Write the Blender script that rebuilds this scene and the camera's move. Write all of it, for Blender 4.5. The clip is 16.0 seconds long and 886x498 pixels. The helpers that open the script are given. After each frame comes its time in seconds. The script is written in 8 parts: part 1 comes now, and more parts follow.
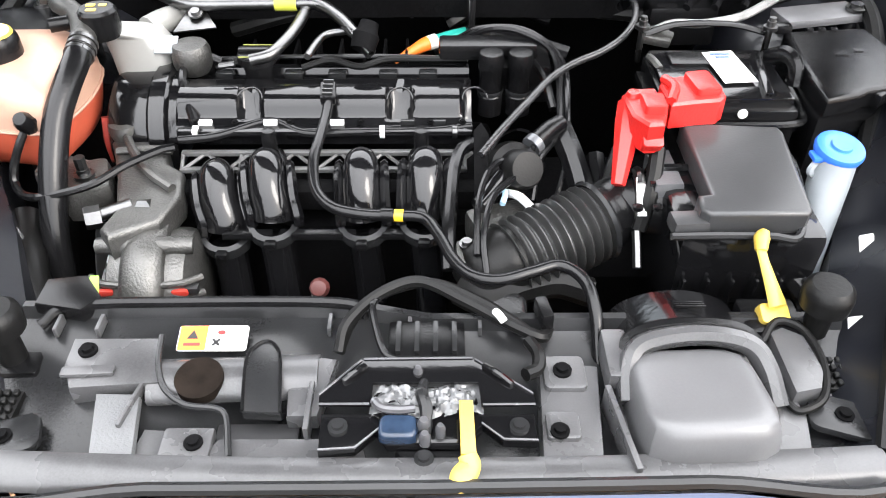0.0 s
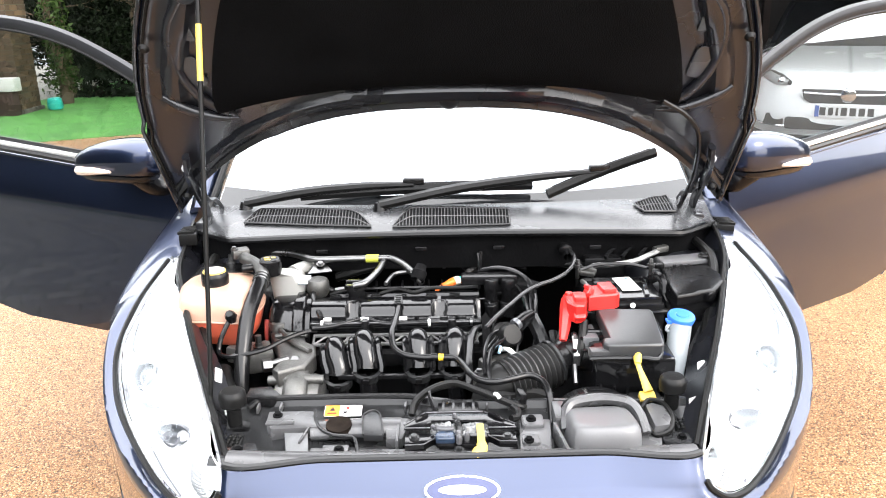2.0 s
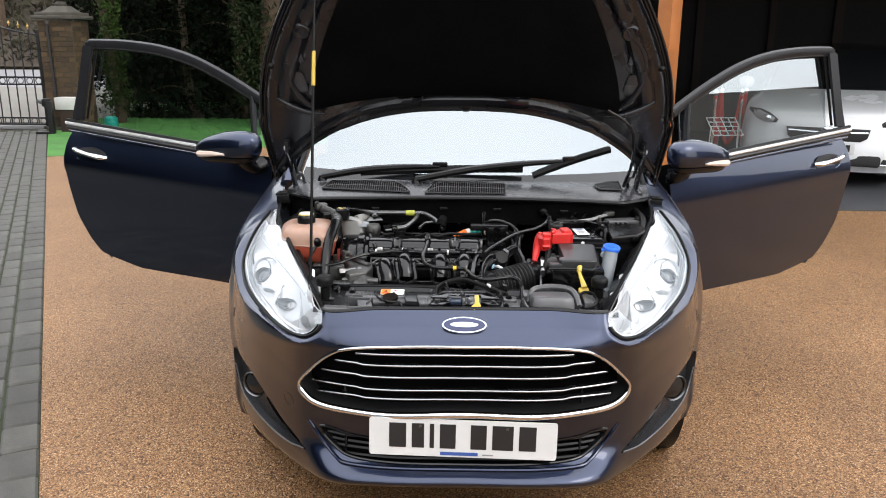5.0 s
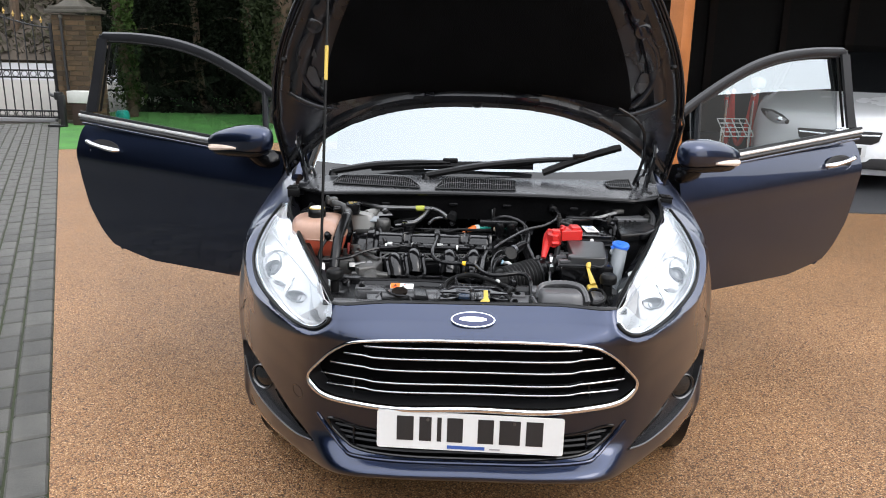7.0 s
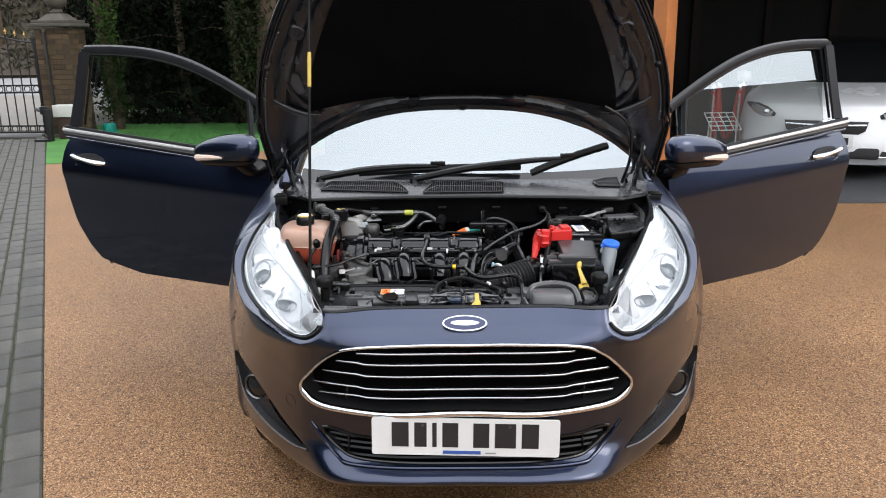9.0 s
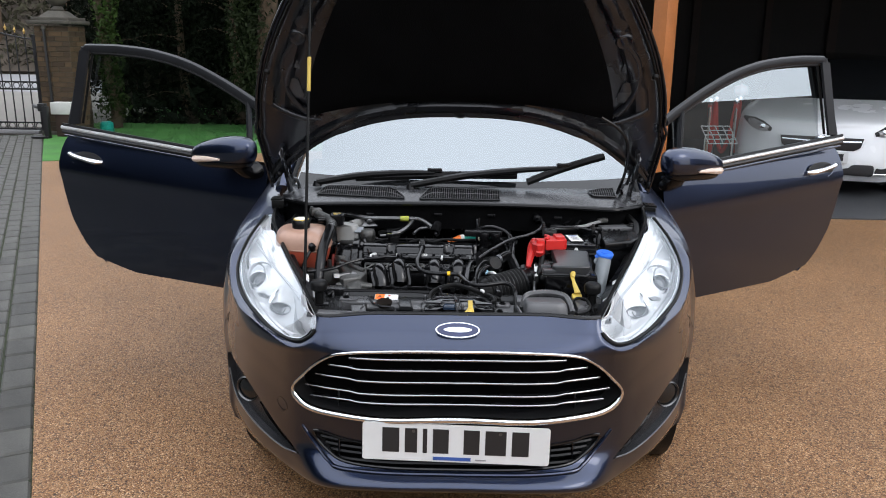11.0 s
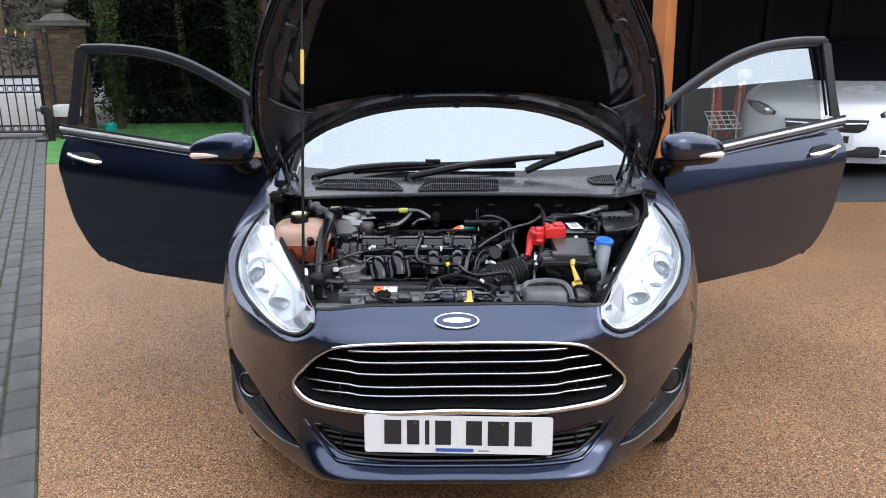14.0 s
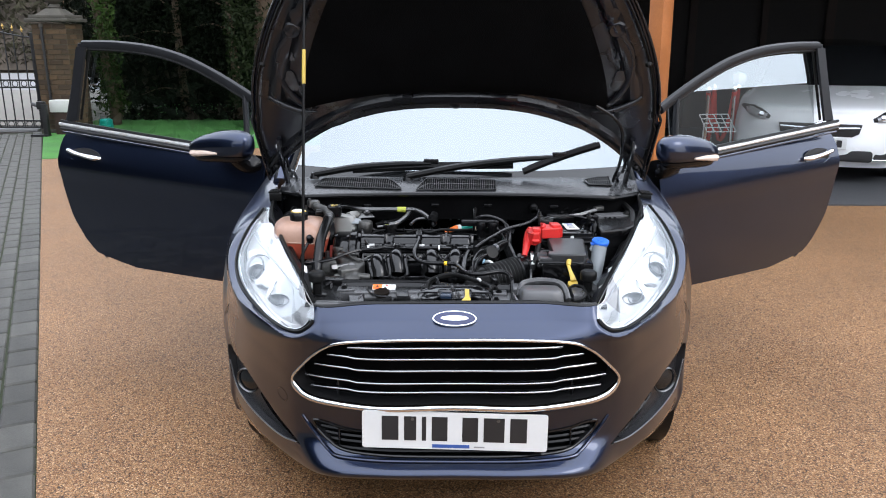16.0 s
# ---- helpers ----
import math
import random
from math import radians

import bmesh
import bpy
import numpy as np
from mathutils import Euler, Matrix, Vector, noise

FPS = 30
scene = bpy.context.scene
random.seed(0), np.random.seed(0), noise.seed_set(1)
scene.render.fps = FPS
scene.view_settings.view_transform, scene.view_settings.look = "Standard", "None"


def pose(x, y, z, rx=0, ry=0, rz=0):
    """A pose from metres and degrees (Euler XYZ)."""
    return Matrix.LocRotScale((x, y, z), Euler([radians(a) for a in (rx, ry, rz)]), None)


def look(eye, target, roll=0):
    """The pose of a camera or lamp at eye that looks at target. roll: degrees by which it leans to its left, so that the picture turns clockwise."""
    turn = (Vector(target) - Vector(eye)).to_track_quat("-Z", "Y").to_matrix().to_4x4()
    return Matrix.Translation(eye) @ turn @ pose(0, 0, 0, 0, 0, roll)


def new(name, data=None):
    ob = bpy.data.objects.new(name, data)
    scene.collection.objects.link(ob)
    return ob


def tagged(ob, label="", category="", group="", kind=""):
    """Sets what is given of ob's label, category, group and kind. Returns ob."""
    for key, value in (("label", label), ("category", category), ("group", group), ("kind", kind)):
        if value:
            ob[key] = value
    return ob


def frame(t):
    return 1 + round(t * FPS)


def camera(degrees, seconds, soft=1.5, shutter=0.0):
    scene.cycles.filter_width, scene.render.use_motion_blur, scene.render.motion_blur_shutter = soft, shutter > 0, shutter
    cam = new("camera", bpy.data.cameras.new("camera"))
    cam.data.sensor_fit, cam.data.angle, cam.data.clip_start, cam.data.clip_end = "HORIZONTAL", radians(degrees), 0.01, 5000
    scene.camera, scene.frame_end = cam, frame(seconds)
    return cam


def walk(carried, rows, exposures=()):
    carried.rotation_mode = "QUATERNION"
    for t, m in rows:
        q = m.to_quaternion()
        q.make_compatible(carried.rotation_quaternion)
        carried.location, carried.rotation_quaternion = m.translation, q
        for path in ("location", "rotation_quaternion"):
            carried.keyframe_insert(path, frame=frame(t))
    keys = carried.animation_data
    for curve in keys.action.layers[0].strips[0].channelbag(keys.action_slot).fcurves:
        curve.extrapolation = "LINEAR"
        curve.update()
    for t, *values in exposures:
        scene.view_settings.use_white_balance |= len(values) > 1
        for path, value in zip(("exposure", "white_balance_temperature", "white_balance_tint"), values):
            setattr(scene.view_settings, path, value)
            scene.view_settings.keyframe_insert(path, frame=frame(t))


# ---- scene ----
cam = camera(58.5, 16.0, 1.0)
PATH = [
    (0, (0.009, -0.351, 1.323), (0.02, 1.174, 0.029), 0.1),
    (0.5, (0.023, -0.476, 1.356), (0.01, 1.177, 0.23), -0.7),
    (1, (0.043, -0.677, 1.418), (0.003, 1.114, 0.529), -0.5),
    (1.5, (-0.003, -0.896, 1.446), (-0.025, 0.97, 0.727), -1.6),
    (2, (-0.01, -1.094, 1.468), (-0.032, 0.812, 0.86), -1.2),
    (2.5, (0.038, -1.292, 1.479), (-0.001, 0.636, 0.947), -0.4),
    (3, (0.023, -1.493, 1.486), (-0.024, 0.44, 0.975), 0.6),
    (3.5, (-0.03, -1.724, 1.47), (-0.079, 0.209, 0.959), -0.1),
    (4, (-0.013, -1.872, 1.47), (-0.054, 0.053, 0.931), -0.1),
    (4.2, (0.016, -1.92, 1.483), (-0.04, 0.008, 0.951), -0.1),
    (6.5, (0.007, -2.029, 1.472), (-0.072, -0.1, 0.951), 0.8),
    (7, (0.009, -2.012, 1.473), (-0.081, -0.085, 0.945), 1.0),
    (7.5, (0.005, -1.997, 1.473), (-0.084, -0.07, 0.946), 0.5),
    (8, (0.009, -1.994, 1.473), (-0.076, -0.066, 0.946), -0.3),
    (8.5, (0.016, -1.995, 1.474), (-0.062, -0.067, 0.947), -0.3),
    (9, (0.018, -1.999, 1.474), (-0.054, -0.07, 0.952), -0.7),
    (11.5, (0.019, -2.009, 1.479), (-0.039, -0.074, 0.974), 0.9),
    (12, (0.022, -2.001, 1.475), (-0.047, -0.067, 0.972), 0.2),
    (12.5, (0.022, -1.985, 1.466), (-0.051, -0.06, 0.928), -0.0),
    (13, (0.032, -1.972, 1.469), (-0.042, -0.046, 0.934), -0.3),
    (13.5, (0.042, -1.979, 1.471), (-0.03, -0.051, 0.943), -0.8),
    (14, (0.045, -1.997, 1.467), (-0.033, -0.068, 0.944), -0.8),
    (14.5, (0.043, -2.018, 1.469), (-0.032, -0.09, 0.942), -0.2),
    (15, (0.038, -2.03, 1.474), (-0.038, -0.103, 0.944), 0.0),
    (15.5, (0.033, -2.033, 1.477), (-0.038, -0.105, 0.948), -0.3),
    (16, (0.034, -2.027, 1.473), (-0.029, -0.098, 0.949), -0.1),
]
EXPO = [(0.0, 1.23, 6400, 10), (1.0, 1.35, 6450, 10), (2.0, 1.31, 6450, 10), (2.8, 1.01, 6500, 10), (3.4, 0.27, 6450, 10), (4.0, -0.21, 6500, 10), (6.5, -0.14, 6200, 10), (8.5, -0.11, 6250, 10), (9.0, -0.29, 6250, 10), (11.5, -0.56, 5900, 10), (12.5, -0.56, 5650, 10), (13.2, -0.31, 5700, 10), (14.5, -0.27, 5900, 10), (16.0, -0.21, 5900, 10)]
walk(cam, [(t, look(eye, target, roll)) for t, eye, target, roll in PATH], EXPO)

# ---- sky and sun: bright overcast ----
world = bpy.data.worlds.new("overcast_sky")
scene.world = world
world.use_nodes = True
wn, wl = world.node_tree.nodes, world.node_tree.links
sky = wn.new("ShaderNodeTexSky")
sky.sky_type, sky.sun_disc = "NISHITA", False
sky.sun_elevation, sky.sun_rotation = radians(38), radians(125)
sky.dust_density, sky.air_density = 4.0, 1.0
cloud = wn.new("ShaderNodeMix")
cloud.data_type = "RGBA"
cloud.inputs[0].default_value = 0.8
wl.new(sky.outputs[0], cloud.inputs[6])
# an overcast sky is brighter overhead than at the horizon
tcw = wn.new("ShaderNodeTexCoord")
sepw = wn.new("ShaderNodeSeparateXYZ")
wl.new(tcw.outputs["Generated"], sepw.inputs[0])
grad = wn.new("ShaderNodeMapRange")
grad.inputs[1].default_value, grad.inputs[2].default_value = 0.0, 1.0
grad.inputs[3].default_value, grad.inputs[4].default_value = 0.80, 1.70
wl.new(sepw.outputs[2], grad.inputs[0])
tone = wn.new("ShaderNodeMix")
tone.data_type, tone.blend_type = "RGBA", "MULTIPLY"
tone.inputs[0].default_value = 1
tone.inputs[6].default_value = (9.9, 9.85, 9.9, 1)
wl.new(grad.outputs[0], tone.inputs[7])
wl.new(tone.outputs[2], cloud.inputs[7])
bg = wn["Background"]
wl.new(cloud.outputs[2], bg.inputs[0])
bg.inputs[1].default_value = 0.27

sun_data = bpy.data.lights.new("sun", "SUN")
sun_data.energy, sun_data.angle, sun_data.color = 0.8, radians(25), (1.0, 0.97, 0.93)
sun = new("sun", sun_data)
sun.matrix_world = look((7, -5, 6.7), (0, 0, 0))


# ---- materials ----
def mat(name, col, rough=0.5, metal=0.0, var=0.2, scale=6.0, bump=0.0, fine=80.0, coat=0.0, spec=0.5, rvar=0.1, alt=None):
    """Procedural surface: base colour with soft variation at two scales, uneven gloss and fine relief."""
    m = bpy.data.materials.new(name)
    m.use_nodes = True
    nt = m.node_tree
    n, l = nt.nodes, nt.links
    p = n["Principled BSDF"]
    tc = n.new("ShaderNodeTexCoord")
    big = n.new("ShaderNodeTexNoise")
    big.inputs["Scale"].default_value, big.inputs["Detail"].default_value = scale, 5
    small = n.new("ShaderNodeTexNoise")
    small.inputs["Scale"].default_value, small.inputs["Detail"].default_value = fine, 3
    info = n.new("ShaderNodeObjectInfo")
    l.new(tc.outputs["Object"], big.inputs["Vector"])
    l.new(tc.outputs["Object"], small.inputs["Vector"])
    add = n.new("ShaderNodeMath")
    add.operation = "MULTIPLY_ADD"
    l.new(small.outputs[0], add.inputs[0])
    add.inputs[1].default_value = 0.35
    l.new(big.outputs[0], add.inputs[2])
    ramp = n.new("ShaderNodeMapRange")
    ramp.inputs[1].default_value, ramp.inputs[2].default_value = 0.4, 0.95
    l.new(add.outputs[0], ramp.inputs[0])
    mix = n.new("ShaderNodeMix")
    mix.data_type = "RGBA"
    lo = [c * (1 - var) for c in col]
    hi = list(alt) if alt else [min(1, c * (1 + var)) for c in col]
    mix.inputs[6].default_value, mix.inputs[7].default_value = (*lo, 1), (*hi, 1)
    l.new(ramp.outputs[0], mix.inputs[0])
    l.new(mix.outputs[2], p.inputs["Base Color"])
    rr = n.new("ShaderNodeMapRange")
    rr.inputs[3].default_value, rr.inputs[4].default_value = max(0.02, rough - rvar), min(1, rough + rvar)
    l.new(big.outputs[0], rr.inputs[0])
    l.new(rr.outputs[0], p.inputs["Roughness"])
    p.inputs["Metallic"].default_value = metal
    p.inputs["Coat Weight"].default_value = coat
    p.inputs["Coat Roughness"].default_value = 0.04
    p.inputs["Specular IOR Level"].default_value = spec
    if bump:
        b = n.new("ShaderNodeBump")
        b.inputs["Strength"].default_value, b.inputs["Distance"].default_value = min(1, bump), 0.004
        l.new(small.outputs[0], b.inputs["Height"])
        l.new(b.outputs[0], p.inputs["Normal"])
    return m


def glass(name, tint, clear, rough=0.0, film=(0.8, 0.85, 0.88), sky_veil=0.0):
    """Thin pane: clear glass over a mirror sheen, with an optional pale film for sky reflection put into colour."""
    m = bpy.data.materials.new(name)
    m.use_nodes = True
    n, l = m.node_tree.nodes, m.node_tree.links
    n.remove(n["Principled BSDF"])
    out = n["Material Output"]
    tr = n.new("ShaderNodeBsdfTransparent")
    tr.inputs[0].default_value = (*tint, 1)
    gl = n.new("ShaderNodeBsdfGlossy")
    gl.inputs["Roughness"].default_value = rough
    gl.inputs["Color"].default_value = (.86, .93, .97, 1)
    lw = n.new("ShaderNodeLayerWeight")
    lw.inputs[0].default_value = 0.5
    pw = n.new("ShaderNodeMath")
    pw.operation = "POWER"
    l.new(lw.outputs["Facing"], pw.inputs[0])
    pw.inputs[1].default_value = 5
    fr = n.new("ShaderNodeMapRange")
    fr.inputs[3].default_value, fr.inputs[4].default_value = clear, 1.0
    l.new(pw.outputs[0], fr.inputs[0])
    mx = n.new("ShaderNodeMixShader")
    l.new(fr.outputs[0], mx.inputs[0])
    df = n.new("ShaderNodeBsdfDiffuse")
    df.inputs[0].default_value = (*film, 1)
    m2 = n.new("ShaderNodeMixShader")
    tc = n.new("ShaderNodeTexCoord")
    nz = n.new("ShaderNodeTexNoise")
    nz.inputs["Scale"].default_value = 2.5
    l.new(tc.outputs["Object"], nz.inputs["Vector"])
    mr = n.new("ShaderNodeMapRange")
    mr.inputs[3].default_value, mr.inputs[4].default_value = sky_veil * 0.92, min(1, sky_veil * 1.08)
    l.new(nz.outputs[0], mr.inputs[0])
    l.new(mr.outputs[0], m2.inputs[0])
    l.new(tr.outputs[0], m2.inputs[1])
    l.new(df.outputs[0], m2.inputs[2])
    l.new(m2.outputs[0], mx.inputs[1])
    l.new(gl.outputs[0], mx.inputs[2])
    l.new(mx.outputs[0], out.inputs[0])
    return m


def gravel_mat(name, stones, dark, scale, bump=0.6):
    """Bound gravel: small stones of several tones with dark joints, and broad damp stains."""
    m = bpy.data.materials.new(name)
    m.use_nodes = True
    n, l = m.node_tree.nodes, m.node_tree.links
    p = n["Principled BSDF"]
    tc = n.new("ShaderNodeTexCoord")
    vo = n.new("ShaderNodeTexVoronoi")
    vo.inputs["Scale"].default_value = scale
    l.new(tc.outputs["Object"], vo.inputs["Vector"])
    ramp = n.new("ShaderNodeValToRGB")
    e = ramp.color_ramp.elements
    e[0].color, e[1].color = (*stones[0], 1), (*stones[-1], 1)
    for k, c in enumerate(stones[1:-1]):
        x = e.new((k + 1) / (len(stones) - 1))
        x.color = (*c, 1)
    sep = n.new("ShaderNodeSeparateColor")
    l.new(vo.outputs["Color"], sep.inputs[0])
    l.new(sep.outputs[0], ramp.inputs[0])
    edge = n.new("ShaderNodeMapRange")
    edge.inputs[1].default_value, edge.inputs[2].default_value = 0.45, 0.9
    l.new(vo.outputs["Distance"], edge.inputs[0])
    mx = n.new("ShaderNodeMix")
    mx.data_type = "RGBA"
    mx.inputs[7].default_value = (*dark, 1)
    l.new(edge.outputs[0], mx.inputs[0])
    l.new(ramp.outputs[0], mx.inputs[6])
    big = n.new("ShaderNodeTexNoise")
    big.inputs["Scale"].default_value, big.inputs["Detail"].default_value = 0.9, 6
    l.new(tc.outputs["Object"], big.inputs["Vector"])
    st = n.new("ShaderNodeMapRange")
    st.inputs[1].default_value, st.inputs[2].default_value = 0.35, 0.7
    st.inputs[3].default_value, st.inputs[4].default_value = 0.8, 1.08
    l.new(big.outputs[0], st.inputs[0])
    mul = n.new("ShaderNodeMix")
    mul.data_type, mul.blend_type = "RGBA", "MULTIPLY"
    mul.inputs[0].default_value = 1
    l.new(mx.outputs[2], mul.inputs[6])
    l.new(st.outputs[0], mul.inputs[7])
    l.new(mul.outputs[2], p.inputs["Base Color"])
    p.inputs["Roughness"].default_value = 0.62
    b = n.new("ShaderNodeBump")
    b.inputs["Strength"].default_value, b.inputs["Distance"].default_value = bump, 0.003
    b.invert = True
    l.new(vo.outputs["Distance"], b.inputs["Height"])
    l.new(b.outputs[0], p.inputs["Normal"])
    return m


PAINT = mat("dark_blue_metallic_paint", (0.0215, 0.0305, 0.0635), 0.37, 1.0, 0.08, 3, 0.0, 900, coat=1.0, rvar=0.04)
PAINT.node_tree.nodes["Principled BSDF"].inputs["Coat IOR"].default_value = 1.5
# Inner faces are darker and less metallic than the outer skin.
PAINT_IN = mat("dark_inner_finish", (0.0085, 0.009, 0.0115), 0.28, 0.0, 0.2, 5, 0.03, 200, coat=0.25, spec=0.4)
BLACK = mat("black_plastic", (0.0050, 0.0050, 0.0054), 0.21, 0, 0.3, 9, 0.1, 500, spec=0.26)
SLAM = mat("slam_grey_plastic", (0.055, 0.055, 0.057), 0.27, 0, 0.35, 14, 0.04, 500)
GREY_PL = mat("grey_black_plastic", (0.013, 0.0133, 0.014), 0.23, 0, 0.3, 9, 0.04, 500, spec=0.33)
SHINY = mat("glossy_black_plastic", (0.0045, 0.0045, 0.005), 0.10, 0, 0.3, 7, 0.04, 120, rvar=0.05, spec=0.5)
RUBBER = mat("black_rubber", (0.0055, 0.0055, 0.0055), 0.36, 0, 0.3, 12, 0.08, 300, spec=0.16)
HOSE = mat("rubber_hose", (0.0055, 0.0055, 0.006), 0.20, 0, 0.25, 12, 0.05, 300, spec=0.32)
# Near-black for dark metal and for deep parts whose shade is put into colour.
DARK = mat("black_metal_and_shade", (0.004, 0.004, 0.0043), 0.6, 0.0, 0.4, 8, 0.3, 120, spec=0.03)
LINER = mat("bonnet_liner_felt", (0.0030, 0.0031, 0.0034), 0.95, 0, 0.35, 7, 0.6, 350, spec=0.04)
CHROME = mat("chrome", (0.75, 0.76, 0.78), 0.10, 1.0, 0.05, 20, 0, 100, rvar=0.04)
ALU = mat("cast_aluminium", (0.105, 0.104, 0.10), 0.45, 0.85, 0.4, 22, 0.3, 320)
STEEL = mat("dull_steel_pipe", (0.14, 0.14, 0.14), 0.30, 1.0, 0.25, 18, 0.1, 200)
RED = mat("red_plastic", (0.50, 0.018, 0.015), 0.30, 0, 0.12, 14, 0.1, 300)
YELLOW = mat("yellow_plastic", (0.52, 0.37, 0.06), 0.42, 0, 0.1, 14, 0.1, 300)
ORANGE = mat("orange_plastic", (0.85, 0.18, 0.02), 0.45, 0, 0.1, 14)
TEAL = mat("green_plastic", (0.02, 0.33, 0.27), 0.45, 0, 0.1, 14)
BLUE = mat("blue_plastic", (0.03, 0.14, 0.62), 0.35, 0, 0.1, 14)
MILKY = mat("milky_plastic", (0.20, 0.218, 0.232), 0.42, 0, 0.1, 10)
PEACH = mat("translucent_tank_plastic", (0.40, 0.245, 0.18), 0.35, 0, 0.15, 8)
COOLANT = mat("red_coolant_in_tank", (0.44, 0.085, 0.045), 0.35, 0, 0.15, 8)
WHITE = mat("white_paper", (0.66, 0.66, 0.65), 0.55, 0, 0.05, 20)
PLATE_W = mat("white_reflective_plate", (0.60, 0.61, 0.61), 0.35, 0, 0.04, 12)
# Also fills seams, slots and holes, their shade put in as black.
INK = mat("black_ink_and_gap", (0.012, 0.012, 0.013), 0.5, 0, 0.2, 20)
INK_BLUE = mat("blue_ink", (0.03, 0.08, 0.30), 0.5, 0, 0.1, 20)
INK_GREY = mat("grey_ink", (0.25, 0.25, 0.26), 0.5, 0, 0.1, 20)
COWL = mat("satin_grey_cowl", (0.030, 0.031, 0.033), 0.26, 0, 0.2, 5, 0.10, 400)
LAMP_IN = mat("bright_lamp_reflector", (0.86, 0.86, 0.86), 0.20, 0.35, 0.10, 22, 0.05, 60)
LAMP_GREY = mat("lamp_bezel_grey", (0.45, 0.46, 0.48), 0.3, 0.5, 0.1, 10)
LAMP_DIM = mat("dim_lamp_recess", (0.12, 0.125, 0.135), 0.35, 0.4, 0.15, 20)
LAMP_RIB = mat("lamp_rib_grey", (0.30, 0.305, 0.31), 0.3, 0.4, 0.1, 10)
PROJECTOR = mat("projector_glass", (0.045, 0.05, 0.06), 0.05, 0.3, 0.1, 20, coat=1.0)
FOG_PL = mat("dark_grained_plastic", (0.016, 0.016, 0.018), 0.42, 0, 0.25, 9, 0.3, 600)
AMBER = mat("amber_lens", (0.62, 0.50, 0.42), 0.2, 0, 0.1, 20)
# Its pale film puts part of the sky's reflection into colour.
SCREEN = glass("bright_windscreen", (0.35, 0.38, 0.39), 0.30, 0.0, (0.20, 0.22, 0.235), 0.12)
LENS = glass("clear_lamp_lens", (0.97, 0.98, 0.99), 0.09)
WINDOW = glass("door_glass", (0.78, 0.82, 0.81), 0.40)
RESIN = gravel_mat("resin_bound_gravel", [(0.098, 0.037, 0.011), (0.275, 0.131, 0.046), (0.37, 0.211, 0.091), (0.175, 0.072, 0.022), (0.57, 0.372, 0.202)], (0.032, 0.014, 0.005), 185, 0.9)
PAVER = mat("grey_paver", (0.062, 0.060, 0.053), 0.7, 0, 0.4, 9, 0.7, 220)
JOINT = mat("mossy_sand_joint", (0.018, 0.024, 0.007), 0.95, 0, 0.4, 7, 0.8, 150)
TURF = mat("bright_green_turf", (0.042, 0.165, 0.025), 0.85, 0, 0.3, 2.5, 1.0, 260, alt=(0.070, 0.23, 0.037))
SOIL = mat("dark_soil", (0.045, 0.035, 0.025), 0.95, 0, 0.4, 2, 0.8, 30)
# Near-black and lit leaf tones put the hedge's shade and light into colour.
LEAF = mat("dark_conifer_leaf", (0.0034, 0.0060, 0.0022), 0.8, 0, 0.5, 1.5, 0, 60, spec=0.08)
LEAF_LIT = mat("lit_green_leaf", (0.024, 0.046, 0.008), 0.7, 0, 0.4, 1.5, 0, 60, spec=0.15)
HEDGE_IN = mat("hedge_inner_shade", (0.004, 0.004, 0.003), 0.95, 0, 0.5, 2, 0.8, 30, spec=0.05)
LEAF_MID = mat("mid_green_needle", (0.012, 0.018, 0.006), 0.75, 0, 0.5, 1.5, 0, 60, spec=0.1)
LEAF_BROWN = mat("bank_undergrowth", (0.042, 0.040, 0.026), 0.9, 0, 0.6, 1.5, 0, 60, spec=0.1)
BARK = mat("brown_bark", (0.058, 0.038, 0.022), 0.9, 0, 0.45, 7, 1.0, 45)
BRICK = mat("weathered_brick", (0.062, 0.038, 0.018), 0.85, 0, 0.4, 6, 0.8, 90)
MORTAR = mat("dirty_mortar", (0.055, 0.050, 0.034), 0.95, 0, 0.3, 8, 0.8, 120)
STONE = mat("weathered_stone", (0.065, 0.060, 0.049), 0.9, 0, 0.35, 6, 0.8, 90)
IRON = mat("black_painted_iron", (0.015, 0.015, 0.016), 0.45, 0.2, 0.2, 12)
TIMBER = mat("orange_stained_timber", (0.36, 0.13, 0.035), 0.5, 0, 0.22, 4, 0.3, 60)
# Boards near black: the dim inside of the garage is put into colour.
GARAGE_IN = mat("shaded_garage_boards", (0.008, 0.0075, 0.0075), 0.8, 0, 0.5, 3, 0.5, 40)
CONCRETE = mat("dark_concrete_floor", (0.05, 0.052, 0.056), 0.55, 0, 0.25, 2, 0.4, 60)
ROAD = mat("pale_road", (0.20, 0.20, 0.205), 0.85, 0, 0.12, 0.8, 0.3, 40)
ROAD_BEIGE = mat("beige_paving", (0.17, 0.158, 0.138), 0.85, 0, 0.12, 0.8, 0.3, 40)
CAR_WHITE = mat("white_car_paint", (0.78, 0.80, 0.82), 0.25, 0, 0.03, 3, 0, 80, coat=1.0)
DARK_GLASS = mat("dark_car_glass", (0.01, 0.011, 0.012), 0.06, 0, 0.1, 4)
WALL = mat("house_wall_render", (0.11, 0.10, 0.09), 0.9, 0, 0.2, 2, 0.3, 40)
SILVER = mat("silver_alloy", (0.45, 0.46, 0.47), 0.35, 0.8, 0.1, 9)


# ---- mesh helpers ----
WORLD = {}


def thing(name, label, category, at=(0, 0, 0), group="", kind=""):
    """An Empty at the base of a thing, to which its parts are parented."""
    ob = new(name)
    ob.empty_display_size = 0.1
    ob.location = at
    WORLD[ob.name] = Matrix.Translation(at)
    return tagged(ob, label, category, group, kind)


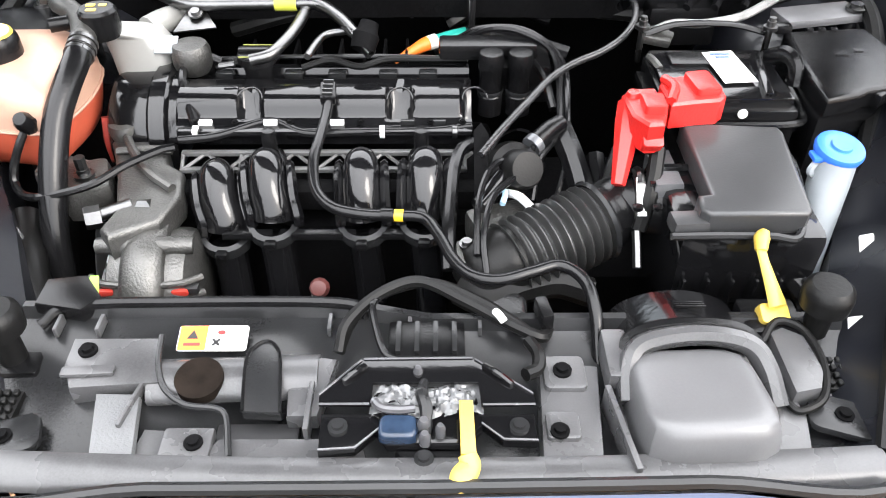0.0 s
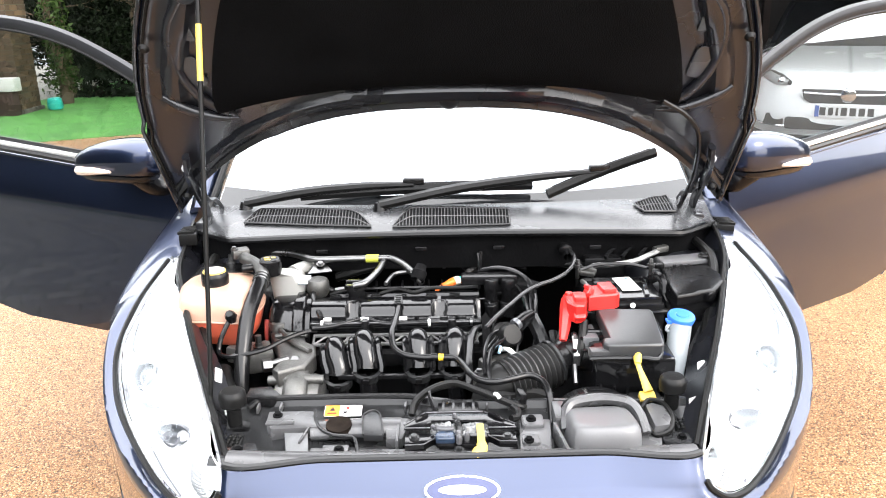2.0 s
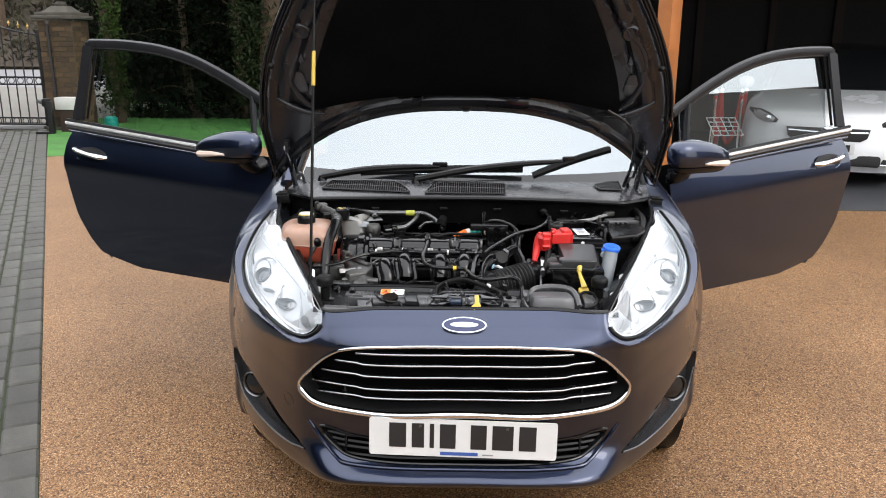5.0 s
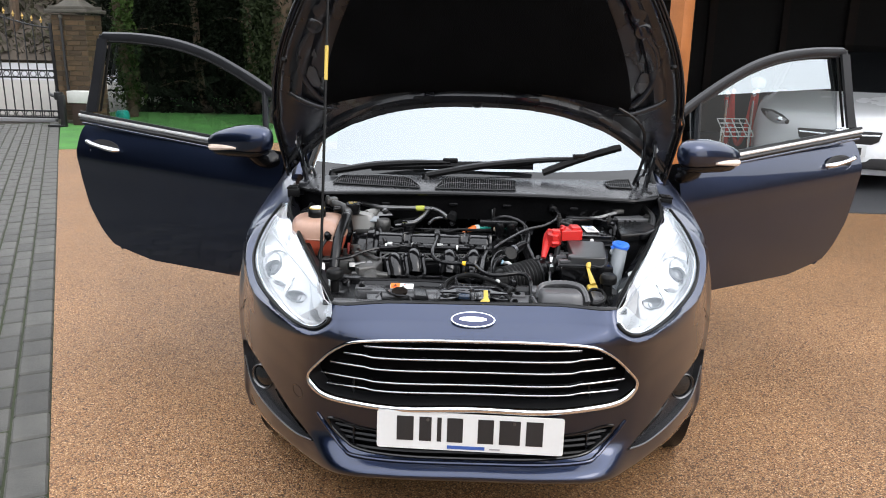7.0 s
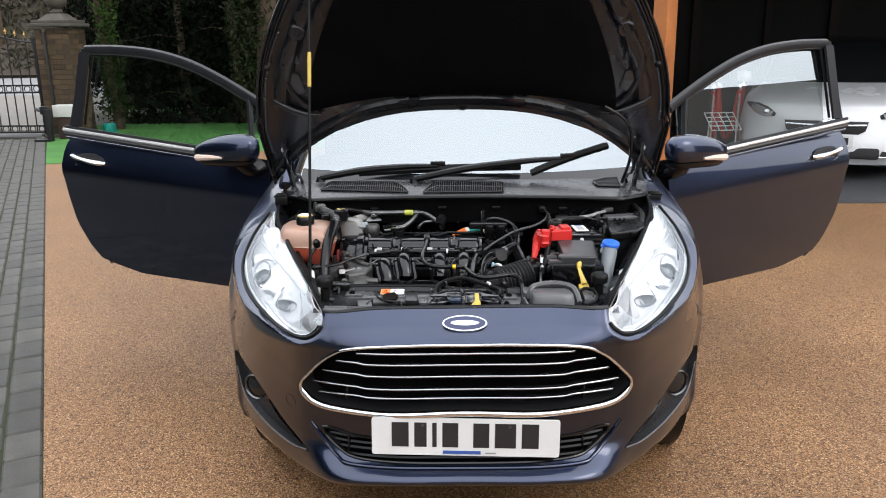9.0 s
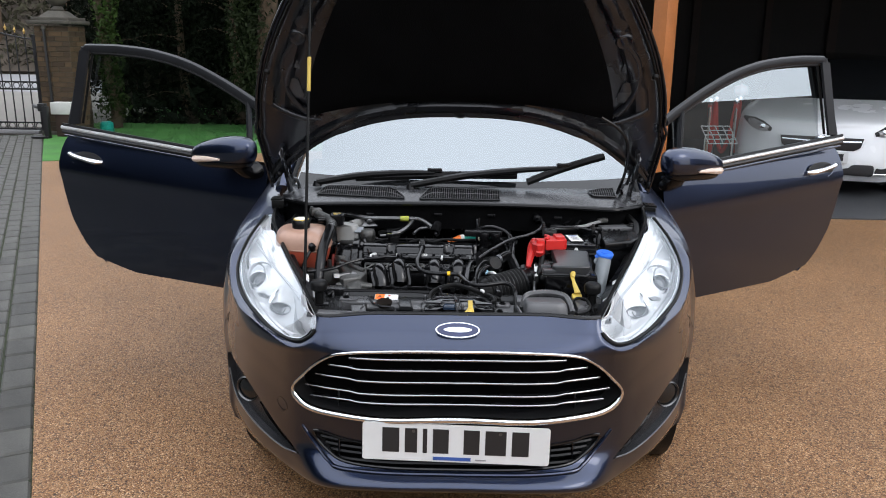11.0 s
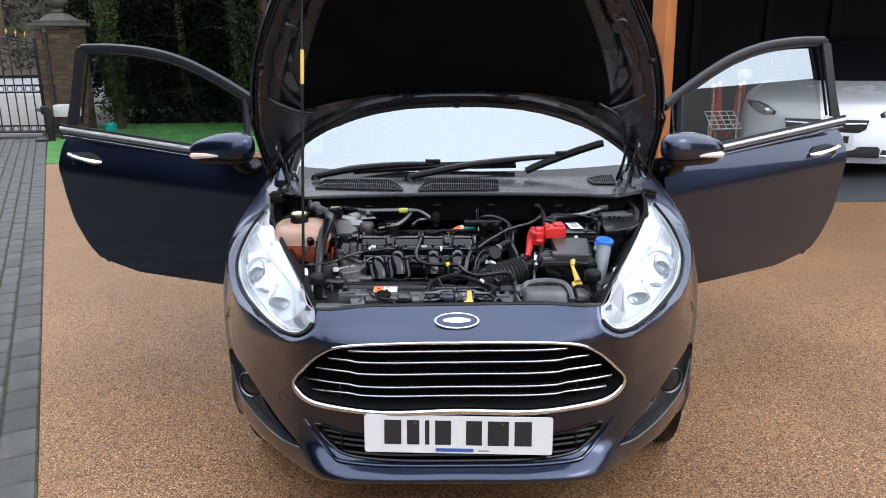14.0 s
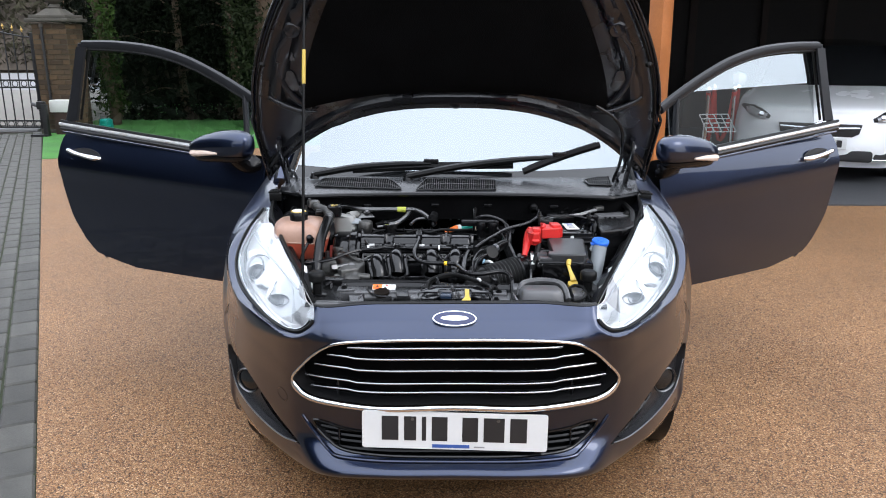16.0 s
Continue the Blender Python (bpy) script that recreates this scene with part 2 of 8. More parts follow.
def link(name, bm, material, parent=None, label="", smooth=True):
    if smooth:
        for f in bm.faces:
            f.smooth = True
    me = bpy.data.meshes.new(name)
    bm.to_mesh(me)
    bm.free()
    if smooth:
        me.set_sharp_from_angle(angle=radians(38))
    for m in material if isinstance(material, (list, tuple)) else [material]:
        me.materials.append(m)
    ob = new(name, me)
    WORLD[ob.name] = Matrix()
    if parent is not None:
        ob.parent = parent
        ob.matrix_parent_inverse = WORLD[parent.name].inverted()
    if label:
        ob["label"] = label
    return ob


def part(name, bm, material, parent, label="", smooth=True):
    return link(name, bm, material, parent, label, smooth)


def structure(name, bm, material, label, smooth=False, category=""):
    return tagged(link(name, bm, material, None, "", smooth), label, category or name.split("_")[0], "", "structure")


def box(cx, cy, cz, sx, sy, sz, bev=0.0, turn=(0, 0, 0), bm=None, seg=2, taper=(1, 1)):
    """A bevelled block centred at c; taper shrinks its top in x and y."""
    bm = bm or bmesh.new()
    r = bmesh.ops.create_cube(bm, size=1)
    for v in r["verts"]:
        k = taper if v.co.z > 0 else (1, 1)
        v.co = Vector((v.co.x * sx * k[0], v.co.y * sy * k[1], v.co.z * sz))
    if bev:
        es = list({e for v in r["verts"] for e in v.link_edges})
        q = bmesh.ops.bevel(bm, geom=es, offset=bev, segments=seg, affect="EDGES", profile=0.6)
        vs = {v for f in q["faces"] for v in f.verts}
        vs |= {v for v in r["verts"] if v.is_valid}
    else:
        vs = set(r["verts"])
    bmesh.ops.transform(bm, matrix=pose(cx, cy, cz, *turn), verts=list(vs))
    return bm


def smooth_path(pts, per=8, closed=False):
    P = np.array([list(p) for p in pts], float)
    out = []
    n = len(P)
    for k in range(n if closed else n - 1):
        a, b = P[k], P[(k + 1) % n]
        p = P[k - 1] if (k > 0 or closed) else a - (b - a)
        q = P[(k + 2) % n] if (k + 2 < n or closed) else b + (b - a)
        for f in np.linspace(0, 1, per, endpoint=False):
            out.append(0.5 * (2 * a + (b - p) * f + (2 * p - 5 * a + 4 * b - q) * f**2 + (3 * a - p - 3 * b + q) * f**3))
    if not closed:
        out.append(P[-1])
    return np.array(out)


def tube(pts, r, seg=10, per=8, closed=False, flat=1.0, bm=None, raw=False, caps=True):
    """A round or flattened tube along a smooth path; r may be a list with one radius for each given point, or a function of 0..1."""
    bm = bm or bmesh.new()
    C = np.array([list(p) for p in pts], float) if raw else smooth_path(pts, per, closed)
    n = len(C)
    if callable(r):
        R = [r(k / (n - 1)) for k in range(n)]
    elif isinstance(r, (list, tuple)):
        R = np.interp(np.linspace(0, 1, n), np.linspace(0, 1, len(r)), r)
    else:
        R = [r] * n
    rings, up = [], None
    for k in range(n):
        a = C[(k + 1) % n] if (k + 1 < n or closed) else C[k]
        b = C[k - 1] if (k > 0 or closed) else C[k]
        t = Vector(a - b).normalized()
        if up is None:
            up = Vector((0, 0, 1)) if abs(t.z) < 0.9 else Vector((0, 1, 0))
        up = (up - t * up.dot(t)).normalized()
        side = t.cross(up)
        rings.append([bm.verts.new(Vector(C[k]) + (side * math.cos(2 * math.pi * j / seg) + up * math.sin(2 * math.pi * j / seg) * flat) * R[k]) for j in range(seg)])
    for k in range(n if closed else n - 1):
        A, B = rings[k], rings[(k + 1) % n]
        for j in range(seg):
            bm.faces.new((A[j], A[(j + 1) % seg], B[(j + 1) % seg], B[j]))
    if not closed and caps:
        bm.faces.new(rings[0][::-1])
        bm.faces.new(rings[-1])
    bmesh.ops.recalc_face_normals(bm, faces=bm.faces[:])
    return bm


def lathe(profile, m=Matrix(), seg=24, bm=None):
    """Turns (radius, height) pairs round the local z axis."""
    bm = bm or bmesh.new()
    rings = []
    for r, h in profile:
        if r < 1e-6:
            rings.append([bm.verts.new(m @ Vector((0, 0, h)))])
        else:
            rings.append([bm.verts.new(m @ Vector((r * math.cos(2 * math.pi * j / seg), r * math.sin(2 * math.pi * j / seg), h))) for j in range(seg)])
    for A, B in zip(rings, rings[1:]):
        for j in range(seg):
            i = (j + 1) % seg
            if len(A) == 1 and len(B) > 1:
                bm.faces.new((A[0], B[i], B[j]))
            elif len(B) == 1 and len(A) > 1:
                bm.faces.new((A[j], A[i], B[0]))
            elif len(A) > 1:
                bm.faces.new((A[j], A[i], B[i], B[j]))
    bmesh.ops.recalc_face_normals(bm, faces=bm.faces[:])
    return bm


def slab(outline, m, depth, bev=0.0, bm=None, seg=2):
    """A plate: an outline in local x, y, thickened towards local -z, with rounded edges."""
    own = bmesh.new()
    f = own.faces.new([own.verts.new((x, y, 0)) for x, y in outline])
    g = bmesh.ops.extrude_face_region(own, geom=[f])
    for v in g["geom"]:
        if isinstance(v, bmesh.types.BMVert):
            v.co.z -= depth
    bmesh.ops.recalc_face_normals(own, faces=own.faces[:])
    if bev:
        rim = [e for e in own.edges if abs(e.verts[0].co.z - e.verts[1].co.z) < 1e-6]
        bmesh.ops.bevel(own, geom=rim, offset=bev, segments=seg, affect="EDGES", profile=0.6)
    bmesh.ops.transform(own, matrix=m, verts=own.verts[:])
    if bm is None:
        return own
    me = bpy.data.meshes.new("join")
    own.to_mesh(me)
    own.free()
    bm.from_mesh(me)
    bpy.data.meshes.remove(me)
    return bm


def rounded(w, h, r, n=5):
    """A rounded rectangle round the origin."""
    out = []
    for cx, cy, a in ((w / 2 - r, h / 2 - r, 0), (-w / 2 + r, h / 2 - r, 90), (-w / 2 + r, -h / 2 + r, 180), (w / 2 - r, -h / 2 + r, 270)):
        for k in range(n + 1):
            t = radians(a + 90 * k / n)
            out.append((cx + r * math.cos(t), cy + r * math.sin(t)))
    return out


def thicken(bm, t):
    """Gives an open surface a back face t behind it, and closes the rim."""
    bm.normal_update()
    vs, fs = bm.verts[:], bm.faces[:]
    rim_edges = [(e.verts[0], e.verts[1], e.link_faces[0]) for e in bm.edges if len(e.link_faces) == 1]
    back = {v: bm.verts.new(v.co - v.normal * t) for v in vs}
    for f in fs:
        bm.faces.new([back[v] for v in reversed(f.verts)])
    for a, b, f in rim_edges:
        loop = [v for v in f.verts]
        if loop[(loop.index(a) + 1) % len(loop)] is not b:
            a, b = b, a
        bm.faces.new((b, a, back[a], back[b]))
    return bm


def sheet(P, thick=0.0, bm=None, close_u=False):
    """A surface through a grid of points P[i][j], with a real thickness along its normals."""
    bm = bm or bmesh.new()
    V = [[bm.verts.new(p) for p in row] for row in P]
    nu = len(V)
    faces = []
    for i in range(nu if close_u else nu - 1):
        for j in range(len(V[0]) - 1):
            a, b = V[i], V[(i + 1) % nu]
            faces.append(bm.faces.new((a[j], b[j], b[j + 1], a[j + 1])))
    bmesh.ops.recalc_face_normals(bm, faces=faces)
    if thick:
        thicken(bm, thick)
    return bm


def bolt(x, y, z, r=0.008, h=0.006, turn=(0, 0, 0), bm=None):
    bm = lathe([(0, h), (r * 0.62, h), (r * 0.62, h * 0.4), (r, h * 0.4), (r, 0), (0, 0)], pose(x, y, z, *turn), 6 if r < 0.006 else 12, bm)
    return bm


def lettering(text, size, m, material, parent, name="lettering", depth=0.0006, spread=1.0):
    """Raised letters in the built-in font, centred on the pose m."""
    cu = bpy.data.curves.new(name, "FONT")
    cu.body, cu.size, cu.align_x, cu.align_y, cu.extrude = text, size, "CENTER", "CENTER", depth
    cu.space_character = spread
    tmp = bpy.data.objects.new("tmp", cu)
    me = bpy.data.meshes.new_from_object(tmp)
    bpy.data.objects.remove(tmp)
    bpy.data.curves.remove(cu)
    bm = bmesh.new()
    bm.from_mesh(me)
    bpy.data.meshes.remove(me)
    bmesh.ops.transform(bm, matrix=m, verts=bm.verts[:])
    return part(name, bm, material, parent, "", False)


def bars(widths, h, m, material, parent, name, gap=0.3):
    """Plain bars that stand where writing cannot be told or is left out."""
    total = sum(widths) + h * gap * (len(widths) - 1)
    bm, x = bmesh.new(), -total / 2
    for w in widths:
        slab([(x, -h / 2), (x + w, -h / 2), (x + w, h / 2), (x, h / 2)], m, 0.0008, 0, bm)
        x += w + h * gap
    return part(name, bm, material, parent, "", False)


# ---- the car's front skin ----
GUIDES = [
    [(0.000, 0.060, 0.203), (0.220, 0.070, 0.203), (0.395, 0.115, 0.188), (0.505, 0.195, 0.188), (0.635, 0.320, 0.200), (0.732, 0.450, 0.215), (0.778, 0.560, 0.232), (0.790, 1.250, 0.232)],
    [(0.000, -0.055, 0.273), (0.216, -0.052, 0.271), (0.378, -0.010, 0.259), (0.495, 0.125, 0.234), (0.638, 0.275, 0.254), (0.742, 0.430, 0.278), (0.790, 0.560, 0.298), (0.798, 1.250, 0.298)],
    [(0.000, 0.012, 0.333), (0.221, 0.017, 0.333), (0.400, 0.058, 0.336), (0.512, 0.124, 0.350), (0.638, 0.250, 0.378), (0.738, 0.420, 0.405), (0.796, 0.580, 0.420), (0.806, 1.250, 0.420)],
    [(0.000, -0.012, 0.463), (0.220, -0.006, 0.463), (0.420, 0.045, 0.480), (0.528, 0.110, 0.500), (0.650, 0.240, 0.520), (0.750, 0.420, 0.540), (0.806, 0.600, 0.550), (0.814, 1.250, 0.550)],
    [(0.000, -0.092, 0.680), (0.217, -0.082, 0.680), (0.394, -0.034, 0.676), (0.513, 0.042, 0.669), (0.636, 0.198, 0.664), (0.742, 0.420, 0.690), (0.800, 0.620, 0.710), (0.808, 1.250, 0.740)],
    [(0.000, -0.046, 0.739), (0.222, -0.033, 0.734), (0.398, -0.018, 0.7245), (0.520, 0.105, 0.708), (0.636, 0.270, 0.745), (0.725, 0.480, 0.800), (0.772, 0.680, 0.845), (0.778, 1.250, 0.930)],
    [(0.000, -0.002, 0.769), (0.220, 0.000, 0.768), (0.392, 0.008, 0.762), (0.460, 0.195, 0.788), (0.540, 0.380, 0.820), (0.618, 0.580, 0.852), (0.665, 0.720, 0.872), (0.700, 1.250, 0.975)],
]
G = np.array(GUIDES)
def spline(P, s):
    """Catmull-Rom through the rows of P at s in 0..1 (numpy array)."""
    n = len(P) - 1
    k = np.clip((np.asarray(s) * n).astype(int), 0, n - 1); f = (np.asarray(s) * n - k)
    f = f.reshape(f.shape + (1,) * (P.ndim - 1))
    a, b = P[k], P[k + 1]
    p, q = P[np.maximum(k - 1, 0)], P[np.minimum(k + 2, n)]
    ma = np.where((k == 0).reshape(f.shape), b - a, (b - p) / 2); mb = np.where((k == n - 1).reshape(f.shape), b - a, (q - a) / 2)
    return (2*f**3-3*f**2+1)*a + (f**3-2*f**2+f)*ma + (-2*f**3+3*f**2)*b + (f**3-f**2)*mb
def skin(u, v):
    """Point of the front skin: u -1..1 from side to side, v 0..1 from sill to shut line."""
    u, v = np.broadcast_arrays(np.asarray(u, float), np.asarray(v, float)); shp = u.shape; u = u.ravel(); v = v.ravel()
    cols = spline(np.swapaxes(G, 0, 1), np.abs(u))      # (N, guides, 3)
    # first control: mirror slope zero across the centre
    n = G.shape[0] - 1
    k = np.clip((v * n).astype(int), 0, n - 1); f = (v * n - k)[:, None]; i = np.arange(len(v))
    a, b, p, q = cols[i, k], cols[i, k + 1], cols[i, np.maximum(k - 1, 0)], cols[i, np.minimum(k + 2, n)]
    ln = lambda w: np.linalg.norm(w, axis=-1, keepdims=True) + 1e-9
    ma, mb = (b - p) / 2, (q - a) / 2
    # slopes no longer than the shorter neighbouring span keep the sections free of ripples
    ma = ma * np.minimum(1, np.minimum(ln(b - a), ln(a - p)) / ln(ma))
    mb = mb * np.minimum(1, np.minimum(ln(b - a), ln(q - b)) / ln(mb))
    ma = np.where((k == 0)[:, None], b - a, ma); mb = np.where((k == n - 1)[:, None], b - a, mb)
    r = (2*f**3-3*f**2+1)*a + (f**3-2*f**2+f)*ma + (-2*f**3+3*f**2)*b + (f**3-f**2)*mb
    r[:, 0] *= np.where(u < 0, -1, 1)
    # the car stands a little askew to the axes
    r[:, 2] += .014 * r[:, 0]
    r[:, 0] -= .018 * (r[:, 1] + .05)
    return r.reshape(shp + (3,))


def askew(p):
    """The skin's slight turn, for parts that follow its edges."""
    x, y, z = p
    return (x - .018 * (y + .05), y, z + .014 * x)


# ---- ground ----
def flat(outline, z, depth=0.05, bm=None):
    return slab(outline, Matrix.Translation((0, 0, z)), depth, 0, bm)


structure("ground", flat([(-160, -160), (160, -160), (160, 160), (-160, 160)], -0.03, 0.4), SOIL, "bare dark soil ground around the drive", category="ground")
# edge between the gravel drive and the block paving runs from E0 to E1
E0, E1 = Vector((-0.35, -1.73, 0)), Vector((-5.2, 7.47, 0))
ED = (E1 - E0).normalized()
EN = Vector((-ED.y, ED.x, 0))  # towards the paving
EA, EB = E0 - ED * 7, E1
structure("driveway", flat([tuple(EA.xy), (12, -10), (12, 4.95), (1.4, 4.95), (1.4, 10.3), (-3.09, 8.38), tuple(EB.xy)], 0.0, 0.06), RESIN,
          "golden brown resin-bound gravel drive", category="driveway")
T0 = EB
structure("lawn", flat([tuple(T0.xy), (-3.09, 8.38), (1.4, 10.3), (1.4, 24), (-6.4, 24), (-6.62, 10.2)], 0.005, 0.06), TURF,
          "bright green artificial turf beside the drive", category="lawn")
structure("road", flat([(-60, 20), (40, 20), (40, 30), (-60, 30)], -0.01, 0.06), ROAD, "pale grey road beyond the gate", category="road")
structure("pavement", flat([(-40, 11.3), (-6.3, 11.3), (-6.3, 20), (-40, 20)], -0.012, 0.06), ROAD_BEIGE, "beige paved apron outside the gate", category="pavement")

# ---- car: body skin ----
car = thing("car", "dark blue hatchback, bonnet and doors open, on gravel drive", "car", (0, 1.98, 0))

LAMP = [(.875, 1.02), (.872, .98), (.87, .965), (.76, .90), (.685, .835), (.64, .802), (.588, .790), (.515, .789), (.440, .770), (.376, .745), (.335, .737), (.306, .755), (.281, .805), (.272, .86), (.272, .94), (.278, 1.02), (.280, 1.06), (.872, 1.06)]
GRILLE = [(-.338, .543), (-.30, .585), (-.252, .635), (-.197, .682), (-.10, .702), (0, .707), (.10, .702), (.197, .682), (.252, .635), (.30, .585), (.338, .543),
          (.322, .517), (.272, .493), (.19, .496), (0, .509), (-.19, .496), (-.272, .493), (-.322, .517)]
INTAKE = [(-.288, .398), (-.254, .332), (-.215, .298), (-.12, .286), (0, .282), (.12, .286), (.215, .298), (.254, .332), (.288, .398), (.252, .408), (.2, .395), (0, .385), (-.2, .395), (-.252, .408)]
FOG = [(.775, .398), (.785, .31), (.72, .243), (.635, .246), (.54, .250), (.46, .250), (.376, .270), (.381, .284), (.457, .346), (.503, .390), (.583, .437), (.68, .428)]


def mirrored(poly):
    return [(-u, v) for u, v in poly]


def sk(u, v, out=0.0):
    """A point of the skin, moved outwards along its normal."""
    p = skin(u, v)
    if not out:
        return Vector(p)
    a = Vector(skin(min(u + .004, 1), v)) - Vector(skin(max(u - .004, -1), v))
    b = Vector(skin(u, min(v + .004, 1))) - Vector(skin(u, max(v - .004, 0)))
    return Vector(p) + a.cross(b).normalized() * out


def inside(poly, U, V):
    r = np.zeros(U.shape, bool)
    n = len(poly)
    for k in range(n):
        (x0, y0), (x1, y1) = poly[k], poly[(k + 1) % n]
        c = ((y0 > V) != (y1 > V)) & (U < (x1 - x0) * (V - y0) / ((y1 - y0) or 1e-9) + x0)
        r ^= c
    return r


def nearest(poly, U, V, ku=2.0, kv=0.7):
    """Nearest points on a closed outline, in roughly metric measure."""
    best = np.full(U.shape, 1e9)
    bu, bv = U.copy(), V.copy()
    n = len(poly)
    for k in range(n):
        (x0, y0), (x1, y1) = poly[k], poly[(k + 1) % n]
        dx, dy = (x1 - x0) * ku, (y1 - y0) * kv
        f = np.clip((((U - x0) * ku) * dx + ((V - y0) * kv) * dy) / (dx * dx + dy * dy + 1e-12), 0, 1)
        qu, qv = x0 + f * (x1 - x0), y0 + f * (y1 - y0)
        d = np.hypot((U - qu) * ku, (V - qv) * kv)
        m = d < best
        best[m], bu[m], bv[m] = d[m], qu[m], qv[m]
    return best, bu, bv


def closed_curve(poly, per=4):
    return [(a, b) for a, b, _ in smooth_path([(u, v, 0) for u, v in poly], per, True)]


CUTS = [closed_curve(p) for p in (LAMP, mirrored(LAMP), GRILLE, INTAKE, FOG, mirrored(FOG))]


def skin_mesh(u0, u1, v0, v1, nu, nv, cuts=(), keep=None, out=0.0, arch=False):
    """A patch of the skin with real openings, whose rims are drawn onto the outlines; keep leaves only what lies inside an outline."""
    U, V = np.meshgrid(np.linspace(u0, u1, nu), np.linspace(v0, v1, nv), indexing="ij")
    du, dv = (u1 - u0) / (nu - 1), (v1 - v0) / (nv - 1)
    for c in list(cuts) + ([keep] if keep else []):
        d, bu, bv = nearest(c, U, V)
        m = d < 0.62 * max(du * 2.0, dv * 0.7)
        bv = np.clip(bv, 0, 1)
        U, V = np.where(m, bu, U), np.where(m, bv, V)
    P = skin(U, V)
    if out:
        a = skin(np.clip(U + .004, -1, 1), V) - skin(np.clip(U - .004, -1, 1), V)
        b = skin(U, np.clip(V + .004, 0, 1)) - skin(U, np.clip(V - .004, 0, 1))
        nrm = np.cross(a, b)
        P = P + nrm / np.linalg.norm(nrm, axis=-1, keepdims=True) * (out(U, V)[..., None] if callable(out) else out)
    cu, cv = (U[:-1, :-1] + U[1:, 1:] + U[1:, :-1] + U[:-1, 1:]) / 4, (V[:-1, :-1] + V[1:, 1:] + V[1:, :-1] + V[:-1, 1:]) / 4
    drop = np.zeros(cu.shape, bool)
    for c in cuts:
        drop |= inside(c, cu, cv)
    if keep:
        drop |= ~inside(keep, cu, cv)
    if arch:
        C = skin(cu, cv)
        drop |= (np.hypot(C[..., 1] - 0.86, C[..., 2] - 0.31) < 0.345) & (np.abs(C[..., 0]) > 0.5) & (C[..., 1] > 0.52)
    bm = bmesh.new()
    vs = {}
    for i, j in zip(*np.nonzero(~drop)):
        q = []
        for a, b in ((i, j), (i + 1, j), (i + 1, j + 1), (i, j + 1)):
            if (a, b) not in vs:
                vs[a, b] = bm.verts.new(P[a, b])
            q.append(vs[a, b])
        bm.faces.new(q)
    bmesh.ops.remove_doubles(bm, verts=bm.verts[:], dist=1e-5)
    bmesh.ops.recalc_face_normals(bm, faces=bm.faces[:])
    return bm


def rim(poly, r, per=6, out=0.0, flat_=1.0, seg=8):
    """A bead that follows an outline on the skin."""
    return tube([sk(u, min(v, 1), out) for u, v in closed_curve(poly, per)], r, seg, closed=True, raw=True, flat=flat_)


def lamp_shelf(U, V):
    """A ledge that swells out below each lamp and falls back into the bumper."""
    h = np.zeros(U.shape)
    for c in CUTS[:2]:
        d, _, _ = nearest(c, U, V)
        d[inside(c, U, V)] = 0
        back = np.clip((d - .030) / .10, 0, 1)
        h += .017 * np.clip((d - .005) / .026, 0, 1) * (1 - back) ** 1.5
    return h * np.clip((np.abs(U) - .255) / .05, 0, 1) * np.clip((.80 - np.abs(U)) / .08, 0, 1)


part("front_body_skin", skin_mesh(-1, 1, 0, 1, 421, 161, CUTS, out=lamp_shelf, arch=True), PAINT, car, "dark blue metallic bumper and wings")
# bumper and wing parting line
for s in (-1, 1):
    part("bumper_seam", tube([sk(s * u, v, 0.0005) for u, v in ((.60, .775), (.63, .70), (.70, .60), (.78, .52))], 0.0010, 6), INK, car)

# headlights
DIVIDER = [(.86, .93), (.76, .925), (.69, .935), (.59, .955), (.512, .965), (.415, .968), (.33, .965), (.27, .95)]


def chamber(U, V):
    """Depth of the lamp's inner moulding: a raised light-guide strip along the top, a deep main chamber with folds below."""
    U = np.abs(U)
    dv = np.interp(U, [p[0] for p in DIVIDER[::-1]], [p[1] for p in DIVIDER[::-1]])
    strip = 1 / (1 + np.exp(-(V - dv) / .004))
    fold = .004 * np.sin((U * 1.6 + V) * 70) * (U > .52) + .003 * np.sin(V * 160 + U * 30) * (U < .40)
    deep = .052 - fold - .02 * np.exp(-((U - .70) / .05) ** 2)
    d = deep * (1 - strip) + (.016 + .004 * np.sin(V * 300)) * strip
    return -np.minimum(d, .007 + .30 * np.maximum(0, 1 - V))


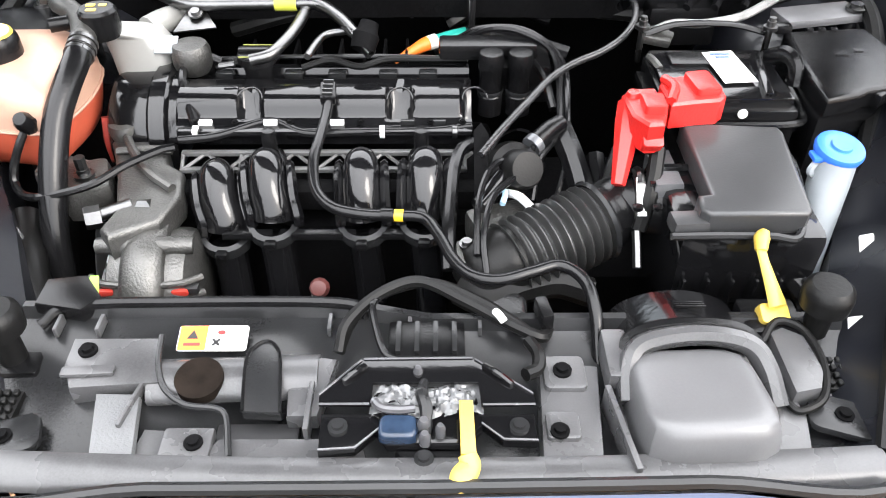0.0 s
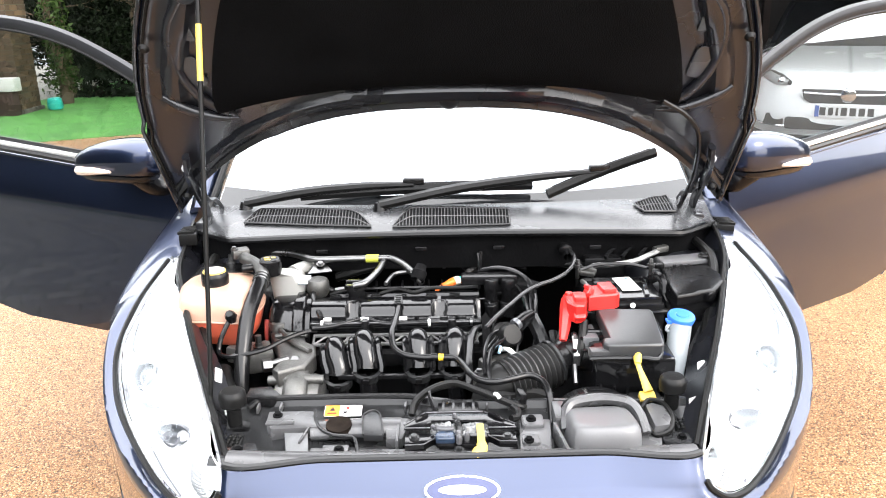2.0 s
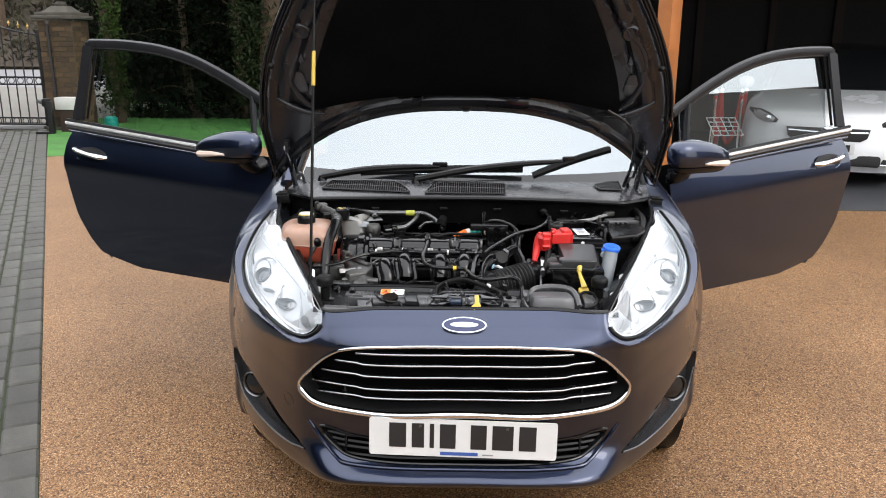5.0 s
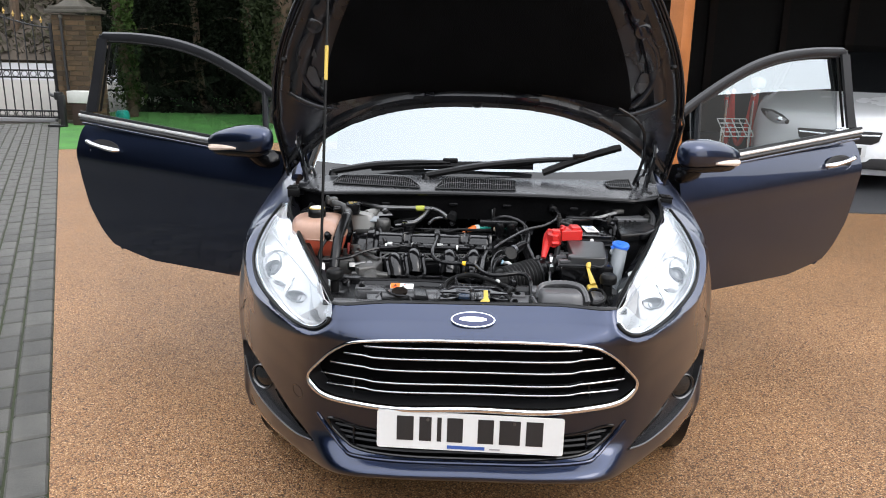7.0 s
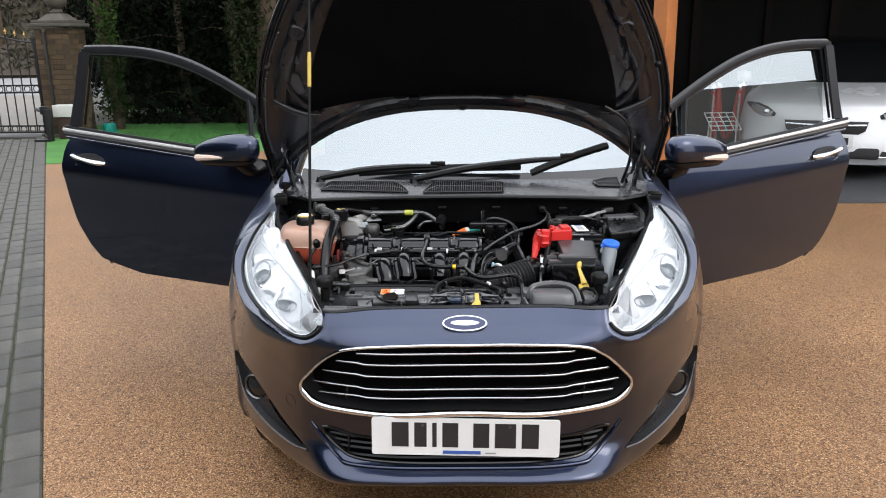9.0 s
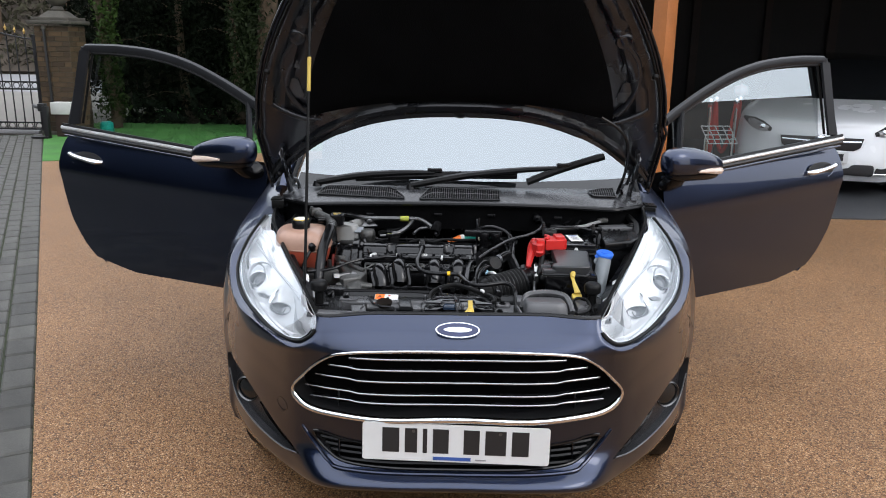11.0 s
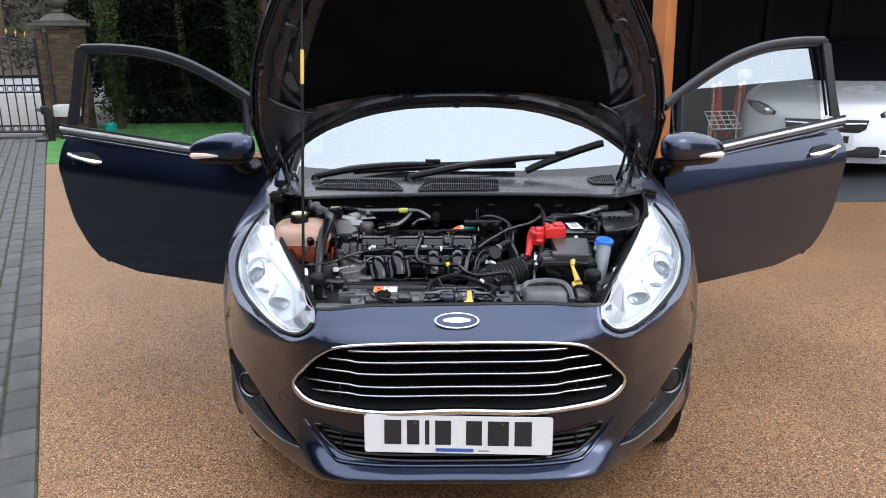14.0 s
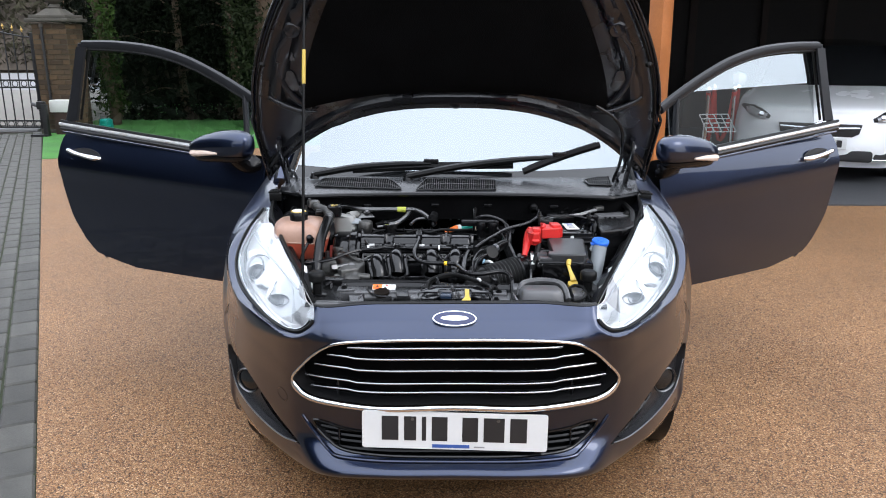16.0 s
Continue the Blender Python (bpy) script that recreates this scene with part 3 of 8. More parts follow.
for s in (-1, 1):
    lp = LAMP if s > 0 else mirrored(LAMP)
    cv = closed_curve(lp)
    us = [u for u, v in lp]
    lamp = part("headlight", thicken(skin_mesh(min(us), max(us), .715, 1, 120, 80, keep=cv, out=chamber), 0.002), LAMP_IN, car, "large swept-back clear headlight")
    part("lens", skin_mesh(min(us), max(us), .70, 1, 90, 60, keep=cv, out=0.001), LENS, lamp, "clear lamp lens")
    # side walls between lens and reflector
    ring = [(u, min(v, 1)) for u, v in cv]
    part("lamp_wall", sheet([[sk(u, v, f * float(chamber(np.array(u), np.array(v)))) for f in (.02, .5, 1.02)] for u, v in ring], 0, None, True), LAMP_GREY, lamp)
    part("gasket", tube([sk(s * u, v, 0) for u, v in LAMP[2:14]], .0058, 8), RUBBER, lamp, "black rubber lamp gasket")
    part("inner_bead", tube([sk(s * u, v, -.006) for u, v in ((.83, .955), (.75, .915), (.68, .853), (.635, .825), (.58, .812), (.51, .811), (.438, .792), (.376, .768), (.337, .762), (.312, .778), (.292, .82), (.284, .87))], .0028, 8), CHROME, lamp, "bright inner bead")

    def spot(u, v, dep):
        q = sk(s * u, v, dep)
        nrm = (sk(s * u, v, 0.01) - sk(s * u, v, 0)).normalized()
        aim = (nrm * .8 + Vector((s * .1, -1.0, 0.0))).normalized()
        return Matrix.Translation(q) @ aim.to_track_quat("Z", "Y").to_matrix().to_4x4()

    m = spot(.605, .885, -.030)
    part("projector_ring", lathe([(.026, -.03), (.027, -.004), (.030, .001), (.033, .0), (.034, -.006), (.033, -.03)], m, 36), CHROME, lamp, "bright projector ring")
    part("projector_lens", lathe([(0, .002), (.010, .001), (.018, -.004), (.024, -.013), (.025, -.026)], m, 28), PROJECTOR, lamp, "round glass projector lens")
    m = spot(.625, .90, -.036)
    part("bezel_ring", lathe([(.040, -.012), (.041, .002), (.043, .003), (.045, -.004), (.046, -.016)], m, 40), LAMP_GREY, lamp)
    # Dim grey bowl and wedge put the shadow inside the lamp into colour.
    m = spot(.465, .895, -.022)
    sq = Matrix.Diagonal((1.25, .62, 1, 1))
    part("reflector_bowl", lathe([(0, -.020), (.012, -.017), (.022, -.008), (.026, .0), (.028, .001), (.029, -.003), (.028, -.02)], m @ sq, 32), LAMP_DIM, lamp, "oval main-beam bowl, its shadow put in as grey")
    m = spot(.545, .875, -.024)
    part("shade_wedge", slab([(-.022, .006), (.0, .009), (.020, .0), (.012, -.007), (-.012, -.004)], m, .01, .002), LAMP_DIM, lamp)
    part("lamp_bracket", tube([sk(s * .525, .925, -.030), sk(s * .515, .905, -.024), sk(s * .508, .88, -.026)], .007, 8, 5, flat=.6), CHROME, lamp)
    bm = bmesh.new()
    for k in range(9):
        f = k / 8
        tube([sk(s * (.392 - .072 * f), .925 - .120 * f, -.012), sk(s * (.362 - .056 * f), .905 - .105 * f, -.010), sk(s * (.335 - .035 * f), .900 - .095 * f, -.012)], .0018, 6, 4, bm=bm)
    part("ribbed_reflector", bm, LAMP_RIB, lamp, "ribbed side reflector")
    part("inner_fin", tube([sk(s * u, v - .004, -.013) for u, v in DIVIDER[1:-1]], .0032, 8), LAMP_GREY, lamp)
    part("inner_fin", tube([sk(s * .80, .945, -.012), sk(s * .74, .905, -.018), sk(s * .70, .875, -.024), sk(s * .665, .86, -.03)], .004, 8), CHROME, lamp)
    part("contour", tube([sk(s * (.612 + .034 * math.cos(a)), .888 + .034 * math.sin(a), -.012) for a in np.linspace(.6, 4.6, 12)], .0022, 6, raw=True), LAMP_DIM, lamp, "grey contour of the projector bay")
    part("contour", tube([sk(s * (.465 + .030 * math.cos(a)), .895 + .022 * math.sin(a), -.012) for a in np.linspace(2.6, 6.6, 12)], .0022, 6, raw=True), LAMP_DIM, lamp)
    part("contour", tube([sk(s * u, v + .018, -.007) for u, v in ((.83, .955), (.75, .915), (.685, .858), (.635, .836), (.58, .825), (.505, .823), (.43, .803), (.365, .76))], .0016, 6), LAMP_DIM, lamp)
    part("contour", tube([sk(s * .44, .955, -.012), sk(s * .40, .93, -.012), sk(s * .37, .88, -.012), sk(s * .355, .82, -.012)], .002, 6), LAMP_GREY, lamp)
    part("inner_fin", tube([sk(s * .66, .92, -.03), sk(s * .672, .875, -.03), sk(s * .645, .845, -.03), sk(s * .60, .835, -.03)], .003, 8), LAMP_GREY, lamp)

# grille
U5 = [(-.338, .543), (.338, .543)]
def surround_r(t):
    """Thin along the top, broad round the lower corners."""
    f = (t * 18) % 18
    return .0042 + .0060 * (f > 10.2) * min(1, (f - 10.2) / 1.2) if f < 17.3 else .0042 + .006 * (18 - f) / .7


part("grille_surround", tube([sk(u, v, .003) for u, v in closed_curve(GRILLE, 6)], surround_r, 10, closed=True, raw=True), CHROME, car, "chrome grille surround")
# Near-black sheets and walls put the shade inside the openings into colour.
part("grille_backing", thicken(skin_mesh(-.345, .345, .485, .72, 90, 24, keep=closed_curve(GRILLE), out=-0.055), 0.003), DARK, car, "near-black sheet standing for the shaded void behind the grille")
part("grille_wall", sheet([[sk(u, v, 0), sk(u, v, -.03), sk(u, v, -.058)] for u, v in closed_curve(GRILLE)], 0, None, True), INK, car, "black sheet wall that keeps the inside of the grille dark")
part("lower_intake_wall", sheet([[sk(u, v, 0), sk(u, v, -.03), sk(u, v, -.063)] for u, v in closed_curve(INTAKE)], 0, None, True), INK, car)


def at_height(u, z):
    """v on the skin at which it has the height z."""
    lo, hi = .40, .80
    for _ in range(18):
        v = (lo + hi) / 2
        lo, hi = (v, hi) if skin(u, v)[2] < z else (lo, v)
    return v


for k, z0 in enumerate((.671, .634, .594, .549, .517)):
    e = (.197, .243, .274, .300, .283)[k]
    pts = []
    for u in np.linspace(-e, e, 65):
        a = abs(u)
        kink = min(1, max(0, (a - .180) / .016))
        z = z0 - .006 * min(1, a / .19) ** 2 + .005 * kink * (k > 0) - (.05 * max(0, a - .20) if k == 4 else 0)
        pts.append(sk(u, at_height(u, z + .014 * float(skin(u, .6)[0])), -.008))
    slat = part("grille_slat", tube(pts, lambda t: .0040 * min(1, .35 + 9 * min(t, 1 - t)), 8, raw=True, flat=0.75), mat("satin_chrome", (0.40, 0.41, 0.42), 0.22, 1.0, 0.1, 20), car, "satin chrome grille slat")
    blade = [[p + Vector((0, .002, -.002)), p + Vector((0, .012, -.006)), p + Vector((0, .034, -.008))] for p in pts]
    part("slat_blade", sheet(blade, .003), COWL, slat, "satin black blade behind the chrome edge")

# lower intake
# Plain near-black sheet, coloured for the shade in the lower intake.
part("lower_intake_backing", thicken(skin_mesh(-.30, .30, .27, .42, 80, 20, keep=closed_curve(INTAKE), out=-0.06), 0.003), DARK, car, "near-black sheet standing for the shade in the lower intake")
part("lower_intake_trim", rim(INTAKE, 0.005, 4, 0.0), SHINY, car, "gloss black intake edge")
for k, v in enumerate((.315, .335, .355, .375)):
    e = .245 + .012 * k
    part("intake_slat", tube([sk(u, v, -.02) for u in np.linspace(-e, e, 25)], .006, 6, raw=True), BLACK, car)
# a crease that runs from the grille's foot round the lower intake
for s in (-1, 1):
    part("bumper_crease", tube([sk(s * .324, .412, .0), sk(s * .302, .376, .002), sk(s * .280, .335, .003), sk(s * .258, .290, .004), sk(s * .228, .266, .004), sk(s * .13, .260, .003), sk(0, .257, .003)], .0055, 8), PAINT, car)

# fog lamp recesses
for s in (-1, 1):
    fp = FOG if s > 0 else mirrored(FOG)
    us = [u for u, v in fp]
    rec = part("fog_lamp", thicken(skin_mesh(min(us), max(us), .22, .46, 70, 50, keep=closed_curve(fp), out=-0.026), 0.002), FOG_PL, car, "black fog lamp recess with chrome ring")
    ring = [(u, v) for u, v in closed_curve(fp)]
    part("recess_wall", sheet([[sk(u, v, 0), sk(u, v, -0.027)] for u, v in ring], 0, None, True), FOG_PL, rec)
    q = sk(s * .600, .374, -.004)
    m = Matrix.Translation(q) @ Vector((s * .45, -1, -.05)).normalized().to_track_quat("Z", "Y").to_matrix().to_4x4()
    part("fog_ring", lathe([(.0375, .0), (.0405, .004), (.0432, 0), (.0405, -.004), (.0375, 0)], m, 32), STEEL, rec, "dull bright ring")
    part("fog_glass", lathe([(0, .004), (.02, .002), (.037, -.004), (.034, -.02)], m, 28), DARK_GLASS, rec, "dark fog lamp glass")
    # Highlight on the channel edge is put in as a paler grey bead.
    part("channel_edge", tube([sk(s * u, v, -.001) for u, v in ((.775, .33), (.72, .247), (.635, .250), (.54, .254), (.46, .254), (.385, .271))], .0026, 6), LAMP_DIM, rec, "pale bead drawing the highlight on the channel edge")
    for k in range(3):
        part("recess_fin", tube([sk(s * (.555 - .028 * k), .350 - .012 * k, -.022), sk(s * (.51 - .026 * k), .318 - .012 * k, -.018), sk(s * (.44 - .012 * k), .290 - .006 * k, -.012)], .005, 6), SHINY, rec)
    # round towing-eye cover
    c0, nrm = sk(s * .405, .455, .0006), (sk(s * .405, .455, .01) - sk(s * .405, .455, 0)).normalized()
    if s < 0:
        part("towing_eye_cover", lathe([(.0205, .0002), (.0215, .0010), (.0225, .0002)], Matrix.Translation(c0) @ nrm.to_track_quat("Z", "Y").to_matrix().to_4x4(), 32), INK, car, "round towing-eye cover seam")

# number plate with its writing left as bars
PM = Matrix.Translation((0, -0.024, 0.400)) @ pose(0, 0, 0, 87, 0, 0) @ pose(0, 0, 0, 0, 0, -0.8)
plate = part("number_plate", slab(rounded(.52, .111, .008), PM, .004, .001), PLATE_W, car, "white number plate with black characters as bars", False)
bars([.047, .034, .012, .044], .072, PM @ Matrix.Translation((-.112, .006, .0012)), INK, plate, "character_bar", .22)
bars([.044, .058, .047], .072, PM @ Matrix.Translation((.112, .006, .0012)), INK, plate, "character_bar", .22)
bars([.105], .010, PM @ Matrix.Translation((-.01, -.045, .0012)), INK_BLUE, plate, "small_print_bar")
bars([.03], .004, PM @ Matrix.Translation((.07, -.046, .0012)), INK_GREY, plate, "small_print_bar")
for x in (-.118, .122):
    part("plate_screw", bolt(*(PM @ Vector((x, .034, .001))), .005, .003, (87, 0, 0)), STEEL, plate)

# badge, without its lettering
q = sk(0, .84, .003)
nrm = (sk(0, .84, .01) - sk(0, .84, 0)).normalized()
BM_ = Matrix.Translation(q) @ Matrix(((1, 0, 0, 0), (0, nrm.z, nrm.y, 0), (0, -nrm.y, nrm.z, 0), (0, 0, 0, 1)))
oval = lambda w, h: [(w / 2 * math.cos(t), h / 2 * math.sin(t)) for t in np.linspace(0, 2 * math.pi, 48, endpoint=False)]
badge = part("badge", slab(oval(.118, .047), BM_ @ Matrix.Translation((0, 0, .004)), .007, .002), CHROME, car, "oval silver badge with dark blue centre")
part("badge_field", slab(oval(.110, .040), BM_ @ Matrix.Translation((0, 0, .0048)), .004, .0005), mat("dark_blue_enamel", (.025, .032, .09), .12, 0, .1, 30), badge)
part("badge_mark", slab(oval(.074, .015), BM_ @ Matrix.Translation((0, 0, .0056)), .003, .0003), CHROME, badge)

# seal along the shut line above the bumper
part("bonnet_seal", tube([sk(u, 1, 0) + Vector((0, .009, .001)) for u in np.linspace(-.275, .275, 31)], .006, 8, raw=True), GREY_PL, car, "dark grey rubber bonnet seal")


# ---- car: bonnet, held up by its stay ----
H0 = Vector((0, .90, .93))
HD = Vector((0, -.552, .834))
HN = Vector((1, 0, 0)).cross(HD)  # towards the engine: forward and down
HN = -HN if HN.y > 0 else HN
HX = -.015


def hp(x, s, d=0.0):
    """A point of the open bonnet: x across, s up from the hinge line, d out of its underside."""
    crown = 0.036 * (1 - (x / .70) ** 2)
    return H0 + Vector((x + HX, 0, 0)) + HD * s + HN * (d + crown - .012)


def hood_rear(x):
    a = min(1, abs(x) / .70)
    return .384 - .367 * a ** 2.6


def hood_side(s):
    return .70 * (1 - max(0, (s - .30)) ** 1.7 * .80) if s > .3 else .70 + .012 * (s / .3)


def hood_grid(inset, d, n=61, m=26, top=.93, rear=0.0):
    rows = []
    for i in range(n):
        f = -1 + 2 * i / (n - 1)
        col = []
        for j in range(m):
            g = j / (m - 1)
            x = f * (.70 - inset)
            s0 = hood_rear(x / (.70 - inset) * .70) + inset + rear
            s = s0 + (top - inset - s0) * g
            xx = x * hood_side(s) / .70
            col.append(hp(xx, s, d(xx, s) if callable(d) else d))
        rows.append(col)
    return rows


bonnet = part("bonnet", sheet(hood_grid(0, -.012), .003), PAINT, car, "open bonnet with dark underside held up by a stay")


def ease(t):
    t = min(1, max(0, t))
    return t * t * (3 - 2 * t)


def pressed(x, s):
    """Relief of the inner frame: flat flange, a raised band along the rear edge with a crest in its middle, and a rib beside the side pockets."""
    es, er = hood_side(s) - abs(x), s - hood_rear(x)
    wide = .056 + .012 * math.exp(-(x / .19) ** 6)
    band = ease((er - .022) / .02) * (1 - ease((er - wide) / .014)) * (.016 + .010 * math.exp(-(x / .19) ** 6))
    side = .018 * ease((es - .058) / .016) * (1 - ease((es - .100) / .02)) * ease((s - .36) / .06)
    lip = .010 * math.exp(-((min(es, er) - .012) / .009) ** 2)
    return .004 + max(band, side) + lip


part("bonnet_inner_frame", sheet(hood_grid(.012, pressed, 121, 60), 0), PAINT_IN, bonnet, "pressed inner frame, darker than the outer skin")
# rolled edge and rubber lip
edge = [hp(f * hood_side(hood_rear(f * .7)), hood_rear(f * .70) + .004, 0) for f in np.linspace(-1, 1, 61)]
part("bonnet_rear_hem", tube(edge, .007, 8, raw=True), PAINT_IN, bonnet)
for sd in (-1, 1):
    part("bonnet_side_hem", tube([hp(sd * hood_side(s), s, 0) for s in np.linspace(.01, .93, 30)], .005, 8, raw=True), PAINT_IN, bonnet)
    part("bonnet_lip_seal", tube([hp(sd * (hood_side(s) - .02), s, .02) for s in np.linspace(.05, .9, 24)], .004, 6, raw=True), RUBBER, bonnet)


def liner_edge(x):
    return hood_rear(x) * .55 + .262


liner_rows = []
for i in range(41):
    f = -1 + 2 * i / 40
    col = []
    for j in range(20):
        g = j / 19
        x = f * .52
        s0 = liner_edge(x)
        s = s0 + (.90 - s0) * g
        xx = x * (hood_side(s) - .10) / .60 * (1 - .10 * max(0, 1 - (s - .28) / .16) ** 2 * (s < .44))
        dimple = sum(-.006 * math.exp(-(((xx - a) / .03) ** 2 + ((s - b) / .03) ** 2)) for a, b in ((-.25, .55), (.18, .56), (-.1, .75), (.26, .74)))
        col.append(hp(xx, s, .036 + dimple - .01 * (abs(f) ** 8 + (2 * g - 1) ** 12)))
    liner_rows.append(col)
part("bonnet_liner", sheet(liner_rows, .008), LINER, bonnet, "black felt sound liner")
# bump-stop cups, pockets and holes of the frame
for sd in (-1, 1):
    hm = Matrix.Translation(hp(sd * .502, .683, .012)) @ HN.to_track_quat("Z", "Y").to_matrix().to_4x4()
    part("stop_cup", lathe([(.026, 0), (.028, .008), (.023, .013), (.016, .010), (.010, .009), (.010, -.004), (0, -.004)], hm, 24), PAINT_IN, bonnet, "round bump-stop seat")
    part("stop_hole", lathe([(0, .0092), (.0098, .0092), (.0098, .007)], hm, 16), INK, bonnet)
    hm2 = Matrix.Translation(hp(sd * .478, .737, .012)) @ HN.to_track_quat("Z", "Y").to_matrix().to_4x4()
    part("stop_cup", lathe([(.022, 0), (.023, .008), (.016, .011), (0, .009)], hm2, 20), PAINT_IN, bonnet)
    # crescent pocket beside the liner, with two openings onto the outer panel, and the rib that runs in from the hinge corner
    part("pocket_rib", tube([hp(sd * a, b, .012) for a, b in ((.515, .665), (.556, .605), (.572, .535), (.563, .465), (.530, .405), (.485, .375))], .011, 10), PAINT_IN, bonnet)
    part("corner_rib", tube([hp(sd * a, b, .016) for a, b in ((.625, .415), (.595, .392), (.555, .373), (.515, .362), (.465, .362))], [.006, .012, .012, .011, .003], 10), PAINT_IN, bonnet)
    m3 = Matrix.Translation(hp(sd * .530, .595, .012)) @ HN.to_track_quat("Z", "Y").to_matrix().to_4x4()
    part("frame_pocket", slab([(-.018, -.032), (.018, -.032), (.012, .010), (0, .038), (-.012, .010)], m3, .006, .002), COWL, bonnet, "triangular opening onto the outer panel")
    m3 = Matrix.Translation(hp(sd * .538, .482, .012)) @ HN.to_track_quat("Z", "Y").to_matrix().to_4x4() @ pose(0, 0, 0, 0, 0, -10 * sd)
    part("frame_pocket", slab(rounded(.040, .080, .015), m3, .006, .002), COWL, bonnet, "rounded opening onto the outer panel")
    for a, b in ((.622, .55), (.655, .10)):
        m3 = Matrix.Translation(hp(sd * a, b, .024)) @ HN.to_track_quat("Z", "Y").to_matrix().to_4x4()
        part("frame_grommet", lathe([(0, .008), (.006, .008), (.009, .004), (.012, 0)], m3, 12), RUBBER, bonnet)
    # hinges
    hx = sd * .635 + HX
    hinge = part("bonnet_hinge", tube([(hx, .93, .90), (hx, .90, .96), (hx - sd * .005, .83, 1.02), (hx - sd * .01, .77, 1.075), (hx - sd * .015, .75, 1.12)], .009, 6, flat=2.0), PAINT_IN, car, "black pressed bonnet hinge")
    part("hinge_link", tube([(hx - sd * .02, .99, .93), (hx - sd * .02, .93, .97), (hx - sd * .02, .85, 1.00), (hx - sd * .02, .78, 1.13)], .006, 6), PAINT_IN, hinge)
    part("hinge_bracket", box(hx, .90, .905, .03, .10, .05, .006), PAINT_IN, hinge)
    part("hinge_bolt", bolt(hx - sd * .01, .76, 1.09, .011, .008, (60, 0, 0)), STEEL, hinge)
part("latch_notch", lathe([(.0, .010), (.010, .009), (.018, .004), (.022, 0)], Matrix.Translation(hp(0.005, .405, .010)) @ HN.to_track_quat("Z", "Y").to_matrix().to_4x4(), 20), PAINT_IN, bonnet)
part("washer_hose", tube([hp(.47, .40, .03), hp(.53, .36, .04), hp(.57, .30, .045), hp(.585, .18, .05), hp(.57, .08, .06), (.585, .90, .96), (.60, .93, .91)], .0055, 8), HOSE, bonnet, "black washer hose")

# stay
STAY_B, STAY_T = Vector((-.455, .19, .735)), Vector((-.455, .42, 1.62))
mid = STAY_B.lerp(STAY_T, .55)
stay = part("bonnet_stay", tube([STAY_B + Vector((.03, .01, -.01)), STAY_B + Vector((.0, .0, .02)), STAY_B.lerp(STAY_T, .1), mid, STAY_B.lerp(STAY_T, .9), STAY_T, STAY_T + Vector((.0, .03, .02))], .0044, 10), RUBBER, car, "black bonnet stay with yellow sleeve")
part("stay_sleeve", tube([STAY_B.lerp(STAY_T, .675), STAY_B.lerp(STAY_T, .73), STAY_B.lerp(STAY_T, .785)], .0058, 12), YELLOW, stay, "yellow grip sleeve")
part("stay_clip", box(STAY_T.x, STAY_T.y + .02, STAY_T.z + .01, .03, .03, .05, .006), BLACK, stay)

# ---- car: windscreen, cowl and wipers ----
def screen_pt(f, g):
    """f -1..1 across, g 0..1 from the base up."""
    x = f * (.665 - .09 * g)
    y0 = .87 + .13 * abs(f) ** 2.2
    return Vector((x, y0 + .80 * g + .03 * g * abs(f) ** 2, .955 + .465 * g - .03 * abs(f) ** 3 + .03 * math.sin(g * math.pi)))


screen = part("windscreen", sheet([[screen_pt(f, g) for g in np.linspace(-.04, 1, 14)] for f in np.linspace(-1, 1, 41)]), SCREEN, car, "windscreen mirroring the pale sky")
for sd in (-1, 1):
    part("screen_edge_trim", tube([screen_pt(sd * 1.0, g) + Vector((sd * .004, -.004, .004)) for g in np.linspace(-.02, 1, 12)], .009, 8, raw=True), RUBBER, car)
    part("windscreen_pillar", tube([(sd * .70, 1.02, .90), (sd * .69, 1.25, 1.06), (sd * .63, 1.62, 1.30), (sd * .585, 1.84, 1.42)], .035, 10, flat=1.2), PAINT, car)


part("screen_foot_band", sheet([[screen_pt(f, g) + Vector((0, -.002, .004)) for g in np.linspace(-.01, .035 + .05 * abs(f) ** 3, 5)] for f in np.linspace(-.97, .97, 41)]), DARK_GLASS, car, "dark band along the foot of the glass")


def cowl_pt(f, g):
    """f -1..1 across, g 0 at the front edge to 1 under the screen."""
    x = f * (.655 + .02 * g)
    yf = .735 + .015 * abs(f) ** 2 + .10 * max(0, abs(f) - .84) / .16
    yb = .885 + .13 * abs(f) ** 2.2
    zf = .928 - .018 * abs(f) ** 2
    zb = .962 - .03 * abs(f) ** 3
    return Vector((x, yf + (yb - yf) * g, zf + (zb - zf) * g + .008 * math.sin(g * math.pi)))


part("cowl_panel", sheet([[cowl_pt(f, g) for g in np.linspace(0, 1, 10)] for f in np.linspace(-1, 1, 61)], .004), COWL, car, "grey plastic scuttle panel below the windscreen")
part("cowl_front_edge", tube([cowl_pt(f, 0) + Vector((0, -.002, -.004)) for f in np.linspace(-1, 1, 61)], .009, 8, raw=True), BLACK, car)
# Shade of the bonnet over the scuttle is put in as near-black.
part("scuttle_front", sheet([[cowl_pt(f, 0) + Vector((0, .012 + .02 * g, -.01 - .09 * g)) for g in np.linspace(0, 1, 4)] for f in np.linspace(-1, 1, 31)], .004), DARK, car, "scuttle channel face, bonnet shade put in as black")


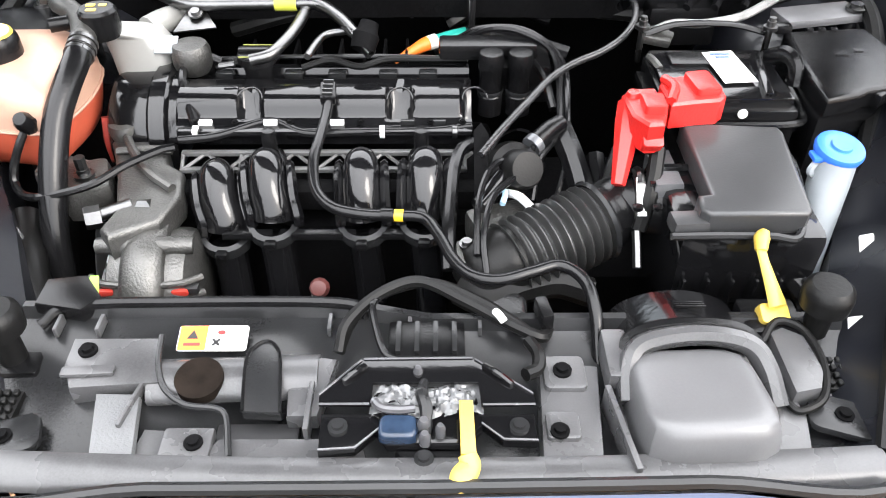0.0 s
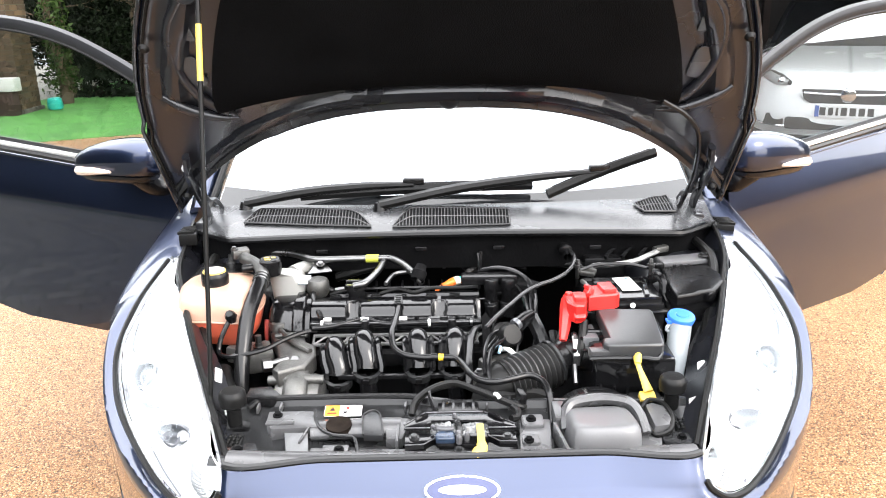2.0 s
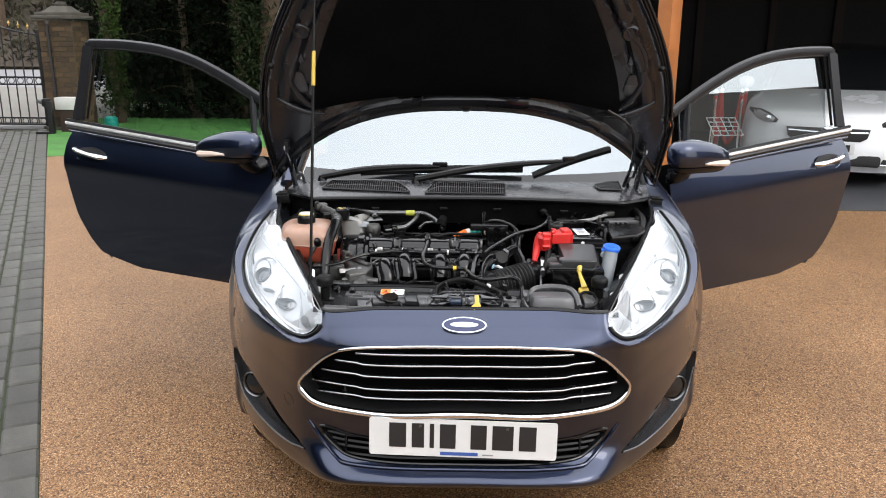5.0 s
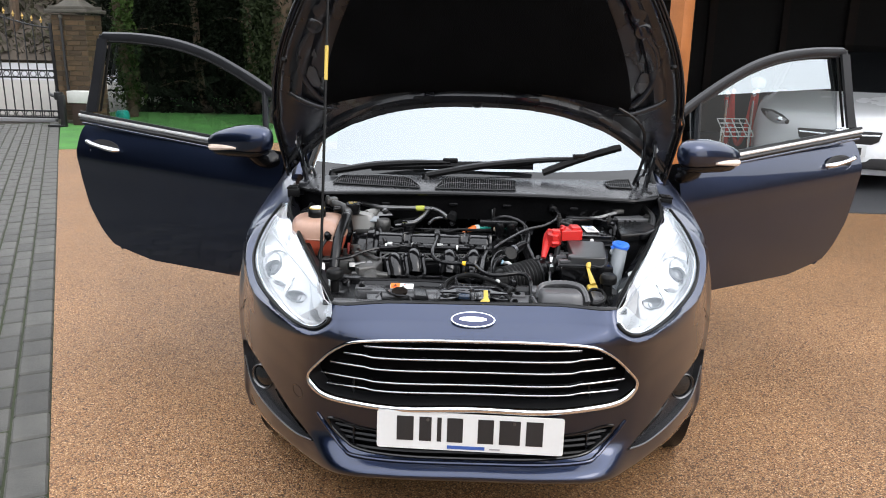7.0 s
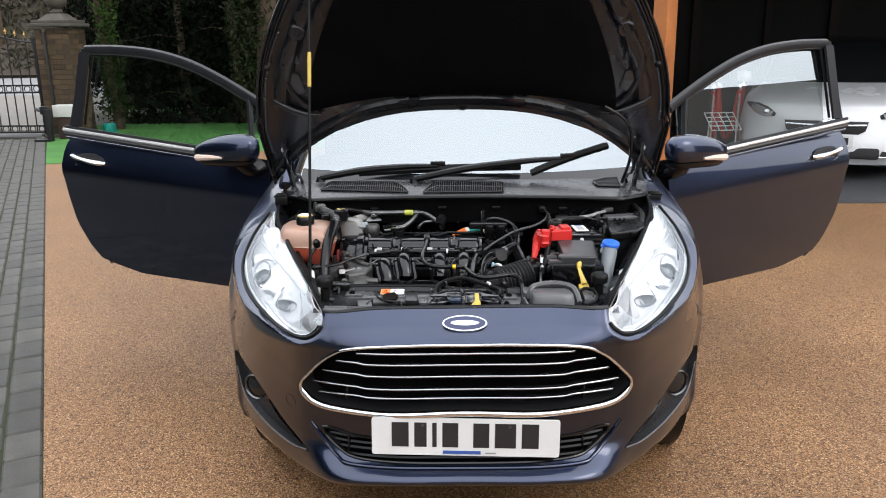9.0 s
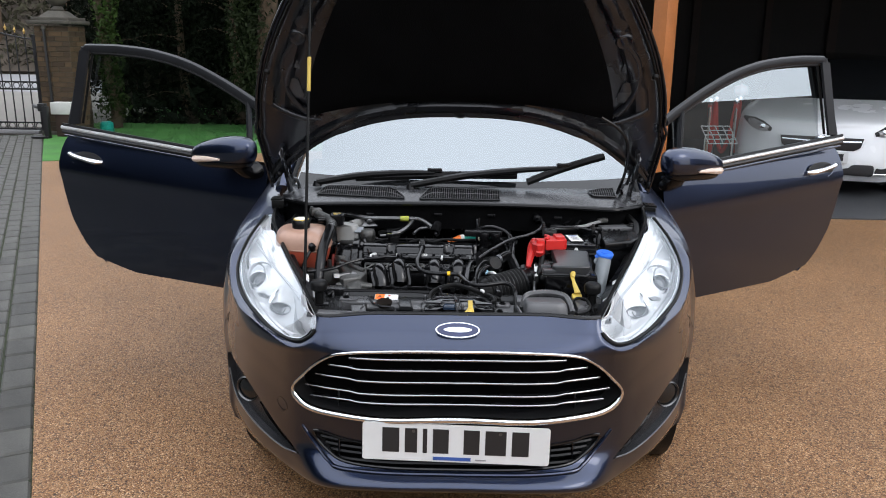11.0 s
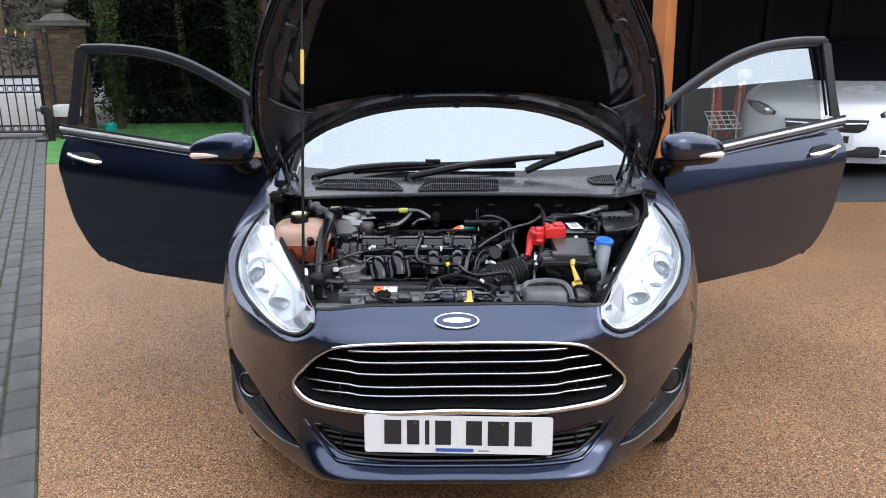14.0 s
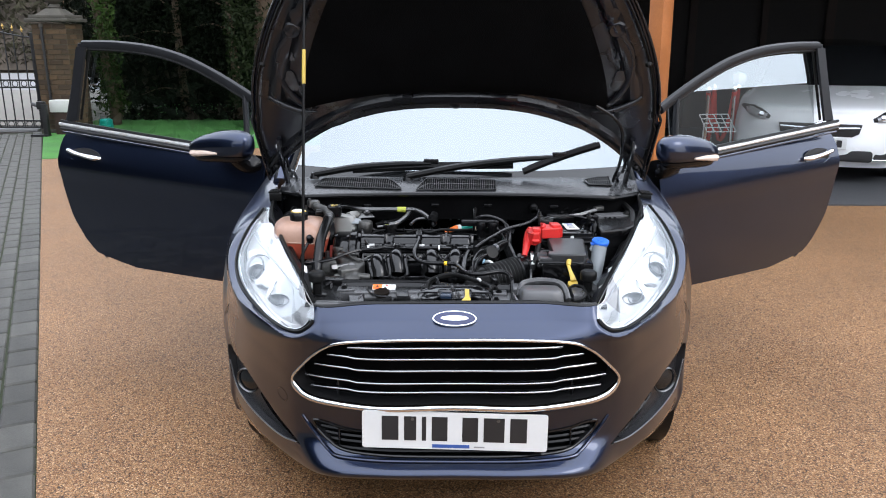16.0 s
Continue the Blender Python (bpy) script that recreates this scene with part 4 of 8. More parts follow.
def vent(foot, crown, n):
    """A framed vent of fine upright fins in the scuttle, between a foot line and a crown line of (f, g)."""
    ff = np.linspace(foot[0][0], foot[-1][0], n + 1)
    g0 = np.interp(ff, *zip(*foot))
    g1 = np.interp(ff, *zip(*crown))
    up = Vector((0, 0, .005))
    # Near-black backing stands for the shade between fins; the panel is uncut.
    v = part("air_vent", sheet([[cowl_pt(f, p + (q - p) * k) + up * .7 for k in (0, .5, 1)] for f, p, q in zip(ff, g0, g1)], .001), DARK, car, "black slatted air intake")
    ring = [cowl_pt(f, g) + up for f, g in zip(ff, g0)] + [cowl_pt(f, g) + up for f, g in zip(ff[::-1], g1[::-1])]
    part("vent_frame", tube(ring, .0030, 6, closed=True, raw=True), GREY_PL, v)
    part("vent_bar", tube([cowl_pt(f, (p + q) / 2) + up * .8 for f, p, q in zip(ff, g0, g1)], .0016, 5, raw=True), FIN, v)
    for f, p, q in list(zip(ff, g0, g1))[1:-1]:
        part("vent_fin", tube([cowl_pt(f, p + (q - p) * k) + up * .9 for k in (0, .5, 1)], .0012, 4, raw=True), FIN, v)
    return v


LID = mat("satin_dark_lid", (.034, .0345, .036), .30, 0, .2, 8, .05, 400, spec=.45)
FIN = mat("pale_grey_fin", (.055, .055, .057), .4, 0, .1, 20)
vent([(-.80, .32), (-.55, .21), (-.315, .13)], [(-.80, .34), (-.755, .71), (-.58, .70), (-.40, .62), (-.36, .48), (-.33, .28), (-.315, .15)], 40)
vent([(-.23, .10), (-.02, .10), (.20, .12)], [(-.23, .12), (-.20, .42), (-.165, .68), (.01, .66), (.192, .57), (.20, .52)], 36)
vent([(.69, .62), (.71, .42), (.84, .42)], [(.69, .68), (.76, .90), (.84, .97)], 12)


def wiper(pivot, elbow, tip_a, tip_b, name="wiper"):
    w = part(name, lathe([(0, .022), (.012, .02), (.016, .008), (.018, 0)], Matrix.Translation(pivot), 16), BLACK, car, "black windscreen wiper")
    P, E = Vector(pivot) + Vector((0, 0, .014)), Vector(elbow)
    part("wiper_arm", tube([P, P.lerp(E, .35) + Vector((0, 0, .012)), P.lerp(E, .7) + Vector((0, 0, .010)), E], [.016, .017, .014, .010], 8, flat=.8), RUBBER, w)
    A, B = Vector(tip_a), Vector(tip_b)
    part("wiper_blade", tube([A, A.lerp(B, .33) + Vector((0, 0, .004)), A.lerp(B, .66) + Vector((0, 0, .004)), B], .010, 6, flat=1.4), RUBBER, w)
    part("wiper_spoiler", tube([A.lerp(B, .05) + Vector((0, 0, .012)), A.lerp(B, .5) + Vector((0, 0, .016)), A.lerp(B, .95) + Vector((0, 0, .012))], .0045, 6), BLACK, w)
    part("wiper_joint", box(E.x, E.y, E.z + .008, .055, .016, .018, .004, (0, 0, math.degrees(math.atan2(B.y - A.y, B.x - A.x)))), BLACK, w)
    return w


wiper((-.545, .905, .95), (-.105, .90, 1.008), (-.40, .905, .982), (.20, .895, 1.003))
wiper((-.19, .845, .955), (.37, .895, 1.035), (.235, .865, .985), (.52, .93, 1.075))


# ---- car: doors ----
FRAME = mat("satin_dark_frame", (.013, .0135, .0155), .40, 0, .2, 6, .05, 300, spec=.35)
TRIM = mat("satin_bright_trim", (.80, .80, .81), .32, .6, .05, 20)


def door(sd, angle, hinge, lift, mir):
    """A wide-open front door; local x runs from hinge to lock, y outwards, z up."""
    c, s_ = math.cos(radians(angle)), math.sin(radians(angle))
    u = Vector((sd * s_, c, 0))
    o = Vector((sd * c, -s_, 0))   # outer face
    base = Vector((sd * hinge[0], hinge[1], lift))

    def P(a, z, d=0.0):
        return base + u * a + o * d + Vector((0, 0, z))

    def bulge(a, z):
        """Outer skin: swells below the belt, tucks in at the sill, with a crease below the handle."""
        t = (z - .38) / .66
        return .045 * math.sin(min(1, max(0, t)) * math.pi * .62 + .25) + .010 * math.exp(-((z - .80 - .05 * a) / .05) ** 2) - .015 * (a / 1.2) ** 2 - .032 * max(0, (z - .84) / .14) ** 2

    def rear(z):
        pts = [(.37, .98), (.40, 1.06), (.48, 1.14), (.60, 1.205), (.75, 1.235), (.88, 1.245), (.96, 1.245), (1.03, 1.215)]
        return float(np.interp(z, [p[0] for p in pts], [p[1] for p in pts]))

    def belt(a):
        return .955 + .085 * (a / 1.2)

    def sill(a):
        return .375 + .012 * (1 - a / 1.2) + .05 * max(0, a - 1.0) / .2

    d = part("front_door", sheet([[P(min(g * 1.245, 9) * rear(sill(g * 1.2) + (belt(g * 1.2) - sill(g * 1.2)) * h) / 1.245, sill(g * 1.2) + (belt(g * 1.2) - sill(g * 1.2)) * h,
                                     bulge(g * 1.2, sill(g * 1.2) + (belt(g * 1.2) - sill(g * 1.2)) * h)) for h in np.linspace(0, 1, 20)] for g in np.linspace(0, 1, 30)], .004),
             PAINT, car, "dark blue front door standing wide open")
    part("door_inner", sheet([[P(g * rear(.39 + .55 * h) * .985, .39 + (belt(g) - .40) * h, -.09 + .03 * math.sin(h * 3)) for h in np.linspace(0, 1, 8)] for g in np.linspace(0, 1, 12)], .01), BLACK, d, "dark inner door trim")
    E_ = [P(rear(z) * .995, z, bulge(1.2, z) - .05) for z in np.linspace(.40, 1.03, 14)]
    part("door_edge", tube(E_, .045, 8, raw=True, flat=.35), PAINT, d)
    part("door_edge", tube([P(a, sill(a) + .010, -.045) for a in np.linspace(0, .95, 10)], .03, 8, raw=True, flat=.3), PAINT_IN, d)
    # window frame, leaning inwards towards the top
    def lean(z):
        return .02 - .14 * (z - 1.0)
    top = [(.02, 1.175), (.12, 1.225), (.28, 1.295), (.45, 1.355), (.64, 1.395), (.85, 1.413), (1.02, 1.415), (1.075, 1.413)]
    fr = [P(a, z, lean(z)) for a, z in top]
    part("window_frame", tube(fr + [P(1.085, 1.40, lean(1.40)), P(1.13, 1.20, lean(1.2)), P(1.165, 1.06, lean(1.06))], .017, 8, 5, flat=1.3), FRAME, d, "dark satin window frame")
    part("window_post", tube([P(.115, 1.215, lean(1.2)), P(.105, 1.10, lean(1.1)), P(.10, .97, lean(1.0))], .013, 8, 4, flat=1.3), FRAME, d)
    part("window_pillar", sheet([[P(1.035 + .055 * (1.40 - z) / .33 + w, z, lean(z) + .012) for z in (1.405, 1.3, 1.2, 1.07)] for w in (0, .03, .058)], .012), FRAME, d, "satin black pillar trim")
    part("window_seal", tube([P(a, z - .022, lean(z) + .006) for a, z in top[1:-1]] + [P(1.035, 1.375, lean(1.38)), P(1.085, 1.075, lean(1.07))], .006, 6, 5), RUBBER, d)
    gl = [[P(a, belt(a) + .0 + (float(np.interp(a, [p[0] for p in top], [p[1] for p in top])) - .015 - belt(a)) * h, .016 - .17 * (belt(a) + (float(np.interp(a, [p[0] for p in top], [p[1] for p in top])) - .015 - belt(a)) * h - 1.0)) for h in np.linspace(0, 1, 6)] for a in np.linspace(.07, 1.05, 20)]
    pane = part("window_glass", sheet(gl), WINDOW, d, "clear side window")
    part("belt_trim", tube([P(a, belt(a) + .012, lean(1.0) + .014) for a in np.linspace(.20, 1.205, 16)], .0075, 8, raw=True, flat=1.1), TRIM, d, "bright chrome belt strip")
    part("belt_seal", tube([P(a, belt(a) + .026, lean(1.0) + .010) for a in np.linspace(.15, 1.20, 16)], .007, 6, raw=True), RUBBER, d)
    part("belt_gap", tube([P(a, belt(a) - .006, lean(1.0) + .012) for a in np.linspace(.12, 1.20, 16)], .0095, 6, raw=True), INK, d)
    part("door_shoulder", tube([P(a, belt(a) - .026, .026) for a in np.linspace(.04, 1.20, 16)], .005, 8, raw=True), PAINT, d)
    # handle
    hz = .912
    # Flat black oval stands for the shaded hollow behind the handle.
    part("handle_recess", slab(oval(.20, .082), Matrix.Translation(P(1.06, hz - .008, bulge(1.05, hz) + .007)) @ Matrix((( *u, 0), (0, 0, 1, 0), (*o, 0), (0, 0, 0, 1))).transposed(), .004, .001), INK, d)
    part("door_handle", tube([P(.955, hz - .010, bulge(1, hz) + .008), P(.985, hz - .006, bulge(1, hz) + .030), P(1.06, hz + .006, bulge(1, hz) + .038), P(1.13, hz + .018, bulge(1.1, hz) + .034), P(1.165, hz + .022, bulge(1.1, hz) + .008)], [.010, .016, .012, .013, .010], 10, flat=.8), CHROME, d, "bright metal door handle")
    part("handle_rim", tube([P(1.06 + .098 * math.cos(t), hz - .008 + .040 * math.sin(t), bulge(1.05, hz) + .010) for t in np.linspace(math.pi * 1.12, math.pi * 1.88, 14)], .0035, 6, raw=True), PAINT, d)
    # mirror
    mc = P(mir, 1.012, .13)
    e = lambda q, k: math.copysign(abs(q) ** k, q)
    rows = []
    for i in range(21):
        t = math.pi * i / 20
        w = math.sin(t) ** .62
        along = -.155 * e(math.cos(t), .9)
        fat = 1.0 - .22 * (along / .155)
        rows.append([mc + u * along + o * (.062 * w * e(math.cos(a), .8)) + Vector((0, 0, .060 * fat * w * e(math.sin(a), .8) - .12 * along * (1 if along > 0 else .5) + .01)) for a in np.linspace(0, 2 * math.pi, 25)])
    mirror = part("door_mirror", sheet(rows), PAINT, d, "dark blue mirror with clear indicator")
    part("mirror_indicator", tube([mc + u * .138 + o * .022 + Vector((0, 0, -.020)), mc + u * .105 + o * .050 + Vector((0, 0, -.022)), mc + u * .03 + o * .064 + Vector((0, 0, -.016)), mc - u * .03 + o * .066 + Vector((0, 0, -.014))], [.010, .016, .012, .005], 8, flat=.9), AMBER, d, "amber and clear indicator lens")
    part("mirror_lower", sheet([[mc + u * al + o * (.055 * math.sin(t) ** .6 * math.cos(a)) + Vector((0, 0, -.030 - .030 * math.sin(t) ** .6 * math.sin(a) - .08 * max(0, al))) for a in np.linspace(0, math.pi, 11)] for t, al in [(math.pi * k / 12, -.135 * math.cos(math.pi * k / 12)) for k in range(13)]]), BLACK, d)
    part("mirror_foot", tube([mc - u * .06 + Vector((0, 0, -.035)), mc - u * .075 - o * .05 + Vector((0, 0, -.075)), P(max(.06, mir - .09), .94, .035)], [.035, .038, .05], 10, flat=.8), BLACK, d)
    part("door_hinge", box(*P(0, .6, -.04), .05, .06, .05, .006), STEEL, d)
    part("door_hinge", box(*P(0, .85, -.04), .05, .06, .05, .006), STEEL, d)
    return d


door(-1, 66.0, (.80, 1.25), .012, .14)
door(1, 56.6, (.80, 1.25), .0, .05)

# ---- car: rest of the shell and the wheels ----
for sd in (-1, 1):
    part("side_sill", sheet([[(sd * (.80 + .03 * math.sin(h * 3.1)), y, .20 + .18 * h) for h in np.linspace(0, 1, 5)] for y in np.linspace(1.25, 2.75, 8)], .01), PAINT, car)
    part("rear_quarter", sheet([[(sd * (.83 - .16 * max(0, z - .95) ** 1.0 - .25 * max(0, y - 3.3) ** 2), y + .18 * (z - .3) * (y < 2.7), z) for z in (.24, .45, .65, .85, 1.0, 1.2, 1.38)] for y in np.linspace(2.45, 3.9, 14)], .01), PAINT, car)
    part("scuttle_side", sheet([[(sd * x, y, z) for x, z in ((.70, .96), (.74, .93), (.80, .8), (.82, .6), (.82, .4))] for y in (1.18, 1.24, 1.30)], .01), PAINT, car)
    for wy in (.86, 3.345):
        m = Matrix.Translation((sd * .652 - .018 * wy, wy, .30)) @ pose(0, 0, 0, 0, 90 * sd, 0)
        wh = part("wheel", lathe([(.205, .08), (.255, .10), (.292, .085), (.30, .05), (.30, -.05), (.292, -.085), (.255, -.10), (.205, -.08)], m, 40), RUBBER, car, "black tyre on a silver alloy rim")
        bm = lathe([(.205, .08), (.19, .06), (.185, -.07), (.205, -.08)], m, 36)
        lathe([(0, .07), (.04, .068), (.05, .05), (0, .02)], m, 16, bm)
        for k in range(10):
            a = 2 * math.pi * k / 10
            tube([m @ Vector((.04 * math.cos(a), .04 * math.sin(a), .055)), m @ Vector((.12 * math.cos(a), .12 * math.sin(a), .065)), m @ Vector((.195 * math.cos(a), .195 * math.sin(a), .05))], .014, 6, 3, bm=bm)
        part("alloy_rim", bm, SILVER, wh)
    part("wheel_liner", lathe([(.37, -.12), (.36, .10), (.355, .10)], Matrix.Translation((sd * .66, .86, .31)) @ pose(0, 0, 0, 0, 90 * sd, 0), 32), RUBBER, car)
part("roof", sheet([[(f * (.60 - .05 * (g - .4) ** 2), 1.66 + 1.75 * g, 1.42 + .07 * math.sin((g * .8 + .15) * math.pi) - .05 * abs(f) ** 3) for g in np.linspace(0, 1, 12)] for f in np.linspace(-1, 1, 15)], .02), PAINT, car, "dark blue roof")
part("tailgate", sheet([[(f * (.60 + .18 * g), 3.41 + .45 * g, 1.42 - .55 * g) for g in np.linspace(0, 1, 5)] + [(f * .78, 3.9, .6), (f * .76, 3.93, .3)] for f in np.linspace(-1, 1, 9)], .02), PAINT, car)
part("dashboard", sheet([[(f * .66, y, z) for y, z in ((1.0, .90), (1.2, .95), (1.45, .97), (1.6, .90), (1.62, .6))] for f in np.linspace(-1, 1, 9)], .01), BLACK, car, "black dashboard")
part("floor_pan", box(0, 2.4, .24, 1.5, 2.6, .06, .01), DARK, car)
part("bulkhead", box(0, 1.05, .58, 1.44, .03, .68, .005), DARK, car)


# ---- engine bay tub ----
# Floor and deep engine parts near-black: shade of the bay put into colour.
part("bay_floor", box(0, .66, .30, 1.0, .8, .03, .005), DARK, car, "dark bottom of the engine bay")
WING = ((.05, .395, .742), (.20, .460, .778), (.38, .537, .813), (.58, .615, .845), (.72, .66, .866), (.95, .69, .905))
for sd in (-1, 1):
    rows = []
    for x, y, z in smooth_path([(a, b, c) for b, a, c in WING], 6):
        w = 1 - .55 * min(1, max(0, (y - .36) / .16))
        rows.append([(sd * (x + .004), y, z + .004), (sd * (x - .006), y, z + .003), (sd * (x - .010), y + .002, z - .008), (sd * (x - .012 - .022 * w), y + .004, z - .014 - .018 * w), (sd * (x - .016 - .040 * w), y + .006, z - .02 - .034 * w), (sd * (x - .022 - .040 * w), y + .006, z - .12), (sd * (x - .03 - .034 * w), y + .006, z - .2), (sd * (x - .03 - .03 * w), y, .3)])
    rows = [[askew(p) for p in r] for r in rows]
    wing = part("inner_wing", sheet(rows, .003), PAINT_IN, car, "dark inner wing")
    part("wing_seal", tube([askew((sd * (x - .006), y, z + .008)) for x, y, z in smooth_path([(a, b, c) for b, a, c in WING], 6)], .006, 6, raw=True), RUBBER, wing)
    # white stickers on the wing
    for y, x, z, l in ((.290, .466, .775, .036), (.195, .424, .751, .028)):
        q = Matrix.Translation((sd * x, y, z + .003)) @ pose(0, 0, 0, 8, -40 * sd, 0) @ pose(0, 0, 0, 0, 0, -22 * sd)
        part("white_sticker", slab(rounded(.015, l, .002), q, .001), WHITE, wing)
    # adjustable rubber buffers, ribbed feet and screw tabs
    bx, by = (.388, .205) if sd > 0 else (-.408, .175)
    buf = part("bonnet_buffer", lathe([(0, .806), (.018, .805), (.0235, .800), (.025, .792), (.024, .778), (.017, .774), (.013, .770), (.013, .735)], Matrix.Translation((bx, by, 0)), 24), RUBBER, car, "round black rubber bonnet buffer")
    part("buffer_screw", tube([(bx, by, .77), (bx, by, .75), (bx, by, .72)], lambda t: .0115 + .0012 * math.sin(t * 90), 12, 12), BLACK, buf)
    part("buffer_seat", box(bx, by + .004, .728, .058, .05, .022, .005), BLACK, buf)
    fx, fy = (.397, .155) if sd > 0 else (-.402, .118)
    bm = box(fx, fy, .725, .036, .040, .018, .004)
    for a in range(4):
        for b in range(4):
            box(fx - .0126 + .0084 * a, fy - .0144 + .0096 * b, .736, .0055, .0065, .006, .001, bm=bm, seg=1)
    part("ribbed_foot", bm, RUBBER, car, "ribbed black rubber foot")
    tx, ty = (.378, .098) if sd > 0 else (-.378, .078)
    tab = part("corner_tab", slab(rounded(.062, .046, .012), Matrix.Translation((tx, ty, .742)) @ pose(0, 0, 0, -6, 0, -20 * sd), .008, .002), GREY_PL, car)
    part("tab_bolt", bolt(tx, ty, .742, .0085, .006), DARK, tab)
    part("suspension_turret", lathe([(0, .885), (.035, .884), (.05, .875), (.095, .868), (.115, .85), (.13, .78), (.135, .55)], Matrix.Translation((sd * .545, .80, -.03)), 32), PAINT_IN, car, "dark suspension turret")
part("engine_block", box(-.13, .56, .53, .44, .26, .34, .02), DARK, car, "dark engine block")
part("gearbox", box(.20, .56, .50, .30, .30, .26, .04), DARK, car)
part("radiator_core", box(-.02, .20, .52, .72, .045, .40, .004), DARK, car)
part("bumper_beam", box(0, .10, .62, .80, .05, .16, .01), BLACK, car)

# ---- slam panel ----
# one moulded cover with a lip along the front seal, a channel, and a rear ridge
rows = []
for x in np.linspace(-.415, .415, 70):
    yf = .016 + .012 * (abs(x) / .4) ** 2
    yb = .222 if x < -.08 else .222 - .02 * min(1, (x + .08) / .08)
    hump = .012 * math.exp(-((x + .30) / .05) ** 2) - .02 * math.exp(-((x + .16) / .03) ** 4) * 1
    rows.append([(x, yf - .004, .748), (x, yf + .004, .754), (x, yf + .014, .755), (x, yf + .030, .746), (x, yf + .044, .728), (x, yf + .065, .724 + hump * .4), (x, .135, .728 + hump), (x, .165, .735 + hump * .6), (x, .195, .742), (x, yb, .745), (x, yb + .006, .757), (x, yb + .014, .757), (x, yb + .016, .70)])
# Base darker, raised mouldings paler: shade of the hollows put into colour.
slam = part("slam_panel", sheet(rows, .003), GREY_PL, car, "moulded grey-black plastic slam panel cover")
lip = []
for x in np.linspace(-.385, .385, 60):
    yf = .010 + .012 * (abs(x) / .4) ** 2
    lip.append([(x, yf - .002, .750), (x, yf + .002, .757), (x, yf + .010, .761), (x, yf + .024, .761), (x, yf + .034, .757), (x, yf + .040, .746)])
part("slam_lip", sheet(lip, .002), SLAM, slam, "pale grey rolled front lip")
# barrel-shaped moulding, ledges and webs that stand out of the panel
part("slam_barrel", tube([(-.262, .140, .742), (-.19, .142, .743), (-.105, .145, .743)], .026, 20, 6, flat=.55), SLAM, slam, "rounded grey moulding")
part("slam_ledge", slab([(-.205, .046), (-.052, .046), (-.060, .074), (-.185, .074)], Matrix.Translation((0, 0, .744)), .014, .003), SLAM, slam)
part("slam_ledge", slab([(-.262, .052), (-.232, .052), (-.232, .086), (-.256, .088)], Matrix.Translation((0, 0, .740)), .012, .003), SLAM, slam)
part("slam_wall", box(-.108, .10, .748, .005, .055, .022, .0015), SLAM, slam)
part("slam_wall", box(-.27, .105, .746, .004, .05, .02, .0015, (0, 0, -10)), SLAM, slam)
for x in (-.372, -.33, -.10, -.02, .05, .09):
    part("slam_web", box(x, .207, .750, .004, .022, .012, .001), SLAM, slam)
part("slam_ridge", tube([(-.39, .205, .752), (-.364, .228, .757), (-.25, .232, .758), (-.093, .230, .758), (-.063, .214, .756)], .006, 8), BLACK, slam)
part("slam_ridge", tube([(-.39, .236, .735), (-.25, .246, .738), (-.10, .244, .738), (-.05, .22, .74)], .005, 8), BLACK, slam)
part("slam_step", slab([(-.347, .184), (-.264, .184), (-.258, .15), (-.243, .128), (-.331, .121), (-.345, .15)], Matrix.Translation((0, 0, .757)), .025, .004), SLAM, slam)
part("step_bolt", bolt(-.327, .166, .757, .009, .007), DARK, slam)
part("step_rib", box(-.318, .139, .759, .05, .012, .006, .003, (0, 0, 3)), SLAM, slam)
part("slam_strip", slab([(-.307, .120), (-.266, .119), (-.251, .036), (-.288, .036)], Matrix.Translation((0, 0, .751)), .012, .003), mat("light_grey_plastic", (.095, .097, .10), .36, 0, .15, 9, .2, 400), slam, "lighter grey plastic strap")
part("slam_gutter", tube([(-.262, .186, .757), (-.256, .150, .757), (-.243, .121, .756), (-.220, .103, .755), (-.191, .099, .754), (-.180, .088, .753), (-.172, .052, .748)], .0030, 8), GREY_PL, slam)
part("slam_pad", box(-.212, .066, .742, .045, .036, .012, .004), SLAM, slam)
part("pad_bolt", bolt(-.205, .066, .748, .0085, .006), DARK, slam)
# No hole is cut: a dark disc puts the opening's shade into colour.
m = Matrix.Translation((-.213, .131, .7585)) @ pose(0, 0, 0, 8, 0, 0)
part("filler_hole", lathe([(.0225, -.010), (.0225, .0012), (.0205, .0010), (0, -.0010)], m, 28), mat("brown_black_hole", (.010, .0075, .006), .9, 0, .5, 40, .4, 90, spec=.05), slam, "dark brown disc standing for a shaded round opening")
arch = [(-.166, .092), (-.173, .150), (-.168, .168), (-.158, .176), (-.148, .170), (-.141, .152), (-.132, .090)]
# Dark slabs laid on the panel stand for the shaded arch recess.
part("arched_recess", slab(arch, Matrix.Translation((0, 0, .7595)), .012, .001), GREY_PL, slam)
part("arched_rim", tube([(a, b, .7600) for k, (a, b) in enumerate(arch)], .0016, 6), BLACK, slam)
part("recess_pad", slab([(-.128, .092), (-.100, .092), (-.088, .160), (-.136, .168)], Matrix.Translation((0, 0, .752)), .02, .004), SLAM, slam)
part("recess_floor", box(-.155, .083, .728, .075, .03, .012, .003), INK, slam)
# warning sticker
SM = Matrix.Translation((-.212, .184, .7555)) @ pose(0, 0, 0, 14, 0, 0)
tag = part("warning_sticker", slab(rounded(.068, .028, .003), SM, .001), WHITE, car, "orange and white warning sticker", False)
part("sticker_orange", slab([(-.033, -.0135), (-.006, -.0135), (-.006, .0135), (-.033, .0135)], SM @ Matrix.Translation((0, 0, .0006)), .0005), ORANGE, tag, "orange sticker field", False)
